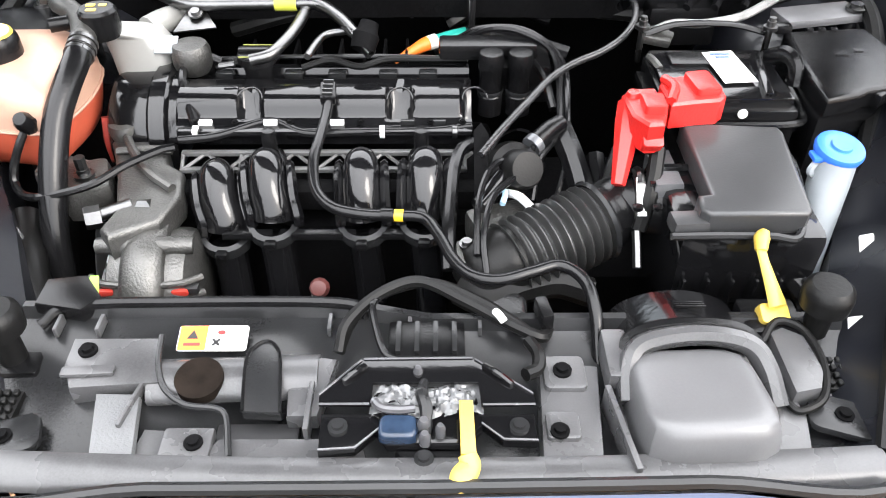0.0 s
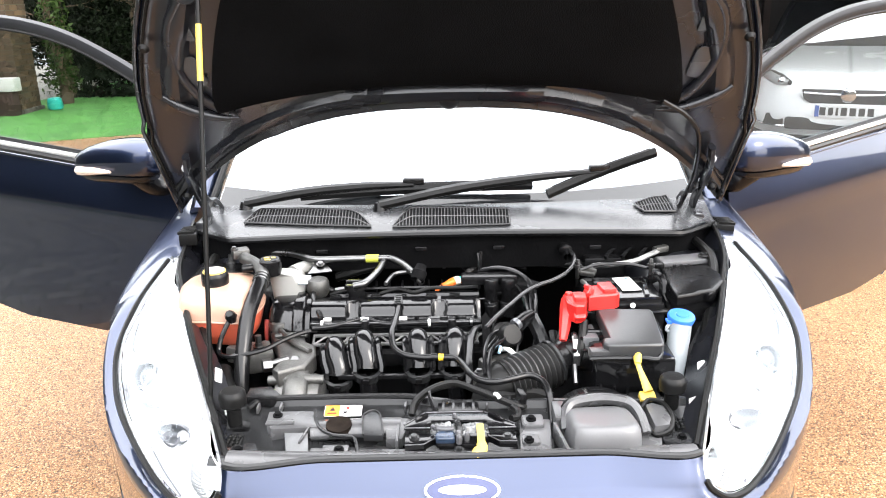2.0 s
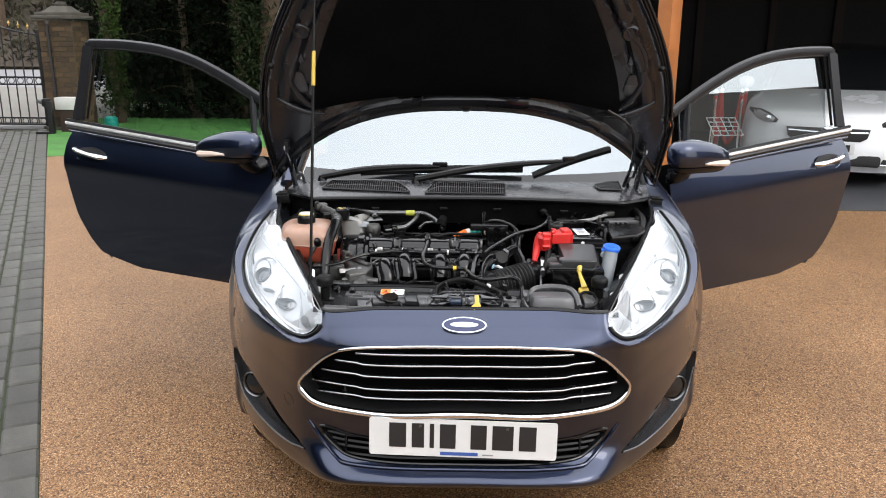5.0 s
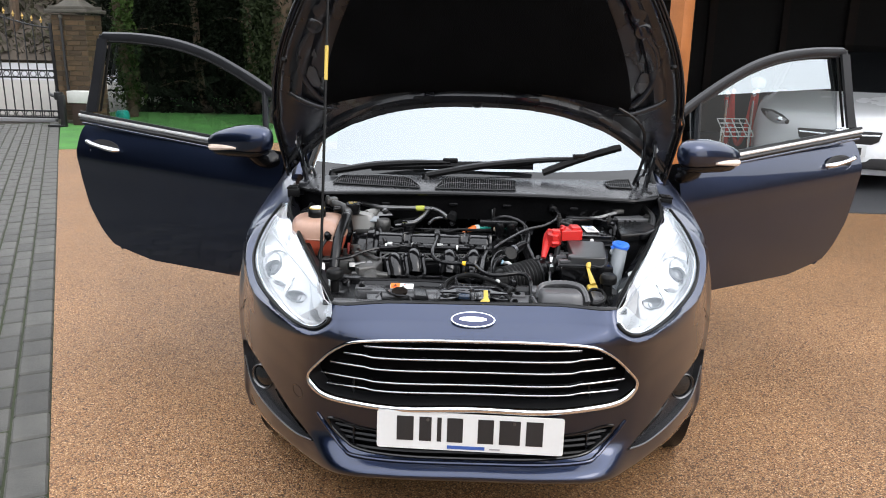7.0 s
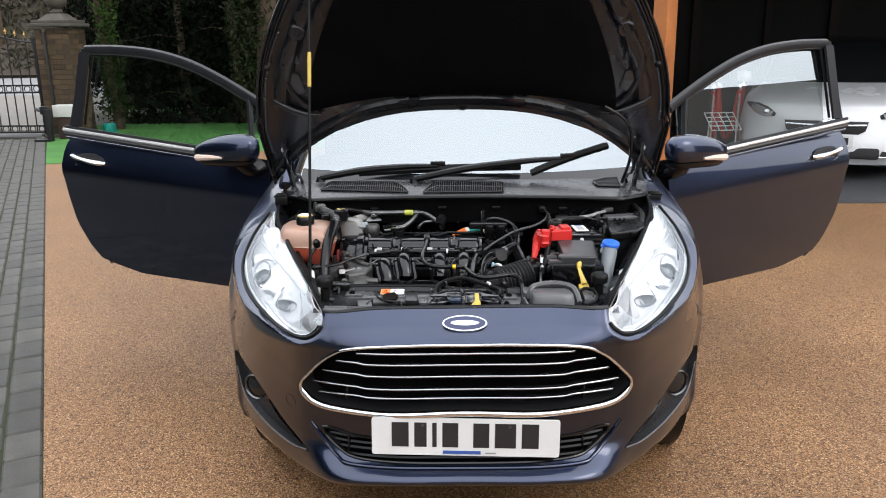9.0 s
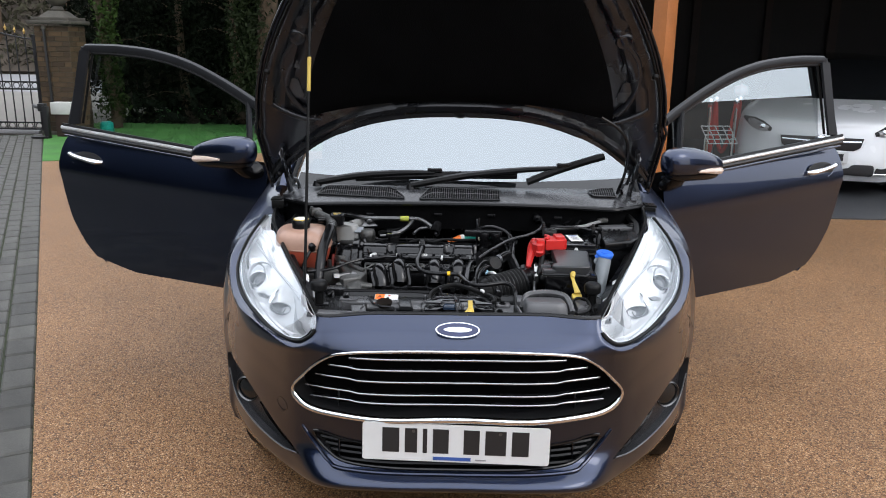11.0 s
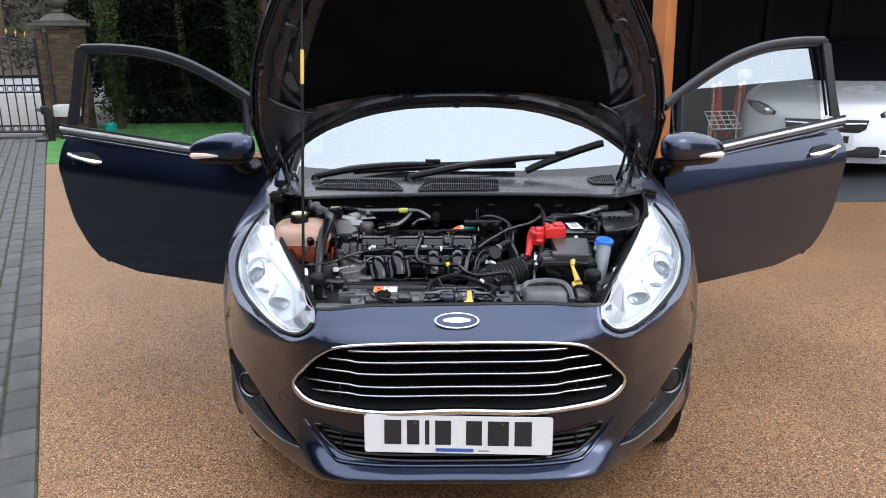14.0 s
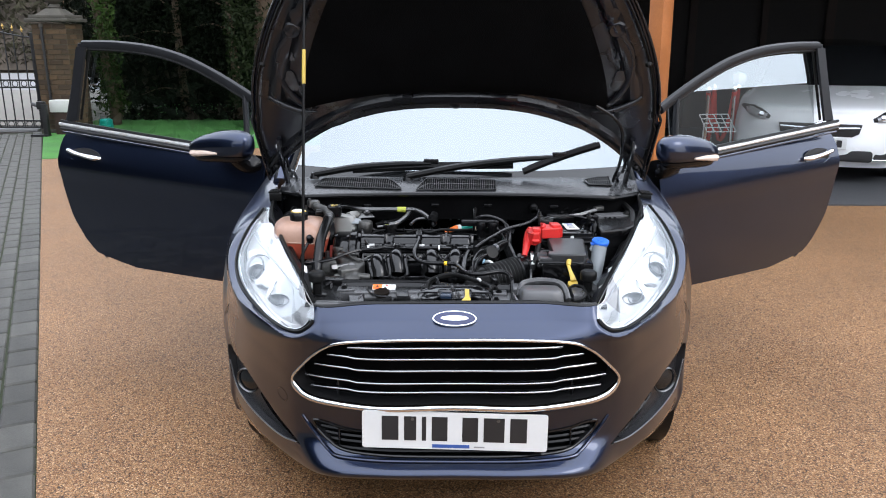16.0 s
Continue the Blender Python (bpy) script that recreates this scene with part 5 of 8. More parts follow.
part("sticker_triangle", slab([(-.025, -.001), (-.014, -.001), (-.0195, .009)], SM @ Matrix.Translation((0, 0, .0011)), .0004), INK, tag, "", False)
bars([.016], .003, SM @ Matrix.Translation((-.0195, -.007, .0011)), RED, tag, "print_bar")
bm = bmesh.new()
for a in (45, 135):
    slab([(-.005, -.0013), (.005, -.0013), (.005, .0013), (-.005, .0013)], SM @ Matrix.Translation((.004, -.005, .0011)) @ pose(0, 0, 0, 0, 0, a), .0004, 0, bm)
part("sticker_fan_mark", bm, INK, tag, "", False)
part("sticker_red_mark", slab(oval(.008, .005), SM @ Matrix.Translation((.008, .006, .0011)), .0004), RED, tag, "", False)
part("orange_tab", box(-.235, .242, .735, .03, .003, .012, .001), ORANGE, car)

# right-hand block of the panel and the intake snorkel
blk = part("snorkel_bracket", slab([(.104, .158), (.160, .150), (.150, .046), (.097, .035)], Matrix.Translation((0, 0, .752)), .03, .004), SLAM, car, "grey plastic bracket beside the latch")
part("bracket_pad", slab(rounded(.040, .040, .006), Matrix.Translation((.126, .138, .758)), .012, .003), SLAM, blk)
part("bracket_bolt", bolt(.124, .138, .758, .009, .007), DARK, blk)
part("bracket_pad", slab(rounded(.030, .030, .005), Matrix.Translation((.118, .078, .757)), .012, .003), SLAM, blk)
part("bracket_bolt", bolt(.114, .070, .757, .0085, .007), DARK, blk)
part("bracket_rib", box(.168, .07, .752, .006, .09, .03, .002, (0, 0, 8)), SLAM, blk)
part("bracket_wall", box(.176, .15, .757, .024, .06, .03, .004), SLAM, blk)


def pillow(cx, cy, cz, w, d, h, mat_, name, parent, label="", power=4, tilt=(0, 0, 0), n=26):
    """A softly domed moulded cover with a rounded-square plan."""
    rows = []
    M_ = pose(cx, cy, cz, *tilt)
    for i in range(13):
        t = i / 12
        r = math.sin(t * math.pi / 2) ** .55 if t > 0 else 0.0
        z = h * (1 - t ** power)
        ring = []
        for j in range(n + 1):
            a = 2 * math.pi * j / n
            q = (abs(math.cos(a)) ** 5 + abs(math.sin(a)) ** 5) ** -.2
            ring.append(M_ @ Vector((w / 2 * r * q * math.cos(a), d / 2 * r * q * math.sin(a), z)))
        rows.append(ring)
    return part(name, sheet(rows), mat_, parent, label)


snork = pillow(.240, .090, .735, .122, .118, .052, mat("satin_grey_plastic", (.085, .085, .088), .30, 0, .15, 7, .03, 400), "intake_snorkel", car, "domed grey plastic air intake snorkel", 5, (-9, 0, 2))
part("snorkel_hood", tube([(.180, .105, .752), (.184, .135, .768), (.20, .152, .780), (.25, .158, .785), (.295, .152, .780), (.312, .135, .765), (.318, .105, .745)], .010, 8, flat=1.3), SLAM, snork)
part("snorkel_hood", tube([(.176, .125, .750), (.185, .158, .768), (.205, .170, .778), (.25, .174, .782), (.295, .170, .778), (.318, .155, .762)], .008, 8), BLACK, snork)
part("snorkel_throat", sheet([[(.25 + .068 * math.cos(a), .175 + .06 * g, .725 + .060 * math.sin(a) * (1 - .25 * g)) for a in np.linspace(0, math.pi, 17)] for g in np.linspace(0, 1, 6)], .003), SHINY, snork, "glossy black intake throat")
for k in range(3):
    part("throat_rib", box(.255, .20 + .006 * k, .781 - .003 * k, .03, .002, .003, .0008), BLACK, snork)
part("snorkel_base", slab([(.172, .17), (.33, .165), (.345, .10), (.335, .055), (.18, .035), (.172, .08)], Matrix.Translation((0, 0, .742)), .016, .004), SLAM, snork)
side = part("side_resonator", slab([(.335, .19), (.350, .197), (.368, .185), (.372, .14), (.362, .118), (.335, .112)], Matrix.Translation((0, 0, .757)), .03, .006), SLAM, car, "grey moulded side resonator")
part("resonator_gasket", tube([(.326, .18, .752), (.345, .20, .760), (.368, .19, .758), (.374, .15, .755), (.362, .112, .750), (.338, .100, .746), (.328, .11, .746)], .004, 8), RUBBER, side)

# ---- bonnet latch ----
# Pale grey for small latch metal and for highlights drawn along pressed edges.
GLINT_GREY = mat("glint_grey_metal", (.075, .075, .08), .25, .3, .3, 30)
GREASE = mat("pale_smeared_grease", (.085, .087, .09), .16, 0, .7, 60, .5, 90, coat=.5)
PLATE_O = [(-.060, .140), (.040, .141), (.093, .098), (.093, .087), (.046, .086), (.044, .112), (-.050, .112), (-.050, .087), (-.096, .087), (-.097, .098)]
latch = part("bonnet_latch", slab(PLATE_O, Matrix.Translation((0, 0, .774)), .004, .0012), SHINY, car, "black pressed steel bonnet latch with smeared grease")
part("latch_step", slab([(-.052, .114), (.046, .114), (.047, .070), (.030, .052), (-.036, .052), (-.052, .076)], Matrix.Translation((0, 0, .7665)), .014, .004), SHINY, latch)
# Thin pale tubes draw the highlights on the folded black edges.
for pts in (((-.096, .0875), (-.052, .0875)), ((.047, .0865), (.093, .0865)), ((-.060, .1395), (.040, .1405)), ((-.097, .0975), (-.062, .138)), ((.092, .0985), (.042, .139))):
    part("edge_glint", tube([(a, b, .7745) for a, b in pts], .0011, 5, 2, raw=True), GLINT_GREY, latch)
for a, b, bend in (((-.076, .112), (-.058, .130), 1), ((.050, .130), (.074, .108), -1)):
    part("pressed_rib", tube([(*a, .775), ((a[0] + b[0]) / 2, (a[1] + b[1]) / 2, .777), (*b, .775)], .0034, 8), SHINY, latch)
    part("rib_shine", tube([(a[0], a[1], .7775), (b[0], b[1], .7775)], .0009, 5, 2, raw=True), GLINT_GREY, latch)
for sd, tab in ((-1, [(-.094, .083), (-.050, .083), (-.036, .074), (-.062, .047), (-.093, .045)]), (1, [(.045, .082), (.092, .082), (.093, .054), (.064, .055), (.046, .072)])):
    t_ = part("latch_side_plate", slab(tab, Matrix.Translation((0, 0, .767)), .012, .002), SHINY, latch)
    part("edge_glint", tube([(x, y, .7675) for x, y in tab[2:5]], .0012, 5, 2, raw=True), GLINT_GREY, latch)
    part("latch_bolt", bolt(sd * .078, .068, .767, .0088, .006), GREY_PL, latch)
smear = []
for i in range(49):
    f = i / 48
    row = []
    for j in range(21):
        x, y = -.052 + .100 * f, .080 + .036 * j / 20 + .004 * math.sin(f * 9)
        edge = min(1, 5 * f, 5 * (1 - f), j / 4, (20 - j) / 4)
        lump = noise.noise(Vector((x * 130, y * 150, 3))) + .6 * noise.noise(Vector((x * 310, y * 260, 8)))
        row.append((x, y, .7660 + edge * max(-.001, .0040 + .0060 * lump)))
    smear.append(row)
bm = sheet(smear)
part("grease_smear", bm, GREASE, latch, "pale translucent grease smears")
part("latch_hook", tube([(-.048, .090, .776), (-.040, .080, .778), (-.026, .078, .778), (-.012, .080, .777)], .0038, 8), GLINT_GREY, latch, "pale steel catch")
part("latch_jaw", tube([(-.004, .112, .774), (-.006, .095, .780), (-.002, .078, .778), (-.003, .060, .770)], [.004, .006, .006, .004], 8), GREY_PL, latch)
for x, y, r in ((-.004, .066, .006), (-.003, .052, .005), (.010, .060, .0045), (-.003, .086, .005), (-.010, .124, .0045)):
    part("latch_rivet", lathe([(0, .781), (r * .6, .7805), (r, .777), (r, .766)], Matrix.Translation((x, y, 0)), 14), GLINT_GREY, latch)
pillow(-.026, .064, .766, .034, .026, .010, mat("smoky_blue_plastic", (.012, .022, .042), .22, 0, .4, 40), "latch_cover", latch)
part("latch_foot", slab([(-.035, .052), (.030, .052), (.045, .034), (.052, .012), (-.012, .012), (-.020, .034)], Matrix.Translation((.006, 0, .757)), .02, .004), BLACK, latch)
part("foot_bolt", bolt(-.004, .041, .759, .0085, .006), GREY_PL, latch)
pull = part("latch_release_pull", slab([(-.0065, -.030), (.0065, -.030), (.006, .022), (-.006, .022)], Matrix.Translation((.0325, .062, .782)) @ pose(0, 0, 0, 6, 0, 1), .006, .002), YELLOW, car, "yellow plastic bonnet release pull")
part("pull_tip", tube([(.032, .032, .778), (.034, .024, .774), (.028, .014, .772), (.028, .004, .766)], [.008, .009, .011, .010], 10, flat=.55), YELLOW, pull)

# ---- wires over the slam panel ----
def cable(name, pts, r, mt=HOSE, label="", parent=None):
    return part(name, tube(pts, r, 8), mt, parent or car, label)


cable("wiring_loom", [(-.087, .165, .755), (-.080, .19, .77), (-.050, .222, .778), (-.010, .238, .78), (.035, .215, .775), (.075, .192, .768), (.108, .180, .760), (.118, .20, .75)], .0062, RUBBER, "taped black wiring loom")
cable("wiring_loom", [(-.087, .165, .755), (-.075, .197, .766), (-.052, .225, .772), (.0, .245, .772), (.05, .225, .766), (.09, .195, .76), (.105, .178, .758)], .005, RUBBER)
cable("latch_cable", [(-.050, .22, .775), (-.056, .205, .778), (-.050, .175, .772), (-.040, .150, .768), (-.02, .14, .77)], .0036)
cable("latch_cable", [(.095, .17, .765), (.102, .15, .768), (.100, .135, .765), (.088, .125, .768)], .0065, RUBBER)
cable("loom_clip", [(.064, .197, .778), (.068, .190, .779), (.072, .185, .776)], .004, WHITE)
part("loom_connector", box(.113, .205, .768, .012, .03, .02, .003, (0, 0, 12)), BLACK, car)
part("centre_block", box(-.003, .178, .745, .075, .05, .03, .004), BLACK, car)
for k in range(4):
    part("centre_fin", box(-.03 + .018 * k, .176, .763, .005, .04, .008, .001), GREY_PL, car)

# ---- coolant tank ----
def tank_ring(z, w, d, cx, cy, n=28, p=3.2):
    return [(cx + w / 2 * math.cos(2 * math.pi * j / n) * (abs(math.cos(2 * math.pi * j / n)) ** p + abs(math.sin(2 * math.pi * j / n)) ** p) ** (-1 / p),
             cy + d / 2 * math.sin(2 * math.pi * j / n) * (abs(math.cos(2 * math.pi * j / n)) ** p + abs(math.sin(2 * math.pi * j / n)) ** p) ** (-1 / p), z) for j in range(n + 1)]


TANK = [(-.602, .516), (-.535, .500), (-.468, .494), (-.449, .53), (-.441, .60), (-.462, .672), (-.54, .682), (-.612, .668), (-.628, .60)]


def tank_slice(z, k):
    cx, cy = -.54, .59
    z += .012
    ring = list(smooth_path([(cx + (x - cx) * k, cy + (y - cy) * k - .02, z) for x, y in TANK], 4, True))
    return ring + [ring[0]]


tank = part("coolant_tank", sheet([tank_slice(z, k) for z, k in ((.796, 1.0), (.812, .995), (.832, .965), (.845, .90), (.853, .78), (.858, .55), (.860, .25), (.860, .01))]), PEACH, car, "cream translucent coolant tank with red coolant")
part("coolant", sheet([tank_slice(z, k) for z, k in ((.738, .01), (.738, .80), (.746, .88), (.765, .94), (.795, 1.0))]), COOLANT, tank, "red coolant seen through the tank")
part("tank_seam", tube(tank_slice(.797, 1.012)[:-1], .0022, 6, closed=True, raw=True), PEACH, tank)
part("tank_cap", lathe([(0, .890), (.024, .890), (.028, .886), (.030, .878), (.030, .858), (.025, .854)], Matrix.Translation((-.536, .556, .010)), 20), BLACK, tank, "black screw cap with a pale disc")
part("cap_disc", lathe([(0, .8935), (.021, .893), (.023, .8895)], Matrix.Translation((-.536, .556, .010)), 24), mat("pale_cap_label", (.80, .78, .70), .5), tank)
part("cap_disc_edge", lathe([(.0225, .8915), (.0245, .8915), (.0255, .8885)], Matrix.Translation((-.536, .556, .010)), 24), YELLOW, tank)
part("tank_inlet", tube([(-.615, .52, .80), (-.61, .49, .79), (-.60, .46, .77)], .018, 10), MILKY, tank)
pillow(-.55, .66, .79, .16, .16, .075, BLACK, "turret_cover", car)
part("wing_cover", box(-.60, .64, .80, .05, .10, .05, .01), BLACK, car)
# thick cooling hose with its alloy elbow
hose = part("air_con_hose", tube([(-.436, .562, .874), (-.437, .545, .868), (-.443, .51, .85), (-.449, .475, .825), (-.451, .43, .78), (-.452, .39, .72), (-.45, .36, .65), (-.44, .32, .58)], .0165, 14), HOSE, car, "thick black air-conditioning hose")
part("hose_elbow", tube([(-.508, .695, .887), (-.494, .668, .890), (-.465, .640, .888), (-.447, .612, .886), (-.438, .585, .880), (-.436, .556, .870)], [.013, .015, .013, .015, .016, .017], 12), ALU, hose, "cast alloy hose elbow")
part("elbow_block", box(-.512, .692, .897, .040, .035, .022, .005, (0, 0, 25)), ALU, hose)
part("elbow_block_bolt", bolt(-.524, .684, .908, .008, .008), STEEL, hose)
part("elbow_cap", tube([(-.468, .622, .884), (-.490, .612, .884)], .0095, 10), BLACK, hose)
for k in range(3):
    part("crimp_ring", tube([(-.4365 - .0002 * k, .578 - .009 * k, .8775 - .003 * k), (-.4365 - .0002 * k, .573 - .009 * k, .876 - .003 * k)], .0185, 14, raw=True), STEEL, hose)
cable("breather_hose", [(-.485, .480, .822), (-.498, .465, .80), (-.508, .452, .775), (-.508, .440, .757), (-.488, .418, .757), (-.455, .405, .765), (-.405, .418, .772), (-.370, .448, .78), (-.335, .472, .785), (-.318, .480, .785)], .0052, HOSE, "thin black breather hose")
part("hose_head", box(-.485, .482, .823, .028, .018, .016, .005), BLACK, car)
part("hose_head", lathe([(0, .03), (.008, .028), (.012, .02), (.012, 0)], pose(-.485, .480, .815, 40, 0, 0), 12), BLACK, car)
# brake fluid reservoir
RX, RY = -.398, .645
res = part("brake_fluid_reservoir", sheet([tank_ring(.80, .002, .002, RX, RY), tank_ring(.80, .07, .055, RX + .005, RY), tank_ring(.835, .085, .065, RX + .008, RY + .005), tank_ring(.862, .075, .055, RX, RY), tank_ring(.872, .045, .045, RX - .02, RY - .015), tank_ring(.875, .002, .002, RX - .02, RY - .015)]), mat("white_tank_plastic", (.25, .25, .24), .4, 0, .1, 12), car, "white brake fluid reservoir with black cap")
part("reservoir_cap", lathe([(0, .906), (.021, .906), (.0245, .902), (.025, .880), (.022, .868)], Matrix.Translation((-.424, .613, .002)), 18), BLACK, res, "black cap with yellow print")
bm = bmesh.new()
for x, y, w, h in ((-.009, .006, .012, .008), (.006, .007, .010, .007), (-.004, -.008, .013, .008)):
    slab(rounded(w, h, .002), Matrix.Translation((-.424 + x, .613 + y, .9087)), .0008, 0, bm)
part("cap_print_bar", bm, YELLOW, res, "", False)
part("reservoir_neck", tube([(-.385, .665, .855), (-.37, .690, .855), (-.355, .72, .85)], .017, 10), mat("stained_white_plastic", (.20, .20, .19), .5, 0, .2, 12), res)
# bracket with a vacuum valve behind the engine
vb = part("vacuum_valve", lathe([(0, .852), (.022, .85), (.026, .842), (.026, .82), (.02, .81)], Matrix.Translation((-.322, .630, 0)), 20), ALU, car, "grey vacuum valve on a steel bracket")
part("valve_bracket", slab([(-.03, -.015), (.028, -.012), (.012, .028), (-.006, .032)], Matrix.Translation((-.322, .674, .860)) @ pose(0, 0, 0, 20, 0, 10), .003, .001), STEEL, vb)
part("valve_bracket_bolt", bolt(-.322, .684, .868, .010, .007, (20, 0, 0)), STEEL, vb)
part("valve_tag", slab([(-.016, -.014), (.012, -.016), (.016, .012), (-.014, .016)], Matrix.Translation((-.352, .628, .851)) @ pose(0, 0, 0, 25, 0, 10), .003, .001), MILKY, vb, "pale plastic tag")

# ---- pipes along the bulkhead ----
rail = part("refrigerant_pipe", tube([(-.500, .775, .868), (-.45, .765, .874), (-.40, .745, .876), (-.350, .705, .876), (-.315, .695, .876), (-.25, .697, .876), (-.191, .698, .876), (-.155, .700, .874), (-.125, .672, .868), (-.100, .640, .856), (-.08, .62, .84)], .0085, 12, 10), STEEL, car, "bright bent alloy refrigerant pipe")
part("pipe_tag", tube([(-.215, .698, .876), (-.195, .698, .876), (-.185, .698, .876)], .0098, 12), mat("yellow_green_tag", (.40, .42, .05), .5), rail, "yellow-green tag")
part("pipe_branch", tube([(-.172, .70, .870), (-.180, .665, .862), (-.192, .630, .856), (-.210, .598, .850), (-.235, .590, .846)], .0078, 12, 8), STEEL, rail)
part("pipe_branch", tube([(-.105, .66, .855), (-.14, .655, .852), (-.152, .635, .85), (-.162, .60, .846)], .005, 10, 6), STEEL, rail)
part("pipe_end", lathe([(0, .02), (.012, .018), (.014, .006), (.018, 0), (.016, -.02)], pose(-.085, .62, .866, -40, 20, 0), 16), DARK, rail)
part("pipe_nipple", tube([(-.255, .588, .842), (-.275, .586, .84)], .004, 8), STEEL, rail)
pen = part("orange_connector", tube([(-.052, .690, 0.791), (-.040, .70, 0.797), (-.012, .722, 0.803), (-.006, .727, 0.803)], [.002, .006, .0105, .0105], 10, 4), ORANGE, car, "orange and green plug with a pale collar")
part("plug_collar", tube([(-.006, .727, 0.803), (.006, .734, 0.804)], .011, 10, raw=True), WHITE, pen)
part("green_plug", tube([(.006, .734, 0.804), (.03, .744, 0.806), (.050, .748, 0.807)], [.009, .010, .012], 8), TEAL, pen, "green plug body")
part("plug_stem", tube([(.056, .735, .80), (.056, .74, .85), (.055, .745, .87)], .004, 6), STEEL, pen)
part("sensor_post", tube([(.055, .735, .78), (.058, .74, .84), (.06, .745, .875)], .006, 8), BLACK, pen)
part("sensor_lead", tube([(.062, .735, 0.801), (.09, .715, 0.797), (.12, .67, .825), (.15, .62, .81), (.16, .56, .79)], .006, 8), HOSE, pen)
part("sensor_ring", tube([(.062, .735, 0.801), (.072, .731, 0.801)], .0085, 10, raw=True), mat("beige_ring", (.5, .4, .3), .5), pen)
for k, (x, y) in enumerate(((-.03, .78), (.0, .79))):
    part("bulkhead_stud", tube([(x, y, .82), (x, y, .85), (x, y, .875)], .004, 8), STEEL, car)
    part("bulkhead_nut", bolt(x, y, .862, .009, .008), STEEL, car)
for k, (f) in enumerate((-.50, -.13, .16, .52)):
    q = cowl_pt(f, 0) + Vector((0, .008, -.045))
    part("scuttle_clip", box(q.x, q.y + .004, q.z, .030, .010, .012, .004), BLACK, car)

# ---- cam cover, coils and rails ----
NOTCH = (-.232, -.040, .056)
rows = []
for x in np.linspace(-.325, .052, 96):
    notch = sum(math.exp(-((x - c) / .0155) ** 8) for c in NOTCH)
    prof = []
    for y, z in ((.515, .766), (.517, .786), (.524, .792), (.532, .793), (.536, .797), (.539, .806), (.544, .813), (.553, .818), (.566, .820), (.590, .819), (.598, .815), (.602, .800), (.608, .794), (.650, .794), (.654, .802), (.664, .803), (.667, .76)):
        dz = -.024 * notch * ease((y - .533) / .006) * (1 - ease((y - .553 - .010 * math.sqrt(max(0, 1 - (min(abs(x - c) for c in NOTCH) / .016) ** 2))) / .005)) if .53 < y < .58 else 0
        prof.append((x, y, z + dz))
    rows.append(prof)
cover = part("cam_cover", sheet(rows, .003), SHINY, car, "glossy black plastic cam cover")
part("cover_ledge", box(-.135, .517, .786, .375, .020, .008, .003), SHINY, cover)
part("cover_rear_rail", tube([(-.325, .672, .806), (-.2, .676, .808), (-.05, .676, .808), (.035, .672, .806)], .0036, 8), GREY_PL, cover)
for x in NOTCH:
    part("cover_notch_rim", tube([(x + .0165 * math.cos(a), .540 + .024 * math.sin(a), .812 + .0085 * math.sin(a) ** .5) for a in np.linspace(.08, math.pi - .08, 13)], .0013, 6, raw=True), SHINY, cover)
for k, x in enumerate((-.285, -.19, -.13, -.06, -.005)):
    part("rear_clip", box(x, .640, .800, .026, .016, .010, .004), GREY_PL, cover)
for x in (-.30, -.25, -.18, -.09, .0, .04):
    part("cover_bolt", bolt(x, .523, .793, .005, .004), DARK, cover)
oil = part("oil_filler_cap", lathe([(0, .845), (.022, .845), (.026, .842), (.027, .832), (.020, .830), (.018, .800)], Matrix.Translation((-.232, .618, 0)), 12), BLACK, car, "black oil filler cap edged with yellow-green print")
part("cap_grip", box(-.232, .618, .8475, .046, .012, .007, .003), BLACK, oil)
bars([.040], .003, Matrix.Translation((-.232, .600, .8458)), mat("olive_print", (.16, .17, .03), .5), oil, "print_bar")
bars([.040], .002, Matrix.Translation((-.232, .636, .8458)), mat("olive_print", (.16, .17, .03), .5), oil, "print_bar")
belt = part("timing_belt_cover", sheet([[(x, .605 + r_ * .085 * math.cos(a), .735 + r_ * .085 * math.sin(a)) for a in np.linspace(-.3, math.pi + .3, 18)] for x, r_ in ((-.425, .82), (-.420, .92), (-.41, .96), (-.37, .97), (-.365, 1.05), (-.345, 1.06), (-.340, 1.0), (-.330, 1.0))], .003), SHINY, car, "black timing belt cover")
part("belt_red_edge", tube([(-.428, .56, .78), (-.429, .55, .75), (-.428, .55, .72)], .008, 6), mat("dull_red", (.25, .03, .02), .5), belt)
cable("breather_pipe", [(-.292, .655, .812), (-.312, .650, .822), (-.328, .625, .826), (-.326, .585, .820), (-.312, .548, .806), (-.300, .520, .796)], .0062, HOSE, "black breather pipe")
for k, x in enumerate((.078, .116)):
    coil = part("ignition_coil", lathe([(0, .858), (.015, .857), (.0165, .852), (.0165, .835), (.0145, .832), (.0145, .80), (.017, .797), (.017, .77), (.013, .768)], Matrix.Translation((x, .590, 0)), 18), BLACK, car, "black ignition coil")
    part("coil_band", lathe([(.0172, .806), (.018, .803), (.0172, .80)], Matrix.Translation((x, .590, 0)), 18), GREY_PL, coil)
part("coil_bridge", box(.075, .622, .848, .13, .035, .022, .006), BLACK, car)
cable("coil_lead", [(.04, .66, .84), (.08, .645, .864), (.12, .63, .866), (.16, .60, .85), (.165, .54, .81), (.160, .50, .78)], .005, HOSE)
cable("coil_lead", [(.03, .67, .835), (.07, .66, .858), (.13, .645, .86), (.172, .59, .84), (.175, .52, .79)], .004, HOSE)
cable("corrugated_wire", [(-.18, .652, .803), (-.14, .658, .812), (-.10, .650, .806), (-.06, .656, .814), (0, .660, .812), (.05, .655, .815)], .0050, RUBBER)
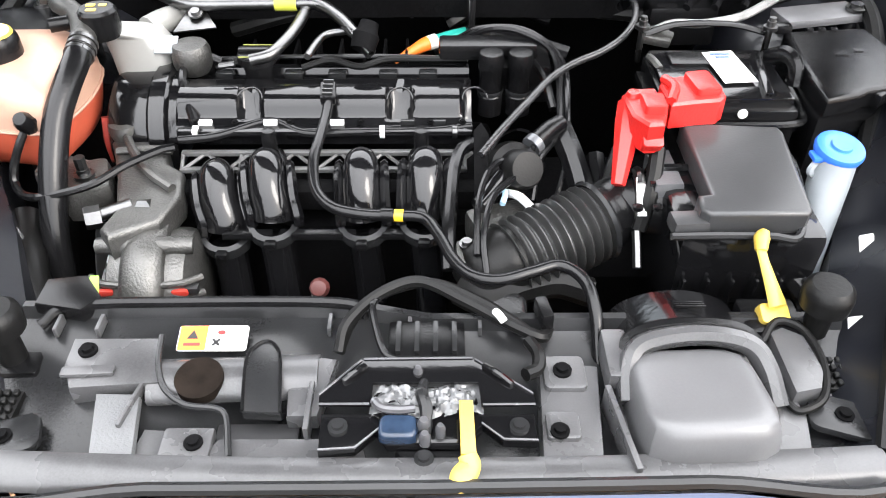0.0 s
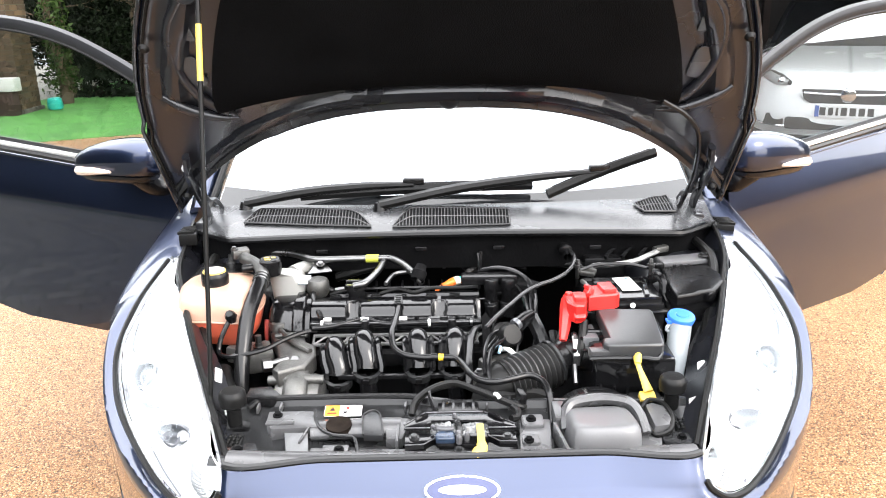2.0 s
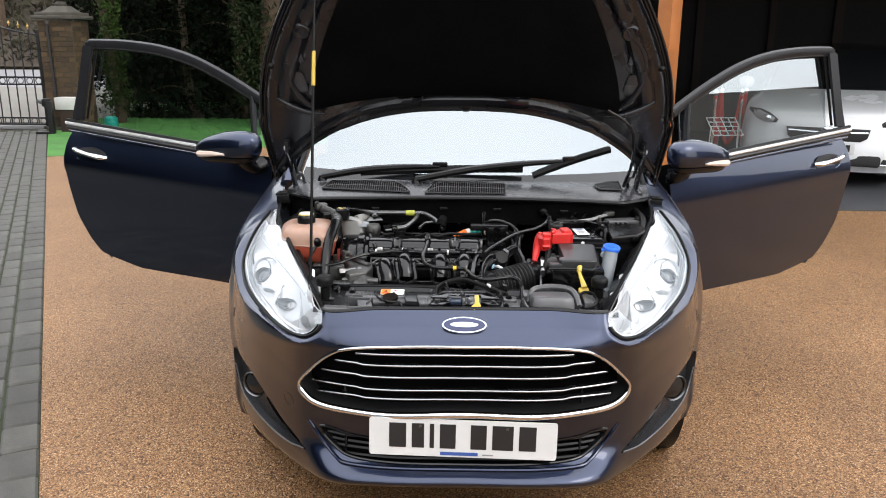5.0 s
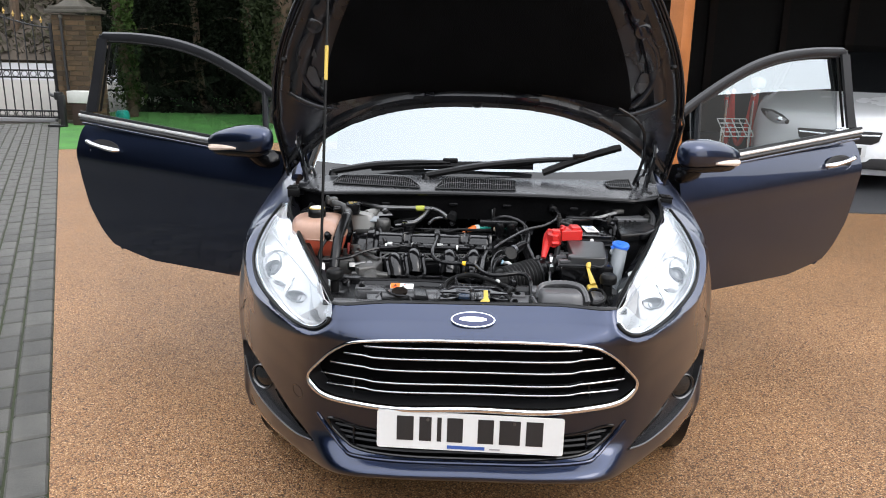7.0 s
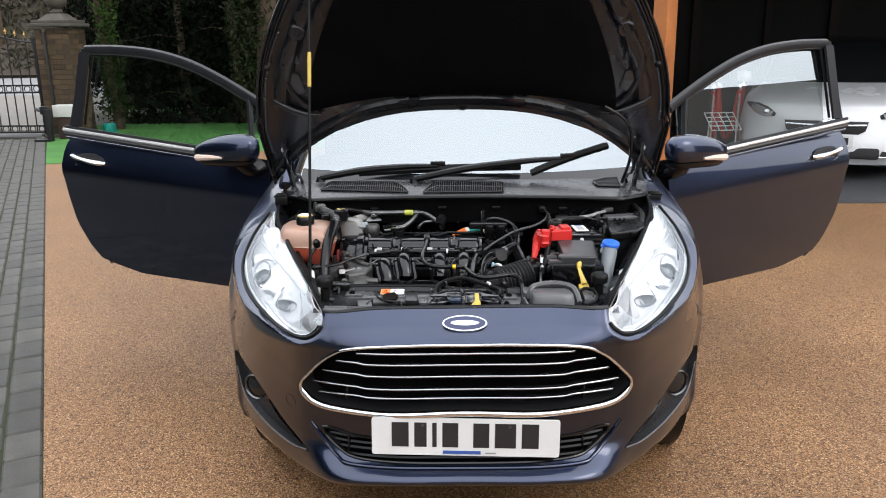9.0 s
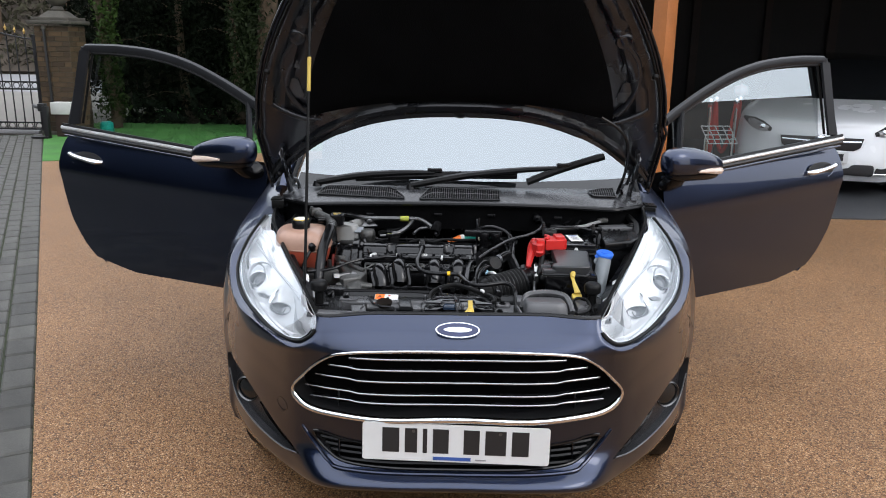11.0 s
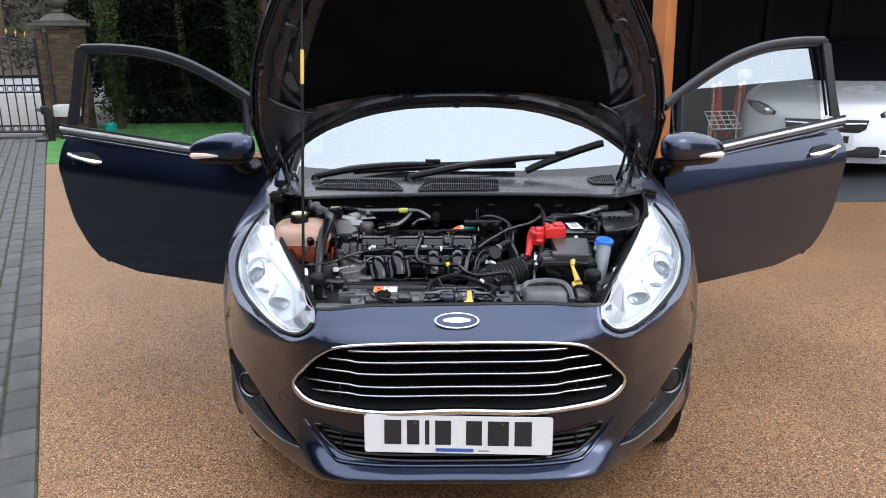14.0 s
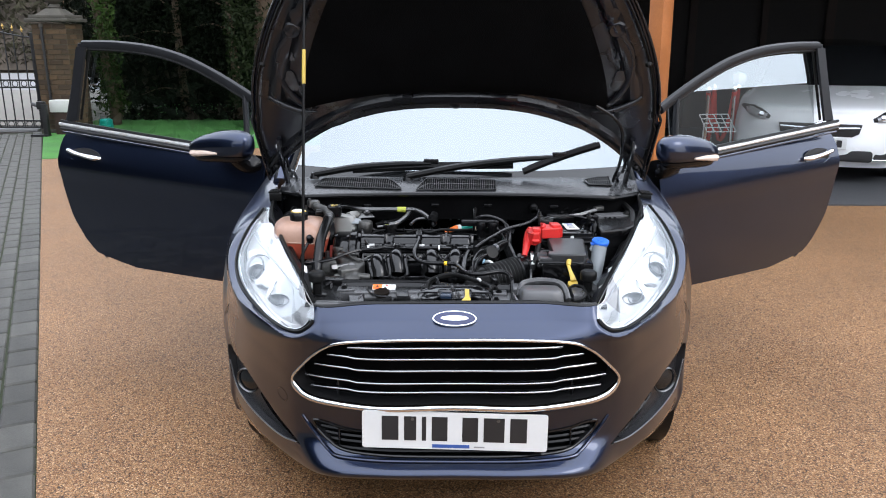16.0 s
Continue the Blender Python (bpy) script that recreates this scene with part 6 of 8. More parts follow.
cable("corrugated_wire", [(-.30, .655, .803), (-.26, .662, .810)], .0050, RUBBER)
part("fuel_rail", tube([(-.318, .500, .782), (-.27, .505, .785), (-.22, .528, .790), (-.195, .528, .790), (-.16, .510, .786), (-.10, .512, .786), (0, .515, .786), (.052, .522, .788)], .0058, 10), HOSE, car, "slim black fuel rail pipe")
for x in (-.288, -.205, -.120, -.03, .01):
    part("rail_clip", box(x, .524, .793, .018, .006, .007, .0015), WHITE if x < -.1 else GREY_PL, car)
for x in (-.298, -.062, .030):
    part("rail_collar", tube([(x - .003, .511, .787), (x + .003, .511, .787)], .0085, 10, raw=True), WHITE if x < 0 else STEEL, car)
truss = bmesh.new()
box(-.135, .492, .768, .36, .008, .006, .0015, bm=truss)
box(-.135, .472, .756, .36, .008, .006, .0015, bm=truss)
for k in range(13):
    x0, x1 = -.312 + .028 * k, -.312 + .028 * (k + 1)
    a, b = ((x0, .492, .768), (x1, .472, .756)) if k % 2 else ((x0, .472, .756), (x1, .492, .768))
    tube([a, b], .0026, 5, 2, bm=truss, raw=True)
for x in (-.313, -.24, -.205, .042):
    tube([(x, .492, .768), (x, .472, .756)], .003, 5, 2, bm=truss, raw=True)
part("injector_rail_truss", truss, mat("pale_grey_plastic", (.075, .075, .075), .35, 0, .15, 15), car, "pale grey webbed injector rail")
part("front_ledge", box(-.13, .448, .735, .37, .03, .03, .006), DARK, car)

# ---- intake runners ----
def runner(x, lean_, hgt):
    """An arched glossy intake pipe with flat side flanges, a collar and a lower stub."""
    top = .775 + hgt
    spine = [(x + lean_, .470, top - .022), (x + lean_ * .9, .462, top - .006), (x + lean_ * .7, .448, top), (x + lean_ * .5, .432, top - .005), (x + lean_ * .3, .418, top - .018), (x, .408, top - .034), (x, .403, top - .046)]
    r = part("intake_runner", tube(spine, [.016, .019, .0215, .0225, .023, .0235, .024], 20), SHINY, car, "glossy black arched intake runner")
    for sd in (-1, 1):
        part("runner_flange", tube([(a + sd * .0275, b - .002, c - .007) for a, b, c in spine], [.0045, .006, .007, .008, .008, .0085, .0085], 8, flat=1.8), SHINY, r)
    part("runner_collar", lathe([(.0245, .006), (.031, .004), (.032, -.003), (.032, -.010), (.025, -.013)], pose(x, .400, top - .052, 14, 0, 0), 24), GREY_PL, r)
    part("collar_lug", box(x, .366, top - .058, .014, .012, .010, .003), BLACK, r)
    part("runner_stub", tube([(x, .397, top - .062), (x + .004, .386, top - .10), (x + .008, .37, top - .15), (x + .01, .35, top - .23)], [.021, .0205, .021, .022], 16), SHINY, r)
    part("stub_clip", bolt(x + .016, .33, top - .175, .005, .006, (60, 0, 0)), STEEL, r)
    return r


runner(-.250, -.018, -.012)
runner(-.190, -.014, .004)
runner(-.082, -.004, .004)
runner(-.008, .002, .006)
for x, l in ((-.220, .030), (-.136, .062), (-.045, .03)):
    part("runner_web", box(x, .385, .722, l + .03, .012, .010, .003), BLACK, car)
for x in (-.200, -.012):
    part("runner_post", lathe([(0, .032), (.008, .030), (.010, .02), (.010, 0), (.016, -.004), (.022, -.02)], Matrix.Translation((x, .484, .776)), 14), BLACK, car, "black moulded peg")
part("red_sensor", lathe([(0, .012), (.009, .010), (.012, 0)], pose(-.128, .315, .70, 50, 0, 0), 12), mat("dull_red_plug", (.06, .014, .012), .5), car, "small dull red sensor")
part("sensor_body", tube([(-.128, .325, .69), (-.14, .30, .67), (-.15, .27, .63)], .008, 8), ALU, car)
part("manifold_plenum", box(-.13, .30, .55, .38, .09, .14, .03), BLACK, car)

# ---- dipstick tube and hose ----
dip = part("vacuum_hose", tube([(-.128, .545, .826), (-.130, .505, .815), (-.134, .462, .808), (-.138, .425, .800), (-.132, .388, .788), (-.112, .360, .783), (-.08, .348, .782), (-.045, .344, .782), (-.008, .340, .782), (.010, .310, .780), (.024, .275, .778), (.042, .250, .778), (.070, .240, .78), (.104, .250, .782), (.135, .260, .782), (.158, .240, .778), (.165, .205, .765), (.166, .17, .73)], .0066, 12), HOSE, car, "curved black rubber hose across the engine")
part("hose_collar", box(-.130, .540, .826, .020, .034, .013, .004, (12, 0, 4)), BLACK, dip)
for k in range(4):
    part("collar_ridge", box(-.130, .529 + .008 * k, .8315 + .0017 * k, .013, .002, .003, .0006), STEEL, dip)
part("yellow_mark", tube([(-.040, .3437, .783), (-.030, .343, .783)], .0072, 10, raw=True), mat("amber_mark", (.8, .5, .02), .4), dip, "yellow paint mark")
part("hose_joint", tube([(-.055, .345, .783), (-.042, .344, .783)], .0080, 10, raw=True), BLACK, dip)

# ---- alternator and its bracket ----
alt = part("alternator_bracket", slab([(-.420, .535), (-.347, .540), (-.330, .480), (-.306, .460), (-.298, .413), (-.312, .362), (-.330, .352), (-.361, .332), (-.376, .349), (-.368, .385), (-.386, .448), (-.405, .50)], Matrix.Translation((0, 0, .762)), .04, .008, seg=3), ALU, car, "rough cast alloy engine mount and alternator bracket")
part("bracket_web", tube([(-.405, .55, .766), (-.38, .50, .770), (-.345, .45, .768), (-.31, .42, .765)], .006, 8), ALU, alt)
part("bracket_web", tube([(-.40, .50, .766), (-.36, .502, .768), (-.33, .50, .766)], .005, 8), ALU, alt)
part("bracket_ear", lathe([(.012, .01), (.020, .008), (.022, 0), (.022, -.02)], Matrix.Translation((-.402, .548, .772)), 18), ALU, alt)
part("bracket_plate", box(-.375, .565, .775, .075, .02, .014, .004), ALU, alt)
for a, b in (((-.392, .378, .755), (-.352, .396, .760)),):
    part("long_bolt", tube([a, b], .008, 10, 4), STEEL, alt)
part("bolt_head", lathe([(0, .006), (.013, .006), (.014, .002), (.014, -.012)], Matrix.Translation((-.396, .376, .755)) @ Vector((-1, -.45, .1)).to_track_quat("Z", "Y").to_matrix().to_4x4(), 6), STEEL, alt)
part("bolt_head", lathe([(0, .006), (.010, .006), (.011, -.01)], pose(-.337, .392, .758, 60, 0, 0), 6), STEEL, alt)
altn = part("alternator", lathe([(0, .05), (.05, .05), (.066, .042), (.070, .03), (.070, -.03), (.066, -.045), (.045, -.055), (0, -.055)], pose(-.325, .36, .665, 0, 90, 0), 32), ALU, car, "cast alloy alternator with cooling slots")
part("alternator_spine", tube([(-.328, .395, .738), (-.328, .335, .732), (-.328, .300, .700), (-.328, .290, .66), (-.328, .295, .61)], [.022, .025, .026, .026, .026], 14, flat=.7), ALU, altn, "rounded cast spine")
part("alternator_collar", tube([(-.385, .352, .733), (-.33, .346, .738), (-.275, .352, .733)], [.010, .013, .010], 10), ALU, altn)
for sx in (-1, 1):
    for k in range(3):
        part("alternator_rib", tube([(-.328 + sx * .022, .306 - .004 * k, .712 - .020 * k), (-.328 + sx * .045, .310 - .004 * k, .712 - .020 * k), (-.328 + sx * .064, .326 - .004 * k, .708 - .020 * k)], .0042, 8, 4), ALU, altn)
        part("alternator_slot", box(-.328 + sx * .043, .312 - .003 * k, .702 - .020 * k, .040, .012, .010, .003), INK, altn)
    part("copper_winding", box(-.328 + sx * .042, .308, .7025, .020, .012, .008, .003), mat("red_winding", (.35, .03, .02), .4), altn, "red lacquered winding")
part("alternator_bolt", bolt(-.402, .325, .69, .012, .01, (60, 0, 0)), DARK, altn)
part("mount_block", box(-.43, .46, .735, .06, .07, .05, .012, (0, 0, 20)), ALU, car, "cast alloy engine mount")
part("mount_stud", tube([(-.425, .45, .76), (-.425, .45, .79)], .007, 8, 2), STEEL, car)
part("mount_nut", bolt(-.425, .45, .762, .013, .012), STEEL, car)
part("mount_arm", box(-.46, .49, .73, .09, .05, .04, .012, (0, 0, -20)), mat("dark_cast_metal", (.2, .19, .185), .5, .7, .3, 15, .6, 150), car)
part("lower_hose", tube([(-.50, .42, .72), (-.47, .34, .70), (-.44, .27, .66)], .022, 12), RUBBER, car)
part("green_tab", slab([(-.007, -.016), (.009, -.014), (.005, .016), (-.004, .016)], Matrix.Translation((-.362, .268, .742)) @ pose(0, 0, 0, 30, 0, 0), .002, .0005), mat("lime_tab", (.30, .55, .06), .5), car, "lime green tag")
part("front_left_bracket", slab([(-.40, .262), (-.36, .268), (-.335, .235), (-.35, .215), (-.40, .225)], Matrix.Translation((0, 0, .765)), .02, .005), BLACK, car)

# ---- throttle side: pipes, regulator and air hose ----
diag = part("vent_pipe", tube([(.058, .415, .815), (.085, .455, .825), (.120, .508, .832), (.155, .560, .838), (.19, .592, .842), (.225, .615, .845), (.255, .640, .852), (.275, .668, .862), (.282, .70, .872), (.275, .735, .875), (.262, .77, .875)], .0049, 12), mat("grey_ribbed_hose", (.016, .016, .017), .22, 0, .2, 12, .2, 300), car, "grey rubber vent pipe to the bulkhead")
valve = part("purge_valve", lathe([(0, .05), (.010, .048), (.012, .03), (.017, .026), (.019, .01), (.016, -.004), (.010, -.008), (.010, -.03)], pose(.267, .745, .875, -70, 0, 5), 18), BLACK, car, "black purge valve on the bulkhead")
part("valve_cap", box(.262, .80, .90, .032, .028, .022, .005), BLACK, valve)
cable("thin_cable", [(.295, .655, .852), (.33, .672, .858), (.37, .664, .862), (.42, .675, .866), (.46, .70, .872), (.49, .727, .874)], .0062, mat("silver_braided_cable", (.22, .22, .22), .4, .5, .3, 60, .3, 400), "silver-grey braided cable")
part("cable_clamp", slab([(-.022, -.014), (.014, -.018), (.024, .006), (.006, .018), (-.018, .014)], Matrix.Translation((.305, .645, .858)) @ pose(0, 0, 0, 10, 8, 0), .012, .004), ALU, car, "alloy cable clamp")
part("cable_end", box(.495, .732, .876, .04, .018, .016, .004, (0, 0, 30)), ALU, car)
part("bracket_post", slab([(-.009, -.045), (.007, -.045), (.009, .03), (.0, .045), (-.009, .035)], pose(.060, .43, .80, 40, 0, 0), .004, .001), DARK, car, "dark steel bracket plate")
cable("return_pipe", [(.052, .492, .782), (.036, .468, .786), (.027, .43, .782), (.023, .38, .772), (.020, .335, .76), (.02, .30, .74)], .008, HOSE, "black return pipe")
reg = part("throttle_body", lathe([(0, .04), (.02, .038), (.024, .03), (.024, .01), (.032, .006), (.034, -.006), (.028, -.012), (.028, -.04)], pose(.098, .43, .785, 50, 35, 0), 22), RUBBER, car, "dark throttle body with wiring")
part("throttle_ring", lathe([(.033, .0), (.036, .004), (.036, -.004)], pose(.105, .445, .79, 50, 35, 0), 22), SHINY, reg)
part("throttle_arm", tube([(.085, .41, .79), (.07, .39, .782), (.055, .37, .775)], .011, 10), SHINY, reg)
part("throttle_casting", box(.085, .365, .745, .08, .06, .04, .01, (0, 0, 20)), ALU, reg, "pale alloy casting")
part("plug_head", tube([(.125, .455, .805), (.145, .475, .812), (.16, .488, .815)], [.012, .012, .010], 10), BLACK, reg)
part("plug_collar", tube([(.12, .45, .803), (.127, .457, .806)], .0135, 10, raw=True), LAMP_DIM, reg)
for k, (mt, pts) in enumerate((
        (mat("wire_blue", (.35, .55, .70), .5), [(.078, .405, .775), (.086, .388, .782), (.082, .37, .778)]),
        (WHITE, [(.09, .40, .772), (.102, .385, .778), (.115, .372, .772)]),
        (mat("wire_yellow", (.7, .5, .08), .5), [(.062, .395, .776), (.072, .398, .778), (.078, .40, .776)]),
        (WHITE, [(.05, .32, .768), (.056, .31, .772), (.052, .298, .766)]))):
    part("wire", tube(pts, .0035 if k != 1 else .005, 8), mt, reg)
for pts in ([(.10, .43, .80), (.075, .41, .806), (.06, .38, .80), (.052, .34, .79), (.05, .29, .77)], [(.13, .46, .81), (.10, .40, .80), (.07, .36, .795), (.058, .31, .78), (.06, .27, .76)], [(.16, .52, .80), (.15, .47, .80), (.13, .44, .79), (.12, .40, .76)], [(.175, .58, .83), (.172, .52, .81), (.165, .46, .77), (.15, .42, .74)]):
    cable("engine_wire", pts, .004, HOSE)
cable("coolant_pipe", [(.16, .50, .80), (.175, .46, .775), (.185, .42, .745), (.19, .39, .70)], .016, HOSE, "black coolant pipe")
cable("coolant_pipe", [(.205, .48, .77), (.205, .43, .745), (.20, .40, .71)], .0125, HOSE)
part("hose_band", lathe([(.0178, .004), (.019, 0), (.0178, -.004)], pose(.187, .415, .742, 60, 0, 0), 20), STEEL, car)
cable("front_hose", [(.03, .275, .735), (.06, .262, .73), (.10, .285, .725), (.14, .30, .72), (.18, .295, .71)], .017, RUBBER)
pillow(.075, .245, .705, .06, .05, .035, GREY_PL, "round_cover", car)
part("bottom_left_casting", box(.045, .31, .745, .035, .04, .03, .006), ALU, car)
part("casting_bolt", bolt(.04, .318, .761, .009, .007), STEEL, car)
# ribbed air hose
A, B = Vector((.088, .318, .735)), Vector((.192, .372, .752))
ribbed = part("ribbed_air_hose", tube([A.lerp(B, t) for t in np.linspace(0, 1, 90)], lambda t: .044 + .0042 * math.cos(t * 2 * math.pi * 10), 24, raw=True), mat("ribbed_rubber", (.018, .018, .018), .32, 0, .25, 10, .1, 200), car, "ribbed black rubber air intake hose")
part("hose_bulb", tube([A + Vector((-.045, -.02, -.02)), A + Vector((-.03, -.014, -.006)), A + Vector((-.008, -.004, 0)), A], [.026, .040, .044, .044], 20), RUBBER, ribbed)
part("hose_elbow", tube([B, B + Vector((.016, .009, .004)), (.222, .390, .762), (.240, .386, .765)], [.046, .040, .036, .034], 22), BLACK, ribbed)
part("elbow_lip", lathe([(.047, .004), (.050, 0), (.047, -.004)], Matrix.Translation(B) @ (B - A).to_track_quat("Z", "Y").to_matrix().to_4x4(), 26), GREY_PL, ribbed)
maf = part("air_flow_meter", tube([(.238, .386, .765), (.262, .384, .767), (.30, .380, .768)], [.036, .036, .034], 22), BLACK, car, "black air flow meter with a steel clamp")
part("hose_clamp", tube([(.232, .3865, .765), (.241, .386, .765)], .0378, 26, raw=True), STEEL, maf, "steel hose clamp")
part("clamp_screw", tube([(.237, .372, .803), (.237, .385, .807), (.237, .400, .803)], .006, 8), STEEL, maf)
part("clamp_paper", slab([(-.005, -.022), (.005, -.022), (.005, .022), (-.005, .022)], Matrix.Translation((.236, .360, .7955)) @ pose(0, 0, 0, 40, 0, 0), .001), WHITE, maf, "white tag on the clamp")
part("clamp_tail", tube([(.230, .335, .765), (.229, .318, .755), (.228, .30, .742)], .005, 6), STEEL, maf)
part("meter_bridge", box(.272, .378, .803, .055, .030, .016, .004), SHINY, maf)
part("meter_rail", tube([(.246, .392, .812), (.27, .391, .813), (.302, .390, .813)], .005, 8), SHINY, maf)
for x, y, z in ((.228, .40, .80), (.252, .40, .80), (.230, .345, .79), (.252, .345, .79)):
    part("clamp_stud", lathe([(0, .006), (.006, .004), (.006, 0)], Matrix.Translation((x, y, z)), 10), BLACK, maf)

# ---- air filter box ----
LIDM = Matrix.Translation((.338, .36, .838)) @ pose(0, 0, 0, 5, 0, 0)
airbox = part("air_filter_box", slab([(-.049, .078), (.060, .070), (.064, .06), (.054, -.072), (.048, -.078), (-.052, -.078), (-.060, -.070), (-.058, -.048), (-.044, -.046), (-.046, .0)], LIDM, .030, .005, seg=3), LID, car, "dark grey plastic air filter box lid")
part("lid_wing", slab([(.250, .304), (.288, .306), (.288, .281), (.252, .279)], Matrix.Translation((0, 0, .820)), .02, .005), LID, airbox)
part("lid_edge", tube([(.248, .275, .808), (.30, .276, .808), (.35, .275, .808), (.381, .277, .806), (.398, .33, .818), (.405, .38, .824), (.407, .425, .82)], .0045, 8), GREY_PL, airbox)
part("filter_body", box(.338, .362, .735, .150, .165, .14, .012, taper=(1.04, 1.04)), SHINY, airbox, "glossy black filter box body")
for k in range(6):
    part("body_rib", box(.272 + .026 * k, .272, .715, .004, .006, .07, .0012), SHINY, airbox)
part("body_ledge", tube([(.262, .272, .698), (.33, .268, .698), (.405, .272, .698)], .004, 8), GREY_PL, airbox)
part("small_cover", slab([(.252, .428), (.280, .432), (.282, .362), (.250, .360)], Matrix.Translation((0, 0, .812)), .03, .004), mat("mid_grey_plastic", (.085, .086, .09), .4, 0, .15, 9, .2, 300), car, "grey plastic cover beside the air box")
part("cover_strip", box(.298, .41, .814, .012, .06, .02, .003), BLACK, car)

# ---- battery with its red terminal cover ----
bat = part("battery", box(.362, .548, .745, .160, .150, .185, .006), BLACK, car, "black battery with white label")
part("battery_lid", box(.362, .550, .842, .152, .130, .012, .004), SHINY, bat)
part("battery_groove", box(.332, .585, .849, .05, .035, .006, .002), BLACK, bat)
part("battery_rib", box(.415, .545, .850, .010, .115, .008, .002, (0, 0, -9)), SHINY, bat)
part("battery_label", slab([(.352, .598), (.392, .603), (.402, .520), (.360, .516)], Matrix.Translation((0, 0, .8525)), .001), WHITE, bat, "white printed battery label", False)
for k, (y, w, mt) in enumerate(((.592, .026, INK_BLUE), (.584, .018, INK_BLUE), (.570, .020, INK_GREY), (.560, .024, INK_GREY), (.550, .018, INK_GREY), (.540, .022, INK_GREY))):
    bars([w], .004, Matrix.Translation((.374 + .001 * k, y, .8532)), mt, bat, "print_bar")
part("battery_dot", lathe([(0, .003), (.006, .002), (.006, 0)], pose(.372, .471, .836, 90, 0, 0), 14), WHITE, bat)
part("battery_tray", slab([(.276, .478), (.449, .482), (.458, .62), (.276, .62)], Matrix.Translation((0, 0, .815)), .012, .003), BLACK, bat)
part("tray_front", tube([(.270, .470, .822), (.36, .466, .822), (.44, .470, .822), (.456, .50, .822), (.462, .57, .824)], .005, 8), BLACK, bat)
part("hold_down_bar", tube([(.285, .640, .858), (.33, .648, .868), (.40, .648, .868), (.448, .638, .860)], .006, 8, flat=.6), BLACK, bat)
for x, y in ((.280, .636), (.448, .632)):
    part("hold_down_rod", tube([(x, y, .82), (x, y, .86), (x, y, .885)], .0045, 8), STEEL, bat)
    part("hold_down_nut", bolt(x, y, .868, .0095, .012), STEEL, bat)
part("battery_strap", tube([(.436, .588, .85), (.446, .56, .868), (.452, .54, .862), (.452, .53, .84)], .008, 8, flat=1.4), BLACK, bat)
part("terminal_wire", tube([(.285, .60, .845), (.288, .58, .848), (.292, .565, .846)], .005, 6), ALU, bat)
redc = part("terminal_cover", slab([(.266, .470), (.274, .486), (.322, .497), (.335, .488), (.337, .445), (.327, .434), (.300, .430), (.270, .424)], Matrix.Translation((0, 0, .876)), .034, .003, seg=1), RED, car, "bright red plastic battery terminal cover")
part("cover_ridge", tube([(.270, .43, .876), (.279, .455, .880), (.273, .48, .877)], .006, 8), RED, redc)
part("cover_bump", slab(rounded(.030, .048, .006), Matrix.Translation((.314, .466, .884)) @ pose(0, 0, 0, 0, 0, 8), .016, .004), RED, redc)
part("cover_middle", slab([(.222, .462), (.234, .475), (.264, .477), (.269, .43), (.258, .396), (.240, .394), (.226, .415)], Matrix.Translation((0, 0, .868)), .040, .003, seg=1), RED, redc)
part("cover_step", slab(rounded(.026, .034, .005), Matrix.Translation((.252, .432, .878)), .02, .004), RED, redc)
part("cover_step", slab(rounded(.024, .040, .005), Matrix.Translation((.248, .404, .855)) @ pose(0, 0, 0, 35, 0, 0), .02, .004), RED, redc)
part("cover_leg", tube([(.234, .458, .858), (.227, .434, .846), (.220, .406, .826), (.212, .376, .800)], [.016, .015, .012, .008], 6, 2, flat=.8), RED, redc)
part("cover_button", lathe([(0, .006), (.007, .005), (.009, 0)], Matrix.Translation((.234, .458, .868)), 14), RED, redc)
cable("battery_lead", [(.258, .405, .83), (.252, .38, .81), (.245, .36, .79), (.235, .345, .76)], .009, RUBBER)
cable("battery_lead", [(.225, .45, .80), (.212, .42, .78), (.205, .39, .75)], .008, RUBBER)

# ---- fuse box ----
fb = part("fuse_box", slab([(.472, .640), (.585, .652), (.600, .56), (.548, .488), (.520, .482), (.506, .472), (.462, .458), (.462, .52)], Matrix.Translation((0, 0, .862)), .028, .007, seg=3), BLACK, car, "black plastic fuse box with moulded lid")
part("fuse_box_body", slab([(.47, .632), (.58, .645), (.594, .56), (.544, .492), (.462, .465)], Matrix.Translation((0, 0, .836)), .12, .004), BLACK, fb)
part("lid_mark", slab(rounded(.018, .012, .002), Matrix.Translation((.522, .575, .8632)), .001), GREY_PL, fb)
part("lid_mark", slab(rounded(.012, .008, .002), Matrix.Translation((.548, .583, .8632)), .001), GREY_PL, fb)
part("lid_clip", box(.540, .488, .848, .028, .012, .018, .003, (0, 0, 40)), BLACK, fb)
part("lid_tab", box(.470, .645, .864, .022, .016, .012, .003), BLACK, fb)
for k in range(3):
    part("lid_rib", box(.505 + .016 * k, .640, .864, .008, .006, .005, .001), BLACK, fb)

# ---- washer filler ----
wf = part("washer_filler", tube([(.445, .372, .838), (.442, .365, .815), (.436, .352, .785), (.428, .332, .74), (.420, .31, .69), (.416, .29, .64)], [.0225, .0225, .0215, .019, .018, .018], 20), MILKY, car, "milky washer filler neck with blue cap")
part("washer_cap", lathe([(0, .010), (.011, .0105), (.012, .008), (.019, .009), (.026, .007), (.0275, .003), (.026, -.003), (.023, -.010)], pose(.447, .376, .845, 10, 4, 0), 28), BLUE, wf, "blue snap-on cap")
part("cap_tab", box(.422, .370, .842, .012, .018, .006, .002), BLUE, wf)
part("neck_tether", tube([(.422, .367, .838), (.416, .363, .828), (.423, .365, .82)], .004, 6), MILKY, wf)
part("neck_joint", tube([(.420, .318, .672), (.412, .29, .65)], .024, 16, 3), BLACK, wf)
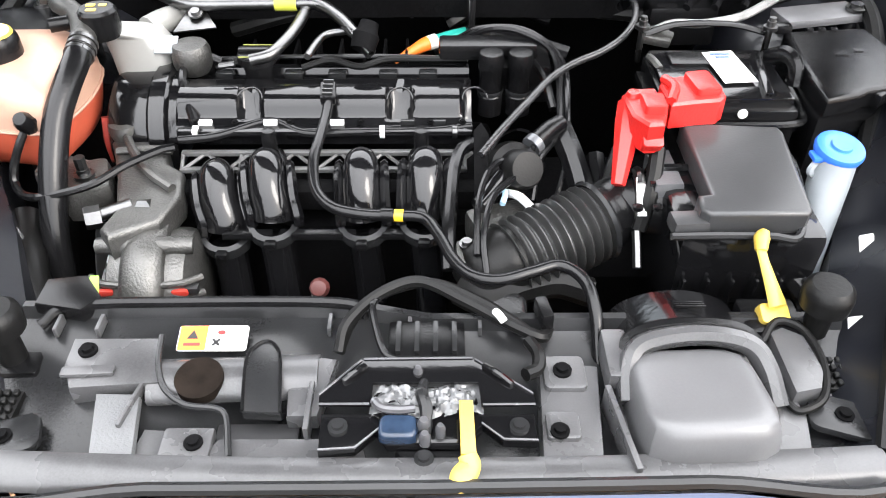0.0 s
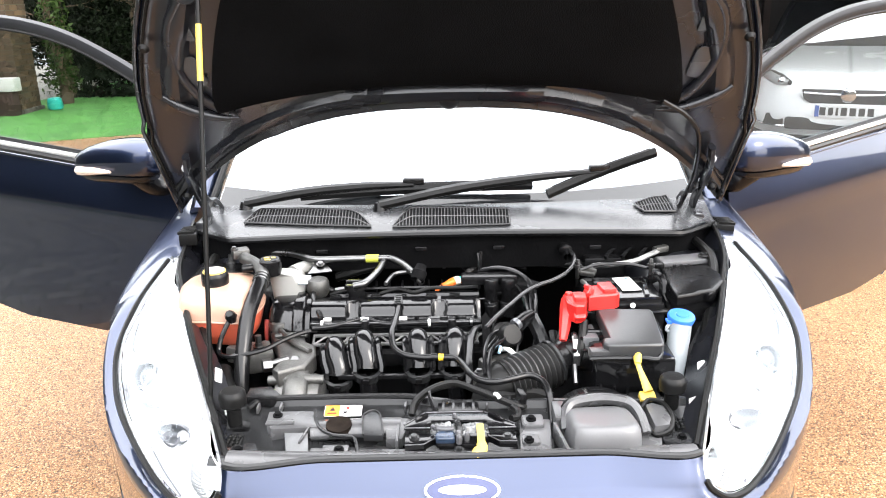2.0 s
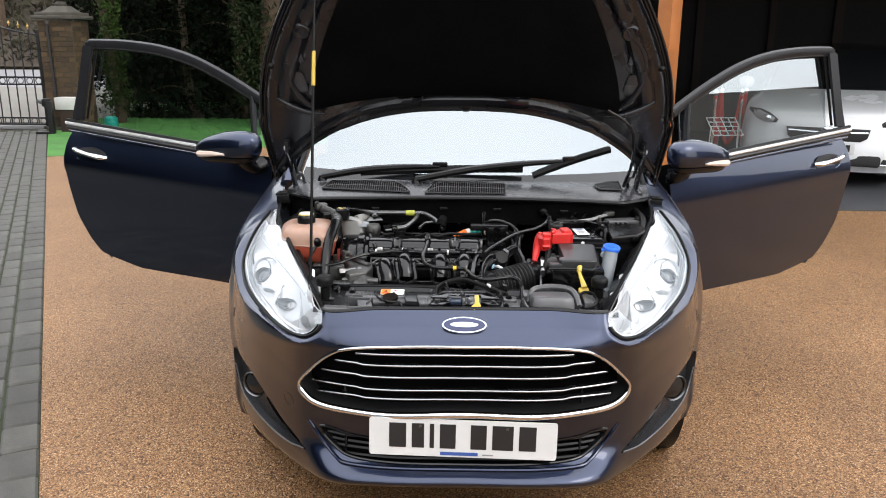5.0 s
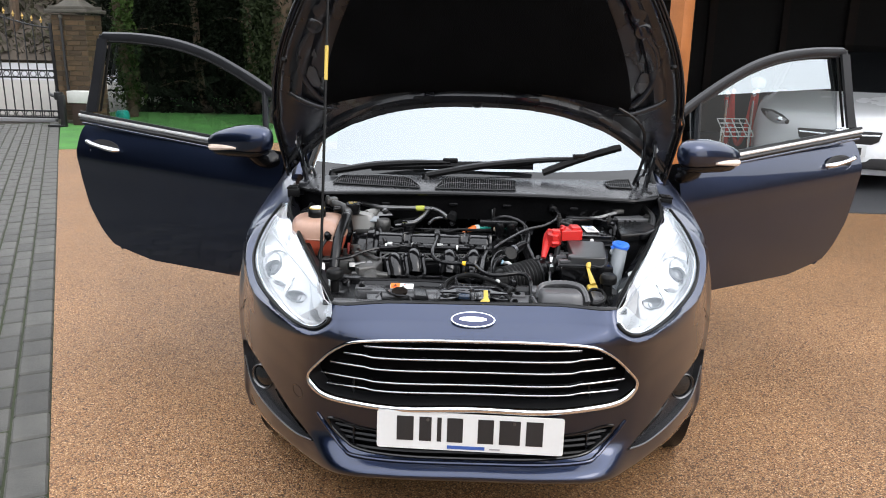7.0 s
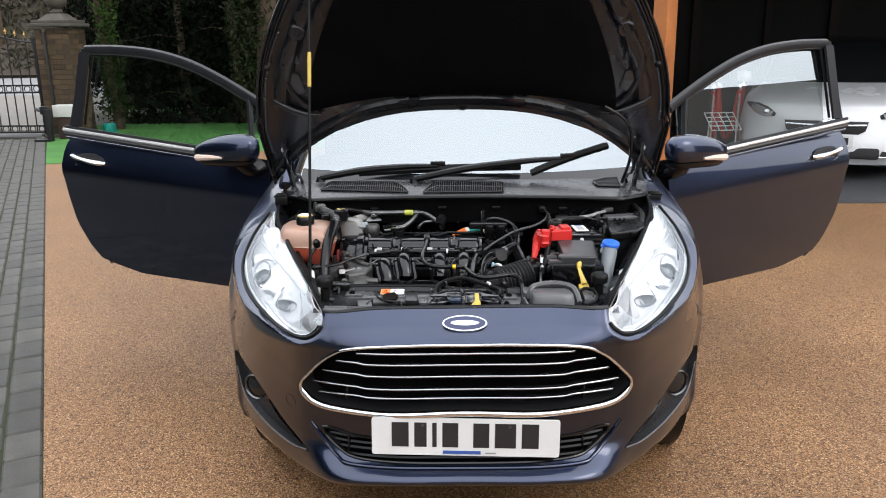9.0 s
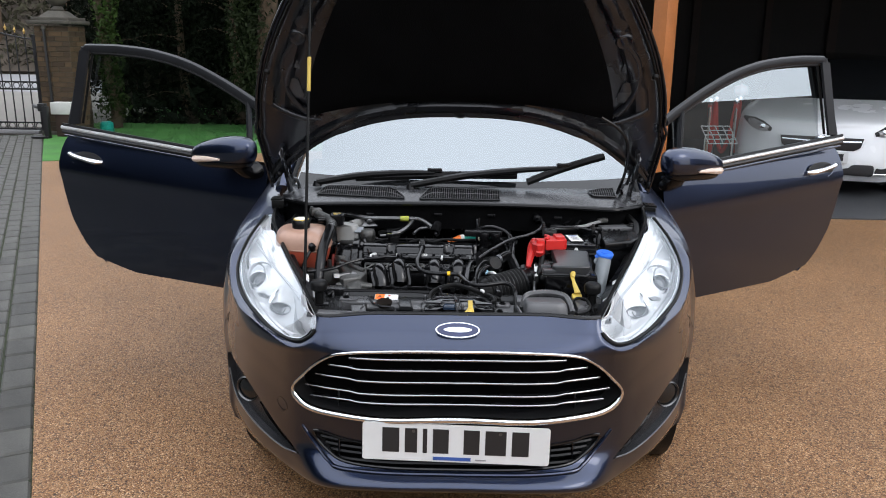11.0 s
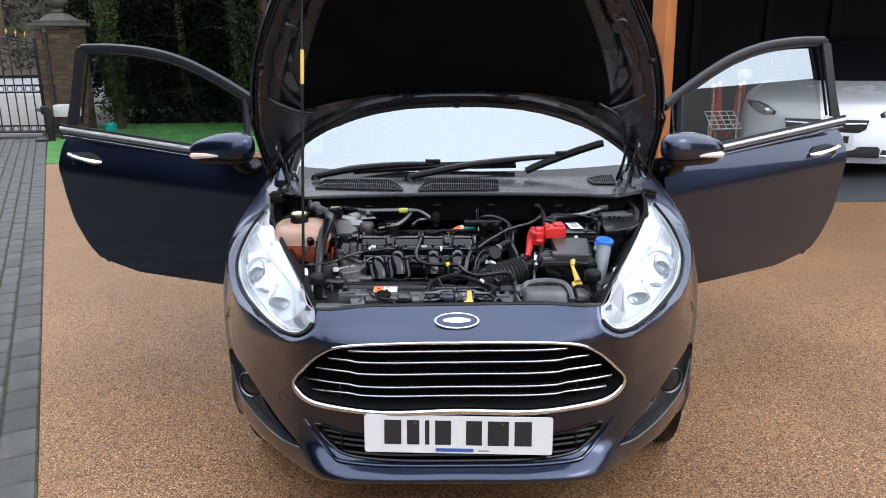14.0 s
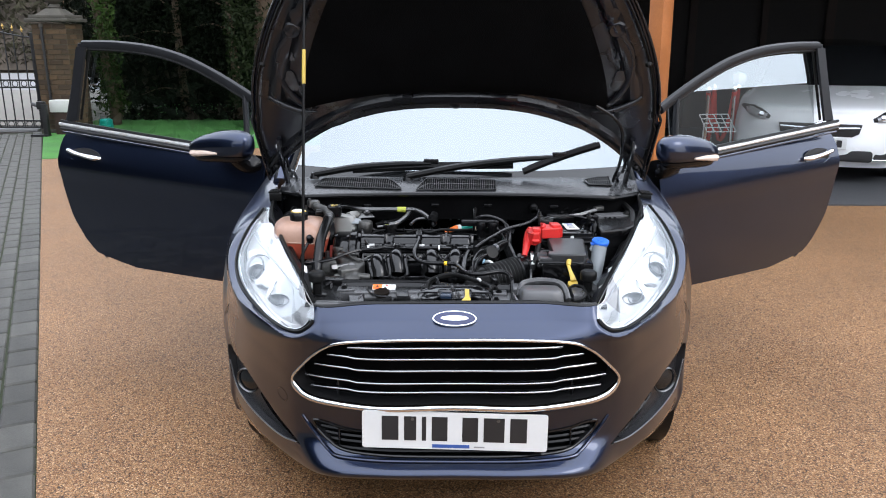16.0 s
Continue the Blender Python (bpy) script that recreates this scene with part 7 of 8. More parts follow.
part("neck_bracket", box(.405, .300, .715, .05, .03, .02, .005, (0, 0, -15)), BLACK, car)
cable("washer_pipe", [(.385, .30, .735), (.40, .285, .735), (.415, .262, .72), (.42, .24, .70)], .015, BLACK)
# yellow dipper at the air box foot
dipy = part("yellow_catch", slab(rounded(.030, .022, .005), Matrix.Translation((.345, .208, .765)) @ pose(0, 0, 0, 25, 0, 4), .016, .004), YELLOW, car, "yellow plastic catch")
part("catch_arm", tube([(.347, .212, .770), (.342, .228, .784), (.337, .246, .798), (.335, .258, .806)], [.010, .0075, .0055, .0055], 10, flat=.6), YELLOW, dipy)
part("catch_head", tube([(.335, .256, .805), (.337, .266, .813), (.341, .272, .817)], [.0065, .0085, .005], 10), YELLOW, dipy)
part("catch_seat", box(.345, .215, .740, .06, .05, .03, .006), BLACK, car)
# right strut top, studs and wing details
for x, y in ((.470, .778), (.548, .785)):
    part("turret_stud", tube([(x, y, .85), (x, y, .88), (x, y, .898)], .006, 8, 2), STEEL, car)
    part("turret_nut", bolt(x, y, .866, .0125, .014), STEEL, car)
part("turret_plate", box(.54, .70, .858, .12, .05, .012, .004, (0, 0, 12)), mat("grey_painted_steel", (.12, .12, .125), .4, .3, .2, 8), car)
part("plate_bolt", bolt(.590, .700, .866, .014, .009), STEEL, car)
part("turret_stud", tube([(-.545, .72, .83), (-.545, .72, .87), (-.545, .72, .885)], .006, 8, 2), STEEL, car)
part("turret_nut", bolt(-.545, .72, .862, .012, .014), STEEL, car)
cable("wing_loom", [(.60, .80, .875), (.608, .70, .865), (.585, .60, .845), (.555, .52, .82), (.52, .44, .79), (.49, .36, .76)], .011, RUBBER, "taped black loom along the wing")
cable("wing_loom", [(-.60, .78, .86), (-.607, .66, .83), (-.575, .54, .80), (-.535, .44, .775), (-.50, .36, .75), (-.455, .28, .73)], .011, RUBBER)
part("wheel_housing", lathe([(0, .02), (.05, .018), (.08, 0), (.085, -.03)], pose(.535, .47, .752, 0, -65, 20), 24), SLAM, car)
part("horn", lathe([(0, .015), (.035, .012), (.045, 0), (.045, -.02)], pose(-.505, .345, .735, 0, 60, -20), 24), STEEL, car)
for sd in (-1, 1):
    bm = box(sd * .682, .845, .895, .045, .07, .03, .004, (0, 0, -12 * sd))
    for k in range(5):
        box(sd * .682, .82 + .012 * k, .912, .040, .005, .008, .001, (0, 0, -12 * sd), bm=bm, seg=1)
    part("wing_end_foam", bm, RUBBER, car, "ribbed black wing end seal")
cable("heater_hose", [(.02, .80, .80), (.07, .82, .82), (.12, .80, .83), (.18, .78, .82)], .014, HOSE)
cable("heater_hose", [(.0, .76, .78), (.06, .77, .80), (.14, .74, .80), (.2, .72, .79)], .012, HOSE)
cable("rear_loom", [(-.30, .78, .80), (-.2, .775, .83), (-.1, .79, .84), (0, .80, .84), (.2, .79, .83), (.33, .76, .83)], .012, RUBBER)
for x in (.36, .40, .44):
    cable("rear_pipe", [(x, .72, .86), (x + .02, .75, .87), (x + .05, .78, .87), (x + .10, .80, .87)], .006, HOSE)
part("bulkhead_box", box(.36, .76, .83, .10, .08, .06, .01), BLACK, car)
part("bulkhead_box", box(.12, .70, .77, .10, .08, .06, .01), BLACK, car)
for k in range(8):
    part("rear_fin", box(-.26 + .032 * k, .715, .79, .004, .05, .03, .001), DARK, car)


# ---- right: open-fronted garage with timber posts ----
structure("garage_floor", flat([(1.4, 4.95), (12, 4.95), (12, 12), (1.4, 12)], 0.012, 0.08), CONCRETE, "dark concrete garage floor", category="floor")
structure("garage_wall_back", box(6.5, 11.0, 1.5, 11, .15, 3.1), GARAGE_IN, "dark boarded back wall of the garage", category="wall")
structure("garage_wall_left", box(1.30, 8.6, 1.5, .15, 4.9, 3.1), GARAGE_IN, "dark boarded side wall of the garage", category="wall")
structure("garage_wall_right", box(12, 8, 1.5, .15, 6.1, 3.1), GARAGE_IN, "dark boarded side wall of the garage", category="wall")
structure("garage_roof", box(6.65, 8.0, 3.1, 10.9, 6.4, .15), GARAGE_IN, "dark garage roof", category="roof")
structure("house_wall", box(10.8, 1.1, 1.3, .2, 9, 2.6, 0, (0, 0, -53)), WALL, "plain dim wall beside the drive", category="wall")
# Out of view, added to close the place and its mirror images.
structure("wall_behind", box(0, -10.5, 1.3, 18.5, .2, 2.6), WALL, "unseen plain wall added to close the drive", category="wall")


def timber_post(x, y, h, w, turn):
    p = thing("timber_post", "orange stained square timber garage post", "post", (x, y, 0), "garage posts")
    part("post_shaft", box(x, y, h / 2, w, w, h, .006, (0, 0, turn)), TIMBER, p)
    part("post_shoe", box(x, y, .06, w + .02, w + .02, .12, .004, (0, 0, turn)), IRON, p, "black steel post shoe")
    return p


timber_post(1.70, 5.2, 3.03, .145, 40)
# faint upright studs on the dark back wall
for k, (x, w) in enumerate(((2.6, .10), (3.5, .12), (4.6, .10), (5.6, .14), (6.6, .1), (7.6, .12))):
    structure("garage_wall_stud", box(x, 10.88, 1.5, w, .08, 3.0, .004), mat("brown_stud", (.020, .013, .010), .8, 0, .4, 5, .5, 40), "dark brown upright wall stud", category="wall")


def white_car(x0, y0, turn):
    """A parked white hatchback seen from its front."""
    c = thing("parked_car", "white hatchback parked nose-out inside the dark garage", "car", (x0, y0 + 2, 0))
    R = pose(x0, y0, 0, 0, 0, turn)
    # half sections: x across, with y and z along each guide
    gd = [[(0, .06, .18), (.35, .08, .18), (.62, .18, .18), (.80, .42, .2), (.84, .9, .22), (.85, 3.6, .24)],
          [(0, -.02, .32), (.35, .0, .32), (.64, .10, .33), (.82, .36, .36), (.86, .9, .38), (.87, 3.6, .42)],
          [(0, .0, .52), (.35, .02, .52), (.64, .13, .53), (.82, .40, .56), (.86, .95, .60), (.87, 3.6, .70)],
          [(0, .05, .68), (.33, .07, .69), (.62, .18, .71), (.79, .48, .76), (.83, 1.0, .82), (.84, 3.6, .92)],
          [(0, .16, .77), (.30, .18, .78), (.55, .30, .79), (.70, .60, .84), (.74, 1.05, .90), (.76, 3.5, .98)],
          [(0, .95, .93), (.28, .96, .93), (.50, 1.0, .93), (.66, 1.06, .925), (.70, 1.12, .925), (.72, 3.4, 1.0)]]
    rows = []
    for sgn in (-1, 1):
        for t in np.linspace(0, 1, 40):
            cs = [smooth_path(g, 10)[int(round(t * (10 * (len(g) - 1))))] for g in gd]
            rows.append([R @ Vector((sgn * p[0], p[1], p[2])) for p in smooth_path(cs, 6)])
        if sgn < 0:
            rows = rows[::-1]
    part("car_body", sheet(rows), CAR_WHITE, c, "glossy white bodywork")
    part("windscreen", sheet([[R @ Vector((f * (.66 - .1 * g), 1.0 + .06 * abs(f) + .75 * g, .93 + .40 * g + .02 * math.sin(g * 3))) for g in np.linspace(0, 1, 8)] for f in np.linspace(-1, 1, 17)], .006), DARK_GLASS, c, "dark windscreen")
    # Roof and pillars share the near-black material of the windows.
    part("roof", sheet([[R @ Vector((f * .57, 1.74 + 1.6 * g, 1.33 + .08 * math.sin(g * 2.6) - .04 * f * f)) for g in np.linspace(0, 1, 8)] for f in np.linspace(-1, 1, 11)], .02), DARK_GLASS, c, "roof in the same near-black as the glass")
    for s in (-1, 1):
        part("roof_pillar", tube([R @ Vector((s * .71, 1.02, .93)), R @ Vector((s * .65, 1.4, 1.15)), R @ Vector((s * .58, 1.76, 1.33))], .03, 8), DARK_GLASS, c)
        part("side_glass", sheet([[R @ Vector((s * (.73 - .14 * g), 1.15 + .6 * g + 2.0 * h, .95 + .36 * g)) for g in np.linspace(0, 1, 4)] for h in np.linspace(0, 1, 6)], .006), DARK_GLASS, c)
        hl = part("headlight", tube([R @ Vector((s * .50, .09, .650)), R @ Vector((s * .58, .135, .672)), R @ Vector((s * .66, .215, .700)), R @ Vector((s * .74, .345, .735))], [.028, .050, .050, .022], 12, flat=1.0), LAMP_GREY, c, "clear headlight in a dark surround")
        part("lamp_surround", tube([R @ Vector((s * .47, .085, .645)), R @ Vector((s * .57, .145, .672)), R @ Vector((s * .66, .235, .702)), R @ Vector((s * .77, .375, .742))], [.020, .056, .056, .016], 12), INK, c)
        part("lamp_bulb", lathe([(0, .03), (.025, .025), (.035, 0)], R @ pose(s * .56, .085, .675, 80, 0, 0), 16), CHROME, hl)
        part("fog_pocket", slab([(-.10, -.07), (.09, -.05), (.11, .06), (-.08, .04)], R @ pose(s * .60, .075, .33, 86, 0, 24 * s), .05, .01), INK, c)
        part("fog_trim", tube([R @ Vector((s * .42, .0, .275)), R @ Vector((s * .60, .07, .265)), R @ Vector((s * .76, .25, .28))], .010, 8), CHROME, c)
        wh = part("wheel", lathe([(.2, .09), (.29, .09), (.30, .05), (.30, -.09), (.2, -.09)], R @ pose(s * .76, .82, .30, 0, 90, 0), 28), RUBBER, c)
        part("rear_wheel", lathe([(.0, .09), (.29, .09), (.30, .05), (.30, -.09), (.0, -.09)], R @ pose(s * .76, 3.3, .30, 0, 90, 0), 24), RUBBER, c)
        part("door_mirror", lathe([(0, .09), (.05, .07), (.075, 0), (.05, -.07), (0, -.09)], R @ pose(s * .92, 1.25, .97, 0, 90, 0), 16), CAR_WHITE, c)
    part("upper_grille", slab([(-.36, -.04), (-.30, -.075), (.30, -.075), (.36, -.04), (.38, .05), (-.38, .05)], R @ pose(0, -.005, .56, 86, 0, 0), .05, .01), INK, c, "black upper grille")
    part("grille_bar", tube([R @ Vector((-.36, .0, .575)), R @ Vector((0, -.025, .565)), R @ Vector((.36, .0, .575))], .014, 8), CHROME, c, "chrome grille bar")
    part("badge", lathe([(.0, .012), (.05, .012), (.062, .008), (.066, 0), (.06, -.01)], R @ pose(0, -.03, .565, 90, 0, 0), 28), CHROME, c, "round chrome badge")
    part("lower_grille", slab(rounded(1.0, .11, .03), R @ pose(0, -.01, .30, 90, 0, 0), .05, .01), INK, c)
    pl = part("number_plate", slab(rounded(.52, .111, .008), R @ pose(0, -.035, .42, 88, 0, 0), .006, .001), PLATE_W, c)
    bars([.05, .04, .02, .05, .05, .05, .05], .07, R @ pose(0, -.0365, .42, 88, 0, 0), INK, pl, "character_bar")
    bars([.035], .10, R @ pose(-.24, -.0365, .42, 88, 0, 0), INK_BLUE, pl, "blue_band")
    return c


white_car(3.53, 6.02, -24)


def stanchion(x, y):
    p = thing("barrier_post", "chrome rope-barrier post in the garage", "barrier post", (x, y, .012), "rope barrier posts")
    part("pole", tube([(x, y, .03), (x, y, .5), (x, y, .9)], .018, 12, 2), CHROME, p)
    part("pole_top", lathe([(0, .05), (.02, .045), (.032, .02), (.032, 0), (.02, -.012)], Matrix.Translation((x, y, .88)), 18), CHROME, p)
    part("pole_base", lathe([(0, .03), (.12, .02), (.16, .006), (.16, 0), (0, 0)], Matrix.Translation((x, y, .012)), 24), CHROME, p)
    return p


SP = [(2.62, 6.75), (2.80, 7.15), (2.93, 6.85), (3.10, 7.25)]
for x, y in SP:
    stanchion(x, y)
for (a, b), (c, d) in zip(SP[:-1], SP[1:]):
    tagged(link("barrier_rope", tube([(a, b, .86), (a + (c - a) * .2, b + (d - b) * .2, .5), ((a + c) / 2, (b + d) / 2, .32), (a + (c - a) * .8, b + (d - b) * .8, .5), (c, d, .86)], .024, 10), mat("red_velvet", (.5, .03, .02), .8, 0, .2, 30, .5, 200)), "red velvet rope hanging between chrome posts", "rope", "barrier ropes")


def wire_rack(x, y, z, turn):
    r = thing("wire_rack", "white wire display rack in the garage", "rack", (x, y, .012))
    R = pose(x, y, z, 35, 0, turn)
    for k in range(5):
        part("rack_wire", tube([R @ Vector((-.16 + .08 * k, -.14, 0)), R @ Vector((-.16 + .08 * k, .14, 0))], .006, 6, 2, raw=True), WHITE, r)
        part("rack_wire", tube([R @ Vector((-.16, -.14 + .07 * k, 0)), R @ Vector((.16, -.14 + .07 * k, 0))], .006, 6, 2, raw=True), WHITE, r)
    for sx in (-.15, .15):
        part("rack_leg", tube([R @ Vector((sx, 0, 0)), (x + sx, y, .3), (x + sx, y, .012)], .008, 6, 2), WHITE, r)
    part("rack_shelf", box(x, y, .15, .34, .24, .015, .003), WHITE, r)
    return r


wire_rack(2.70, 6.6, .55, 8)

# ---- left: gate pillar, gate and box ----
GY = 10.4
PX = -6.30
pillar = thing("gate_pillar", "weathered brick gate pillar with stone cap and ball", "pillar", (PX, GY, 0))
part("pillar_core", box(PX, GY, .82, .52, .52, 1.64), MORTAR, pillar)
part("pillar_plinth", box(PX, GY, .03, .60, .60, .06, .01), STONE, pillar)
part("stone_cap", box(PX, GY, 1.69, .66, .66, .05, .012), STONE, pillar, "weathered stone cap")
part("stone_cap", box(PX, GY, 1.74, .57, .57, .05, .012), STONE, pillar)
part("cap_pyramid", box(PX, GY, 1.81, .43, .43, .10, .01, taper=(.5, .5)), STONE, pillar)
part("stone_ball", lathe([(.07, 1.84), (.09, 1.88), (.07, 1.92)] + [(.16 * math.sin(a), 2.08 - .16 * math.cos(a)) for a in np.linspace(.35, math.pi, 12)], Matrix.Translation((PX, GY, 0)), 24), STONE, pillar, "stone ball finial")
part("lamp_pipe", tube([(PX - .10, GY - .29, 1.60), (PX - .09, GY - .30, 1.0), (PX - .08, GY - .30, .45)], .022, 8), IRON, pillar)
part("pipe_head", lathe([(0, .03), (.03, .02), (.035, -.02)], Matrix.Translation((PX - .10, GY - .29, 1.61)), 12), STONE, pillar)
tagged(link("control_box", box(PX + .16, GY - .42, .43, .34, .2, .18, .012), mat("pale_grey_box", (.5, .5, .48), .5, 0, .1, 9)), "pale grey gate control box by the pillar", "control box")
tagged(link("box_stand", box(PX + .16, GY - .42, .17, .24, .16, .34, .01), mat("dark_brick_stand", (.03, .016, .011), .9, 0, .3, 12, .6, 60)), "dark red brick stand under the control box", "stand")
OX, OY = PX + .02, GY - .72
mach = thing("gate_opener", "black gate opener arm on a short post", "gate opener", (OX, OY, 0))
part("opener_post", box(OX, OY, .24, .075, .075, .48, .01), IRON, mach)
part("opener_arm", tube([(OX, OY, .44), (OX - .2, OY + .15, .45), (OX - .40, OY + .42, .45)], .028, 8), IRON, mach)
part("opener_head", box(OX - .05, OY + .02, .46, .11, .10, .12, .02), IRON, mach)
part("opener_foot", box(OX - .10, OY, .02, .26, .12, .03, .008), IRON, mach)

gate = thing("iron_gate", "closed black wrought-iron gate with gilded finials", "gate", (-8.2, GY, 0))
GX0, GX1 = -9.7, -6.72
gt = lambda x: 1.50 + .20 * min(1, (GX1 - x) / .9) ** 1.5
for z in (.06, .16, .68, .79):
    part("gate_rail", box((GX0 + GX1) / 2, GY, z, GX1 - GX0, .03, .025, .004), IRON, gate)
part("gate_top_rail", tube([(x, GY, gt(x) - .06) for x in np.linspace(GX0, GX1, 24)], .014, 6, raw=True), IRON, gate)
part("gate_stile", box(GX1, GY, .76, .05, .05, 1.50, .006), IRON, gate)
x = GX1 - .145
while x > GX0:
    part("gate_bar", tube([(x, GY, .05), (x, GY, .8), (x, GY, gt(x))], .010, 8, 2), IRON, gate)
    f = part("bar_finial", lathe([(0, .10), (.006, .07), (.022, .04), (.008, .012), (.012, 0), (0, -.004)], Matrix.Translation((x, GY, gt(x))), 8), mat("worn_gilt", (.5, .33, .10), .45, .6, .2, 30), gate, "worn gilt finial")
    for z in (.11, .735):
        part("gate_ring", tube([(x + .0725 + .046 * math.cos(a), GY, z + .046 * math.sin(a)) for a in np.linspace(0, 2 * math.pi, 16, endpoint=False)], .007, 6, closed=True, raw=True), IRON, gate)
    x -= .145
tagged(link("gate_stop", box(-7.6, GY - .06, .02, 1.7, .10, .05, .01), ROAD), "pale concrete gate stop strip", "kerb", kind="structure")


# ---- trees, hedge and bank ----
def leaves(n, place, size, seed, droop=0.3):
    """Many small folded leaf sprays scattered by place(rng)."""
    rng = np.random.default_rng(seed)
    V, Fc = [], []
    for k in range(n):
        c = np.array(place(rng))
        d = rng.normal(size=3)
        d[2] -= droop
        d /= np.linalg.norm(d)
        e = np.cross(d, rng.normal(size=3))
        e /= np.linalg.norm(e)
        g = np.cross(d, e)
        s = size * rng.uniform(.5, 1.4)
        i = len(V)
        V += [c - d * s, c + e * s * .38 + g * s * .12, c + d * s, c - e * s * .38 + g * s * .12]
        Fc += [(i, i + 1, i + 2), (i, i + 2, i + 3)]
    bm = bmesh.new()
    me = bpy.data.meshes.new("l")
    me.from_pydata([tuple(v) for v in V], [], Fc)
    bm.from_mesh(me)
    bpy.data.meshes.remove(me)
    return bm


def conifer(x, y, h, r, low, n, seed, leaf=LEAF):
    t = thing("conifer", "dark conifer with bare lower trunk behind the lawn", "tree", (x, y, 0), "trees behind the lawn")
    rng = random.Random(seed)
    lx = rng.uniform(-.15, .15)
    part("trunk", tube([(x, y, -.02), (x + .03, y, .25), (x + lx * .4, y + .02, 1.2), (x + lx, y, 2.6), (x + lx * 1.3, y, h)], [.13, .085, .07, .055, .02], 10), BARK, t, "brown bare trunk")
    bm = bmesh.new()
    for k in range(16):
        z = .5 + (h - .8) * k / 16
        a = rng.uniform(0, 6.28)
        l = r * rng.uniform(.5, .95)
        q = Vector((x + lx * min(1, z / 2.6), y, z))
        e = q + Vector((math.cos(a) * l, math.sin(a) * l, rng.uniform(-.1, .4)))
        tube([q, q.lerp(e, .5) + Vector((0, 0, .08)), e], [.02, .012, .004], 5, 3, bm=bm)
    part("branches", bm, BARK, t)

    def place(g):
        z = low + (h - low) * g.random() ** 1.1
        rr = r * (1 - .55 * (z - low) / (h - low)) * math.sqrt(g.random()) * (1 + .25 * math.sin(z * 7 + seed))
        a = g.random() * 6.283
        return (x + rr * math.cos(a), y + rr * math.sin(a), z + .1 * math.sin(5 * a))
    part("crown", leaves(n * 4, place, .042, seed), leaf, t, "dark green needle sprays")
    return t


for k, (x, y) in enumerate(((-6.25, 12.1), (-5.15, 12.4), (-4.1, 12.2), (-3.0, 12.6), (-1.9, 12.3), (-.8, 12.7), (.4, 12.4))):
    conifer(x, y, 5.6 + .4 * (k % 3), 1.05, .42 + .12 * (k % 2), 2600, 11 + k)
# This crown's brighter leaf tone stands for foliage caught by light.
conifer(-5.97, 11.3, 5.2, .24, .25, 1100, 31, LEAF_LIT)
# an older tree with a thick brown trunk nearer the drive
big = thing("conifer", "old conifer with a thick brown trunk beside the lawn", "tree", (-3.25, 10.9, 0), "trees behind the lawn")
part("trunk", tube([(-3.25, 10.9, -.02), (-3.27, 10.9, .5), (-3.23, 10.88, 1.4), (-3.15, 10.9, 2.4), (-3.08, 10.9, 4.2)], [.24, .17, .15, .145, .10], 14), BARK, big, "thick brown trunk")
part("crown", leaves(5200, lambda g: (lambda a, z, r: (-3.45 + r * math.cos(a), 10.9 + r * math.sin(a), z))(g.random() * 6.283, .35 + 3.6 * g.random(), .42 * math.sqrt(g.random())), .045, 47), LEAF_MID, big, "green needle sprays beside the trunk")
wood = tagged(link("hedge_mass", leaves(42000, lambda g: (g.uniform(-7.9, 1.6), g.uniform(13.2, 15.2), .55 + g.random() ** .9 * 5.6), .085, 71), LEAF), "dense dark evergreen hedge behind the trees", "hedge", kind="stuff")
tagged(link("side_hedge", leaves(9000, lambda g: (-11.2 + 1.3 * g.random(), g.uniform(-11, 6.5), .1 + 6.4 * g.random()), .24, 74), LEAF), "tall dark evergreen hedge along the paving", "hedge", kind="stuff")
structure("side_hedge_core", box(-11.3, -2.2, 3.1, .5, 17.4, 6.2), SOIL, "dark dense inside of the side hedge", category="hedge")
# Near-black block put where the hedge is only shade inside.
structure("hedge_core", box(-3.1, 15.6, 3.56, 9.6, .5, 7.1), HEDGE_IN, "near-black block standing for the shaded inside of the hedge", category="hedge")
tagged(link("low_ivy", leaves(5000, lambda g: (g.uniform(-6.2, 1.3), g.uniform(11.9, 12.5) + .2 * g.random(), g.random() ** 2 * .5), .07, 72), LEAF), "low dark ivy at the foot of the trees", "ivy", kind="stuff")
tagged(link("bank_undergrowth", leaves(30000, lambda g: (lambda a, b: (a, 31 + 6 * b, -.1 + 7.5 * b + .6 * g.random()))(g.uniform(-45, 6), g.random()), .17, 73), LEAF_BROWN), "brown winter undergrowth on the bank beyond the road", "undergrowth", kind="stuff")
bank_rows = [[(xx, 31 + 6.5 * t, -.05 + 7.4 * t) for t in np.linspace(0, 1, 6)] for xx in np.linspace(-60, 30, 12)]
structure("bank", sheet(bank_rows, .2), SOIL, "soil bank beyond the road", category="bank")
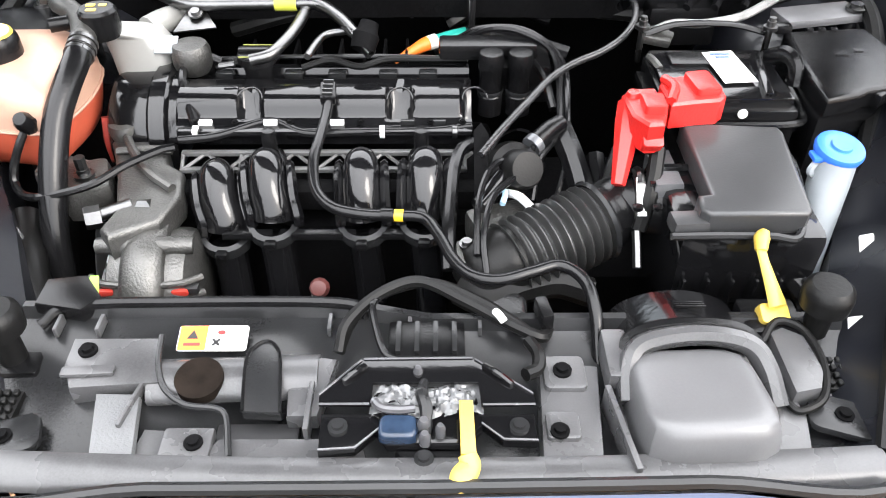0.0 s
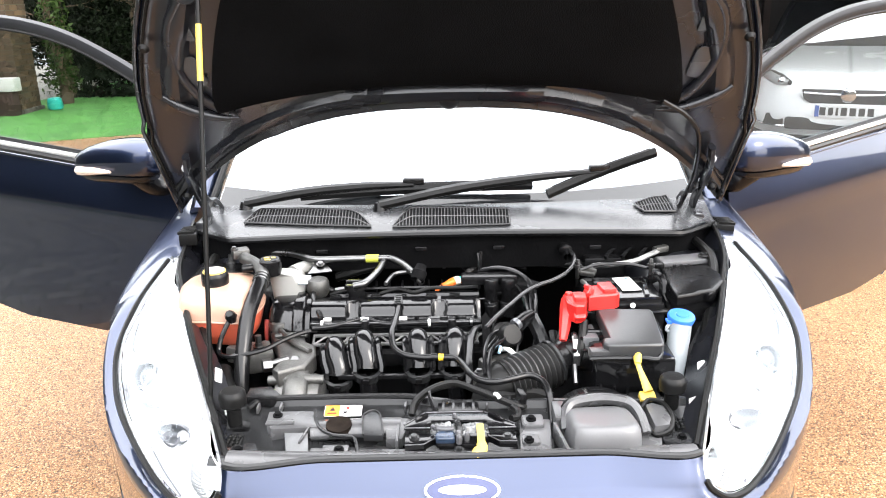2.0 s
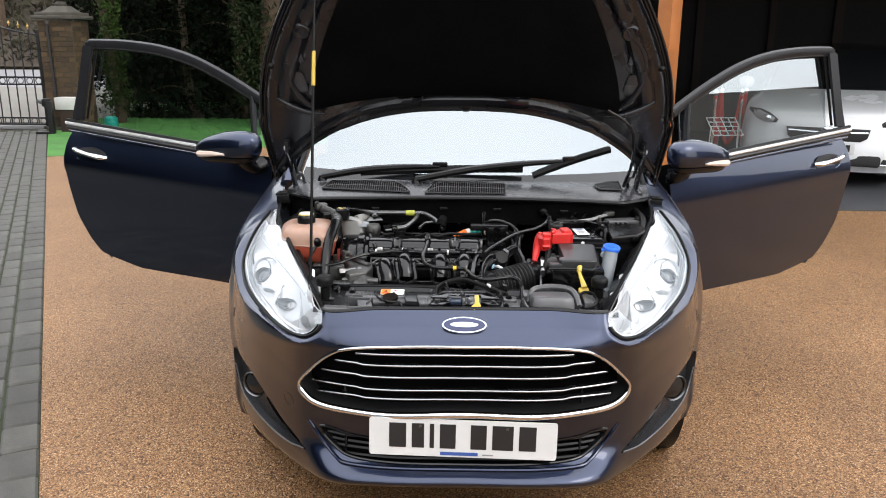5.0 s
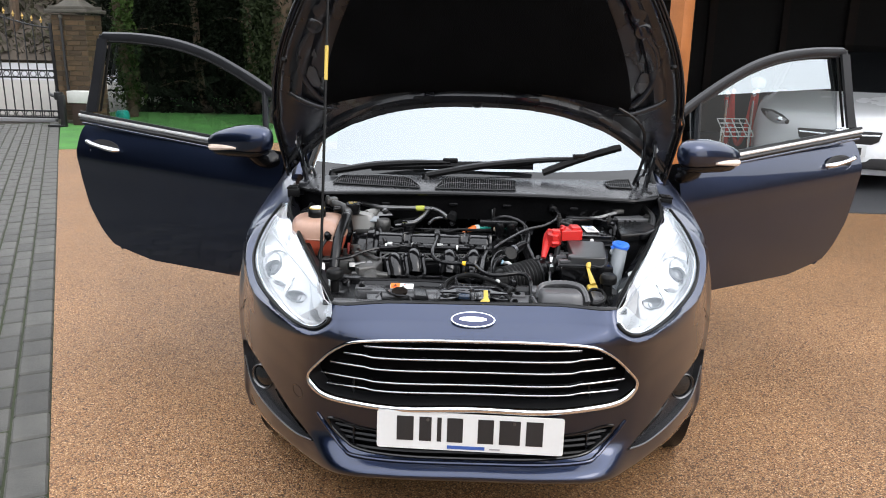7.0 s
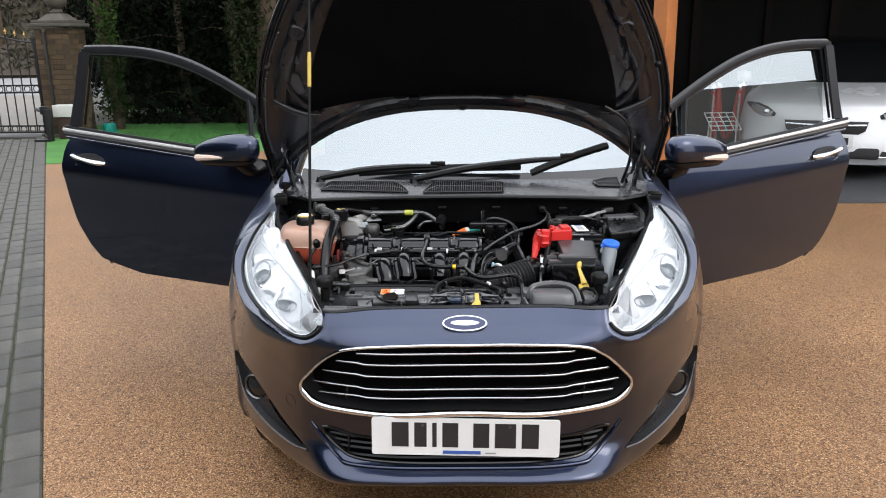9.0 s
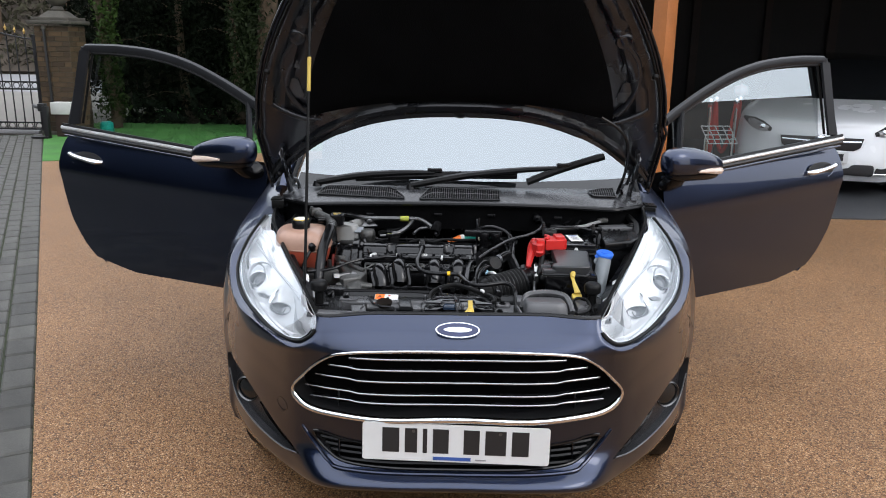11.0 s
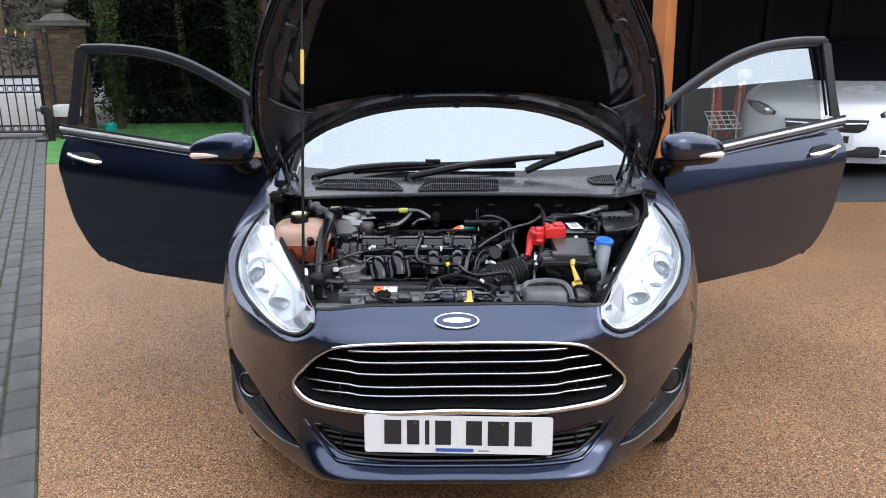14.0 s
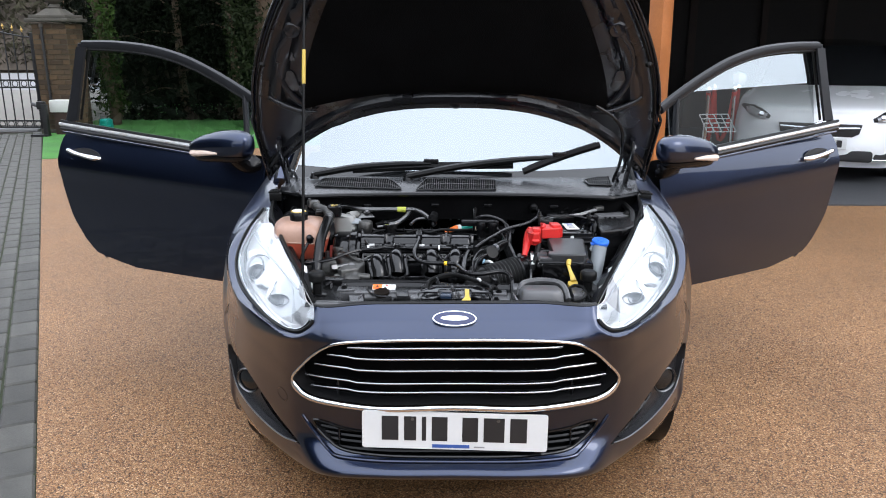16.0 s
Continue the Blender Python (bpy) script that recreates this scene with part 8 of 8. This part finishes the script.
for k, (x, y) in enumerate(((-20, 32), (-17.5, 33), (-15, 32), (-13, 34), (-24, 33), (-11, 32.5))):
    t = thing("bare_tree", "bare winter tree on the bank beyond the road", "tree", (x, y, 1.2), "bare trees")
    rng = random.Random(90 + k)
    part("trunk", tube([(x, y, .8), (x + .1, y, 3), (x - .1, y, 6), (x + .2, y, 9)], [.22, .17, .12, .04], 8), BARK, t)
    bm = bmesh.new()
    for j in range(26):
        z = 2.5 + 6 * rng.random()
        a, l = rng.uniform(0, 6.28), rng.uniform(.6, 2.2)
        e = Vector((x + math.cos(a) * l, y + math.sin(a) * l, z + l * .7))
        tube([(x, y, z), Vector((x, y, z)).lerp(e, .5) + Vector((0, 0, -.1)), e], [.05, .03, .006], 5, 3, bm=bm)
    part("branches", bm, BARK, t)
tagged(link("green_watering_can", lathe([(0, .02), (.10, .02), (.11, .05), (.10, .16), (.08, .18), (0, .18)], Matrix.Translation((-5.75, 10.5, 0)), 18), TEAL), "small green plastic tub on the turf", "tub")

# ---- small pieces last: pillar bricks and block paving ----
def brick_mesh(name, sx, sy, sz, bev):
    bm = box(0, 0, 0, sx, sy, sz, bev, seg=1)
    me = bpy.data.meshes.new(name)
    bm.to_mesh(me)
    bm.free()
    return me


def piece(name, me, m, parent):
    ob = new(name, me)
    ob.parent = parent
    ob.matrix_parent_inverse = WORLD[parent.name].inverted()
    ob.matrix_basis = m
    return ob


def random_tint(m, amount, hue=None):
    """Lets each piece differ a little in tone."""
    n, l = m.node_tree.nodes, m.node_tree.links
    p = n["Principled BSDF"]
    src = p.inputs["Base Color"].links[0].from_socket
    info = n.new("ShaderNodeObjectInfo")
    mr = n.new("ShaderNodeMapRange")
    mr.inputs[3].default_value, mr.inputs[4].default_value = 1 - amount, 1 + amount
    l.new(info.outputs["Random"], mr.inputs[0])
    mul = n.new("ShaderNodeMix")
    mul.data_type, mul.blend_type = "RGBA", "MULTIPLY"
    mul.inputs[0].default_value = 1
    l.new(src, mul.inputs[6])
    l.new(mr.outputs[0], mul.inputs[7])
    l.new(mul.outputs[2], p.inputs["Base Color"])


random_tint(BRICK, .45)
random_tint(PAVER, .28)
full = brick_mesh("brick", .202, .012, .065, .003)
half = brick_mesh("brick", .096, .012, .065, .003)
for me in (full, half):
    me.materials.append(BRICK)
for row in range(21):
    z = .095 + .075 * row
    cols = [(-.165, full), (.060, full), (.222, half)] if row % 2 else [(-.222, half), (-.060, full), (.165, full)]
    for cx, me in cols:
        piece("brick", me, pose(PX + cx * .945, GY - .262, z, 0, 0, 0), pillar)
        piece("brick", me, pose(PX + .262, GY + cx * .945, z, 0, 0, 90), pillar)

base = structure("block_paving", flat([tuple((EA).xy), tuple((EA + EN * 6).xy), tuple((EB + ED * 3.2 + EN * 6).xy), tuple((EB + ED * 3.2).xy)], -.008, .06), JOINT, "grey block paving with mossy joints", category="paving")
long_b = brick_mesh("paver", .200, .130, .05, .008)
fld_b = brick_mesh("paver", .199, .095, .05, .007)
for me in (long_b, fld_b):
    me.materials.append(PAVER)
ang = math.degrees(math.atan2(ED.y, ED.x))
rng = random.Random(5)
rest_v, rest_f = [], []
total = (EB - E0).length + 3.1
count = 0
for col in range(34):
    n0, w = (.07, .14) if col == 0 else (.14 + .104 * (col - .5), .104)
    s = -5.9 + (.105 if col % 2 else 0)
    while s < total:
        q = E0 + ED * s + EN * n0
        m = pose(q.x, q.y, -.026 + rng.uniform(-.0025, .0025) + (.004 if col == 0 else 0), rng.uniform(-.6, .6), rng.uniform(-.6, .6), ang + rng.uniform(-.8, .8))
        if 1.7 < s < 6.6 and n0 < 1.15 and count < 300:
            piece("paver", long_b if col == 0 else fld_b, m, base)
            count += 1
        elif q.x > -9.5:
            me = long_b if col == 0 else fld_b
            k = len(rest_v)
            rest_v += [tuple(m @ v.co) for v in me.vertices]
            rest_f += [tuple(a + k for a in f.vertices) for f in me.polygons]
        s += .21
rest_me = bpy.data.meshes.new("rest")
rest_me.from_pydata(rest_v, [], rest_f)
rest = bmesh.new()
rest.from_mesh(rest_me)
far = part("far_pavers", rest, PAVER, base, "", False)
far["kind"] = "stuff"
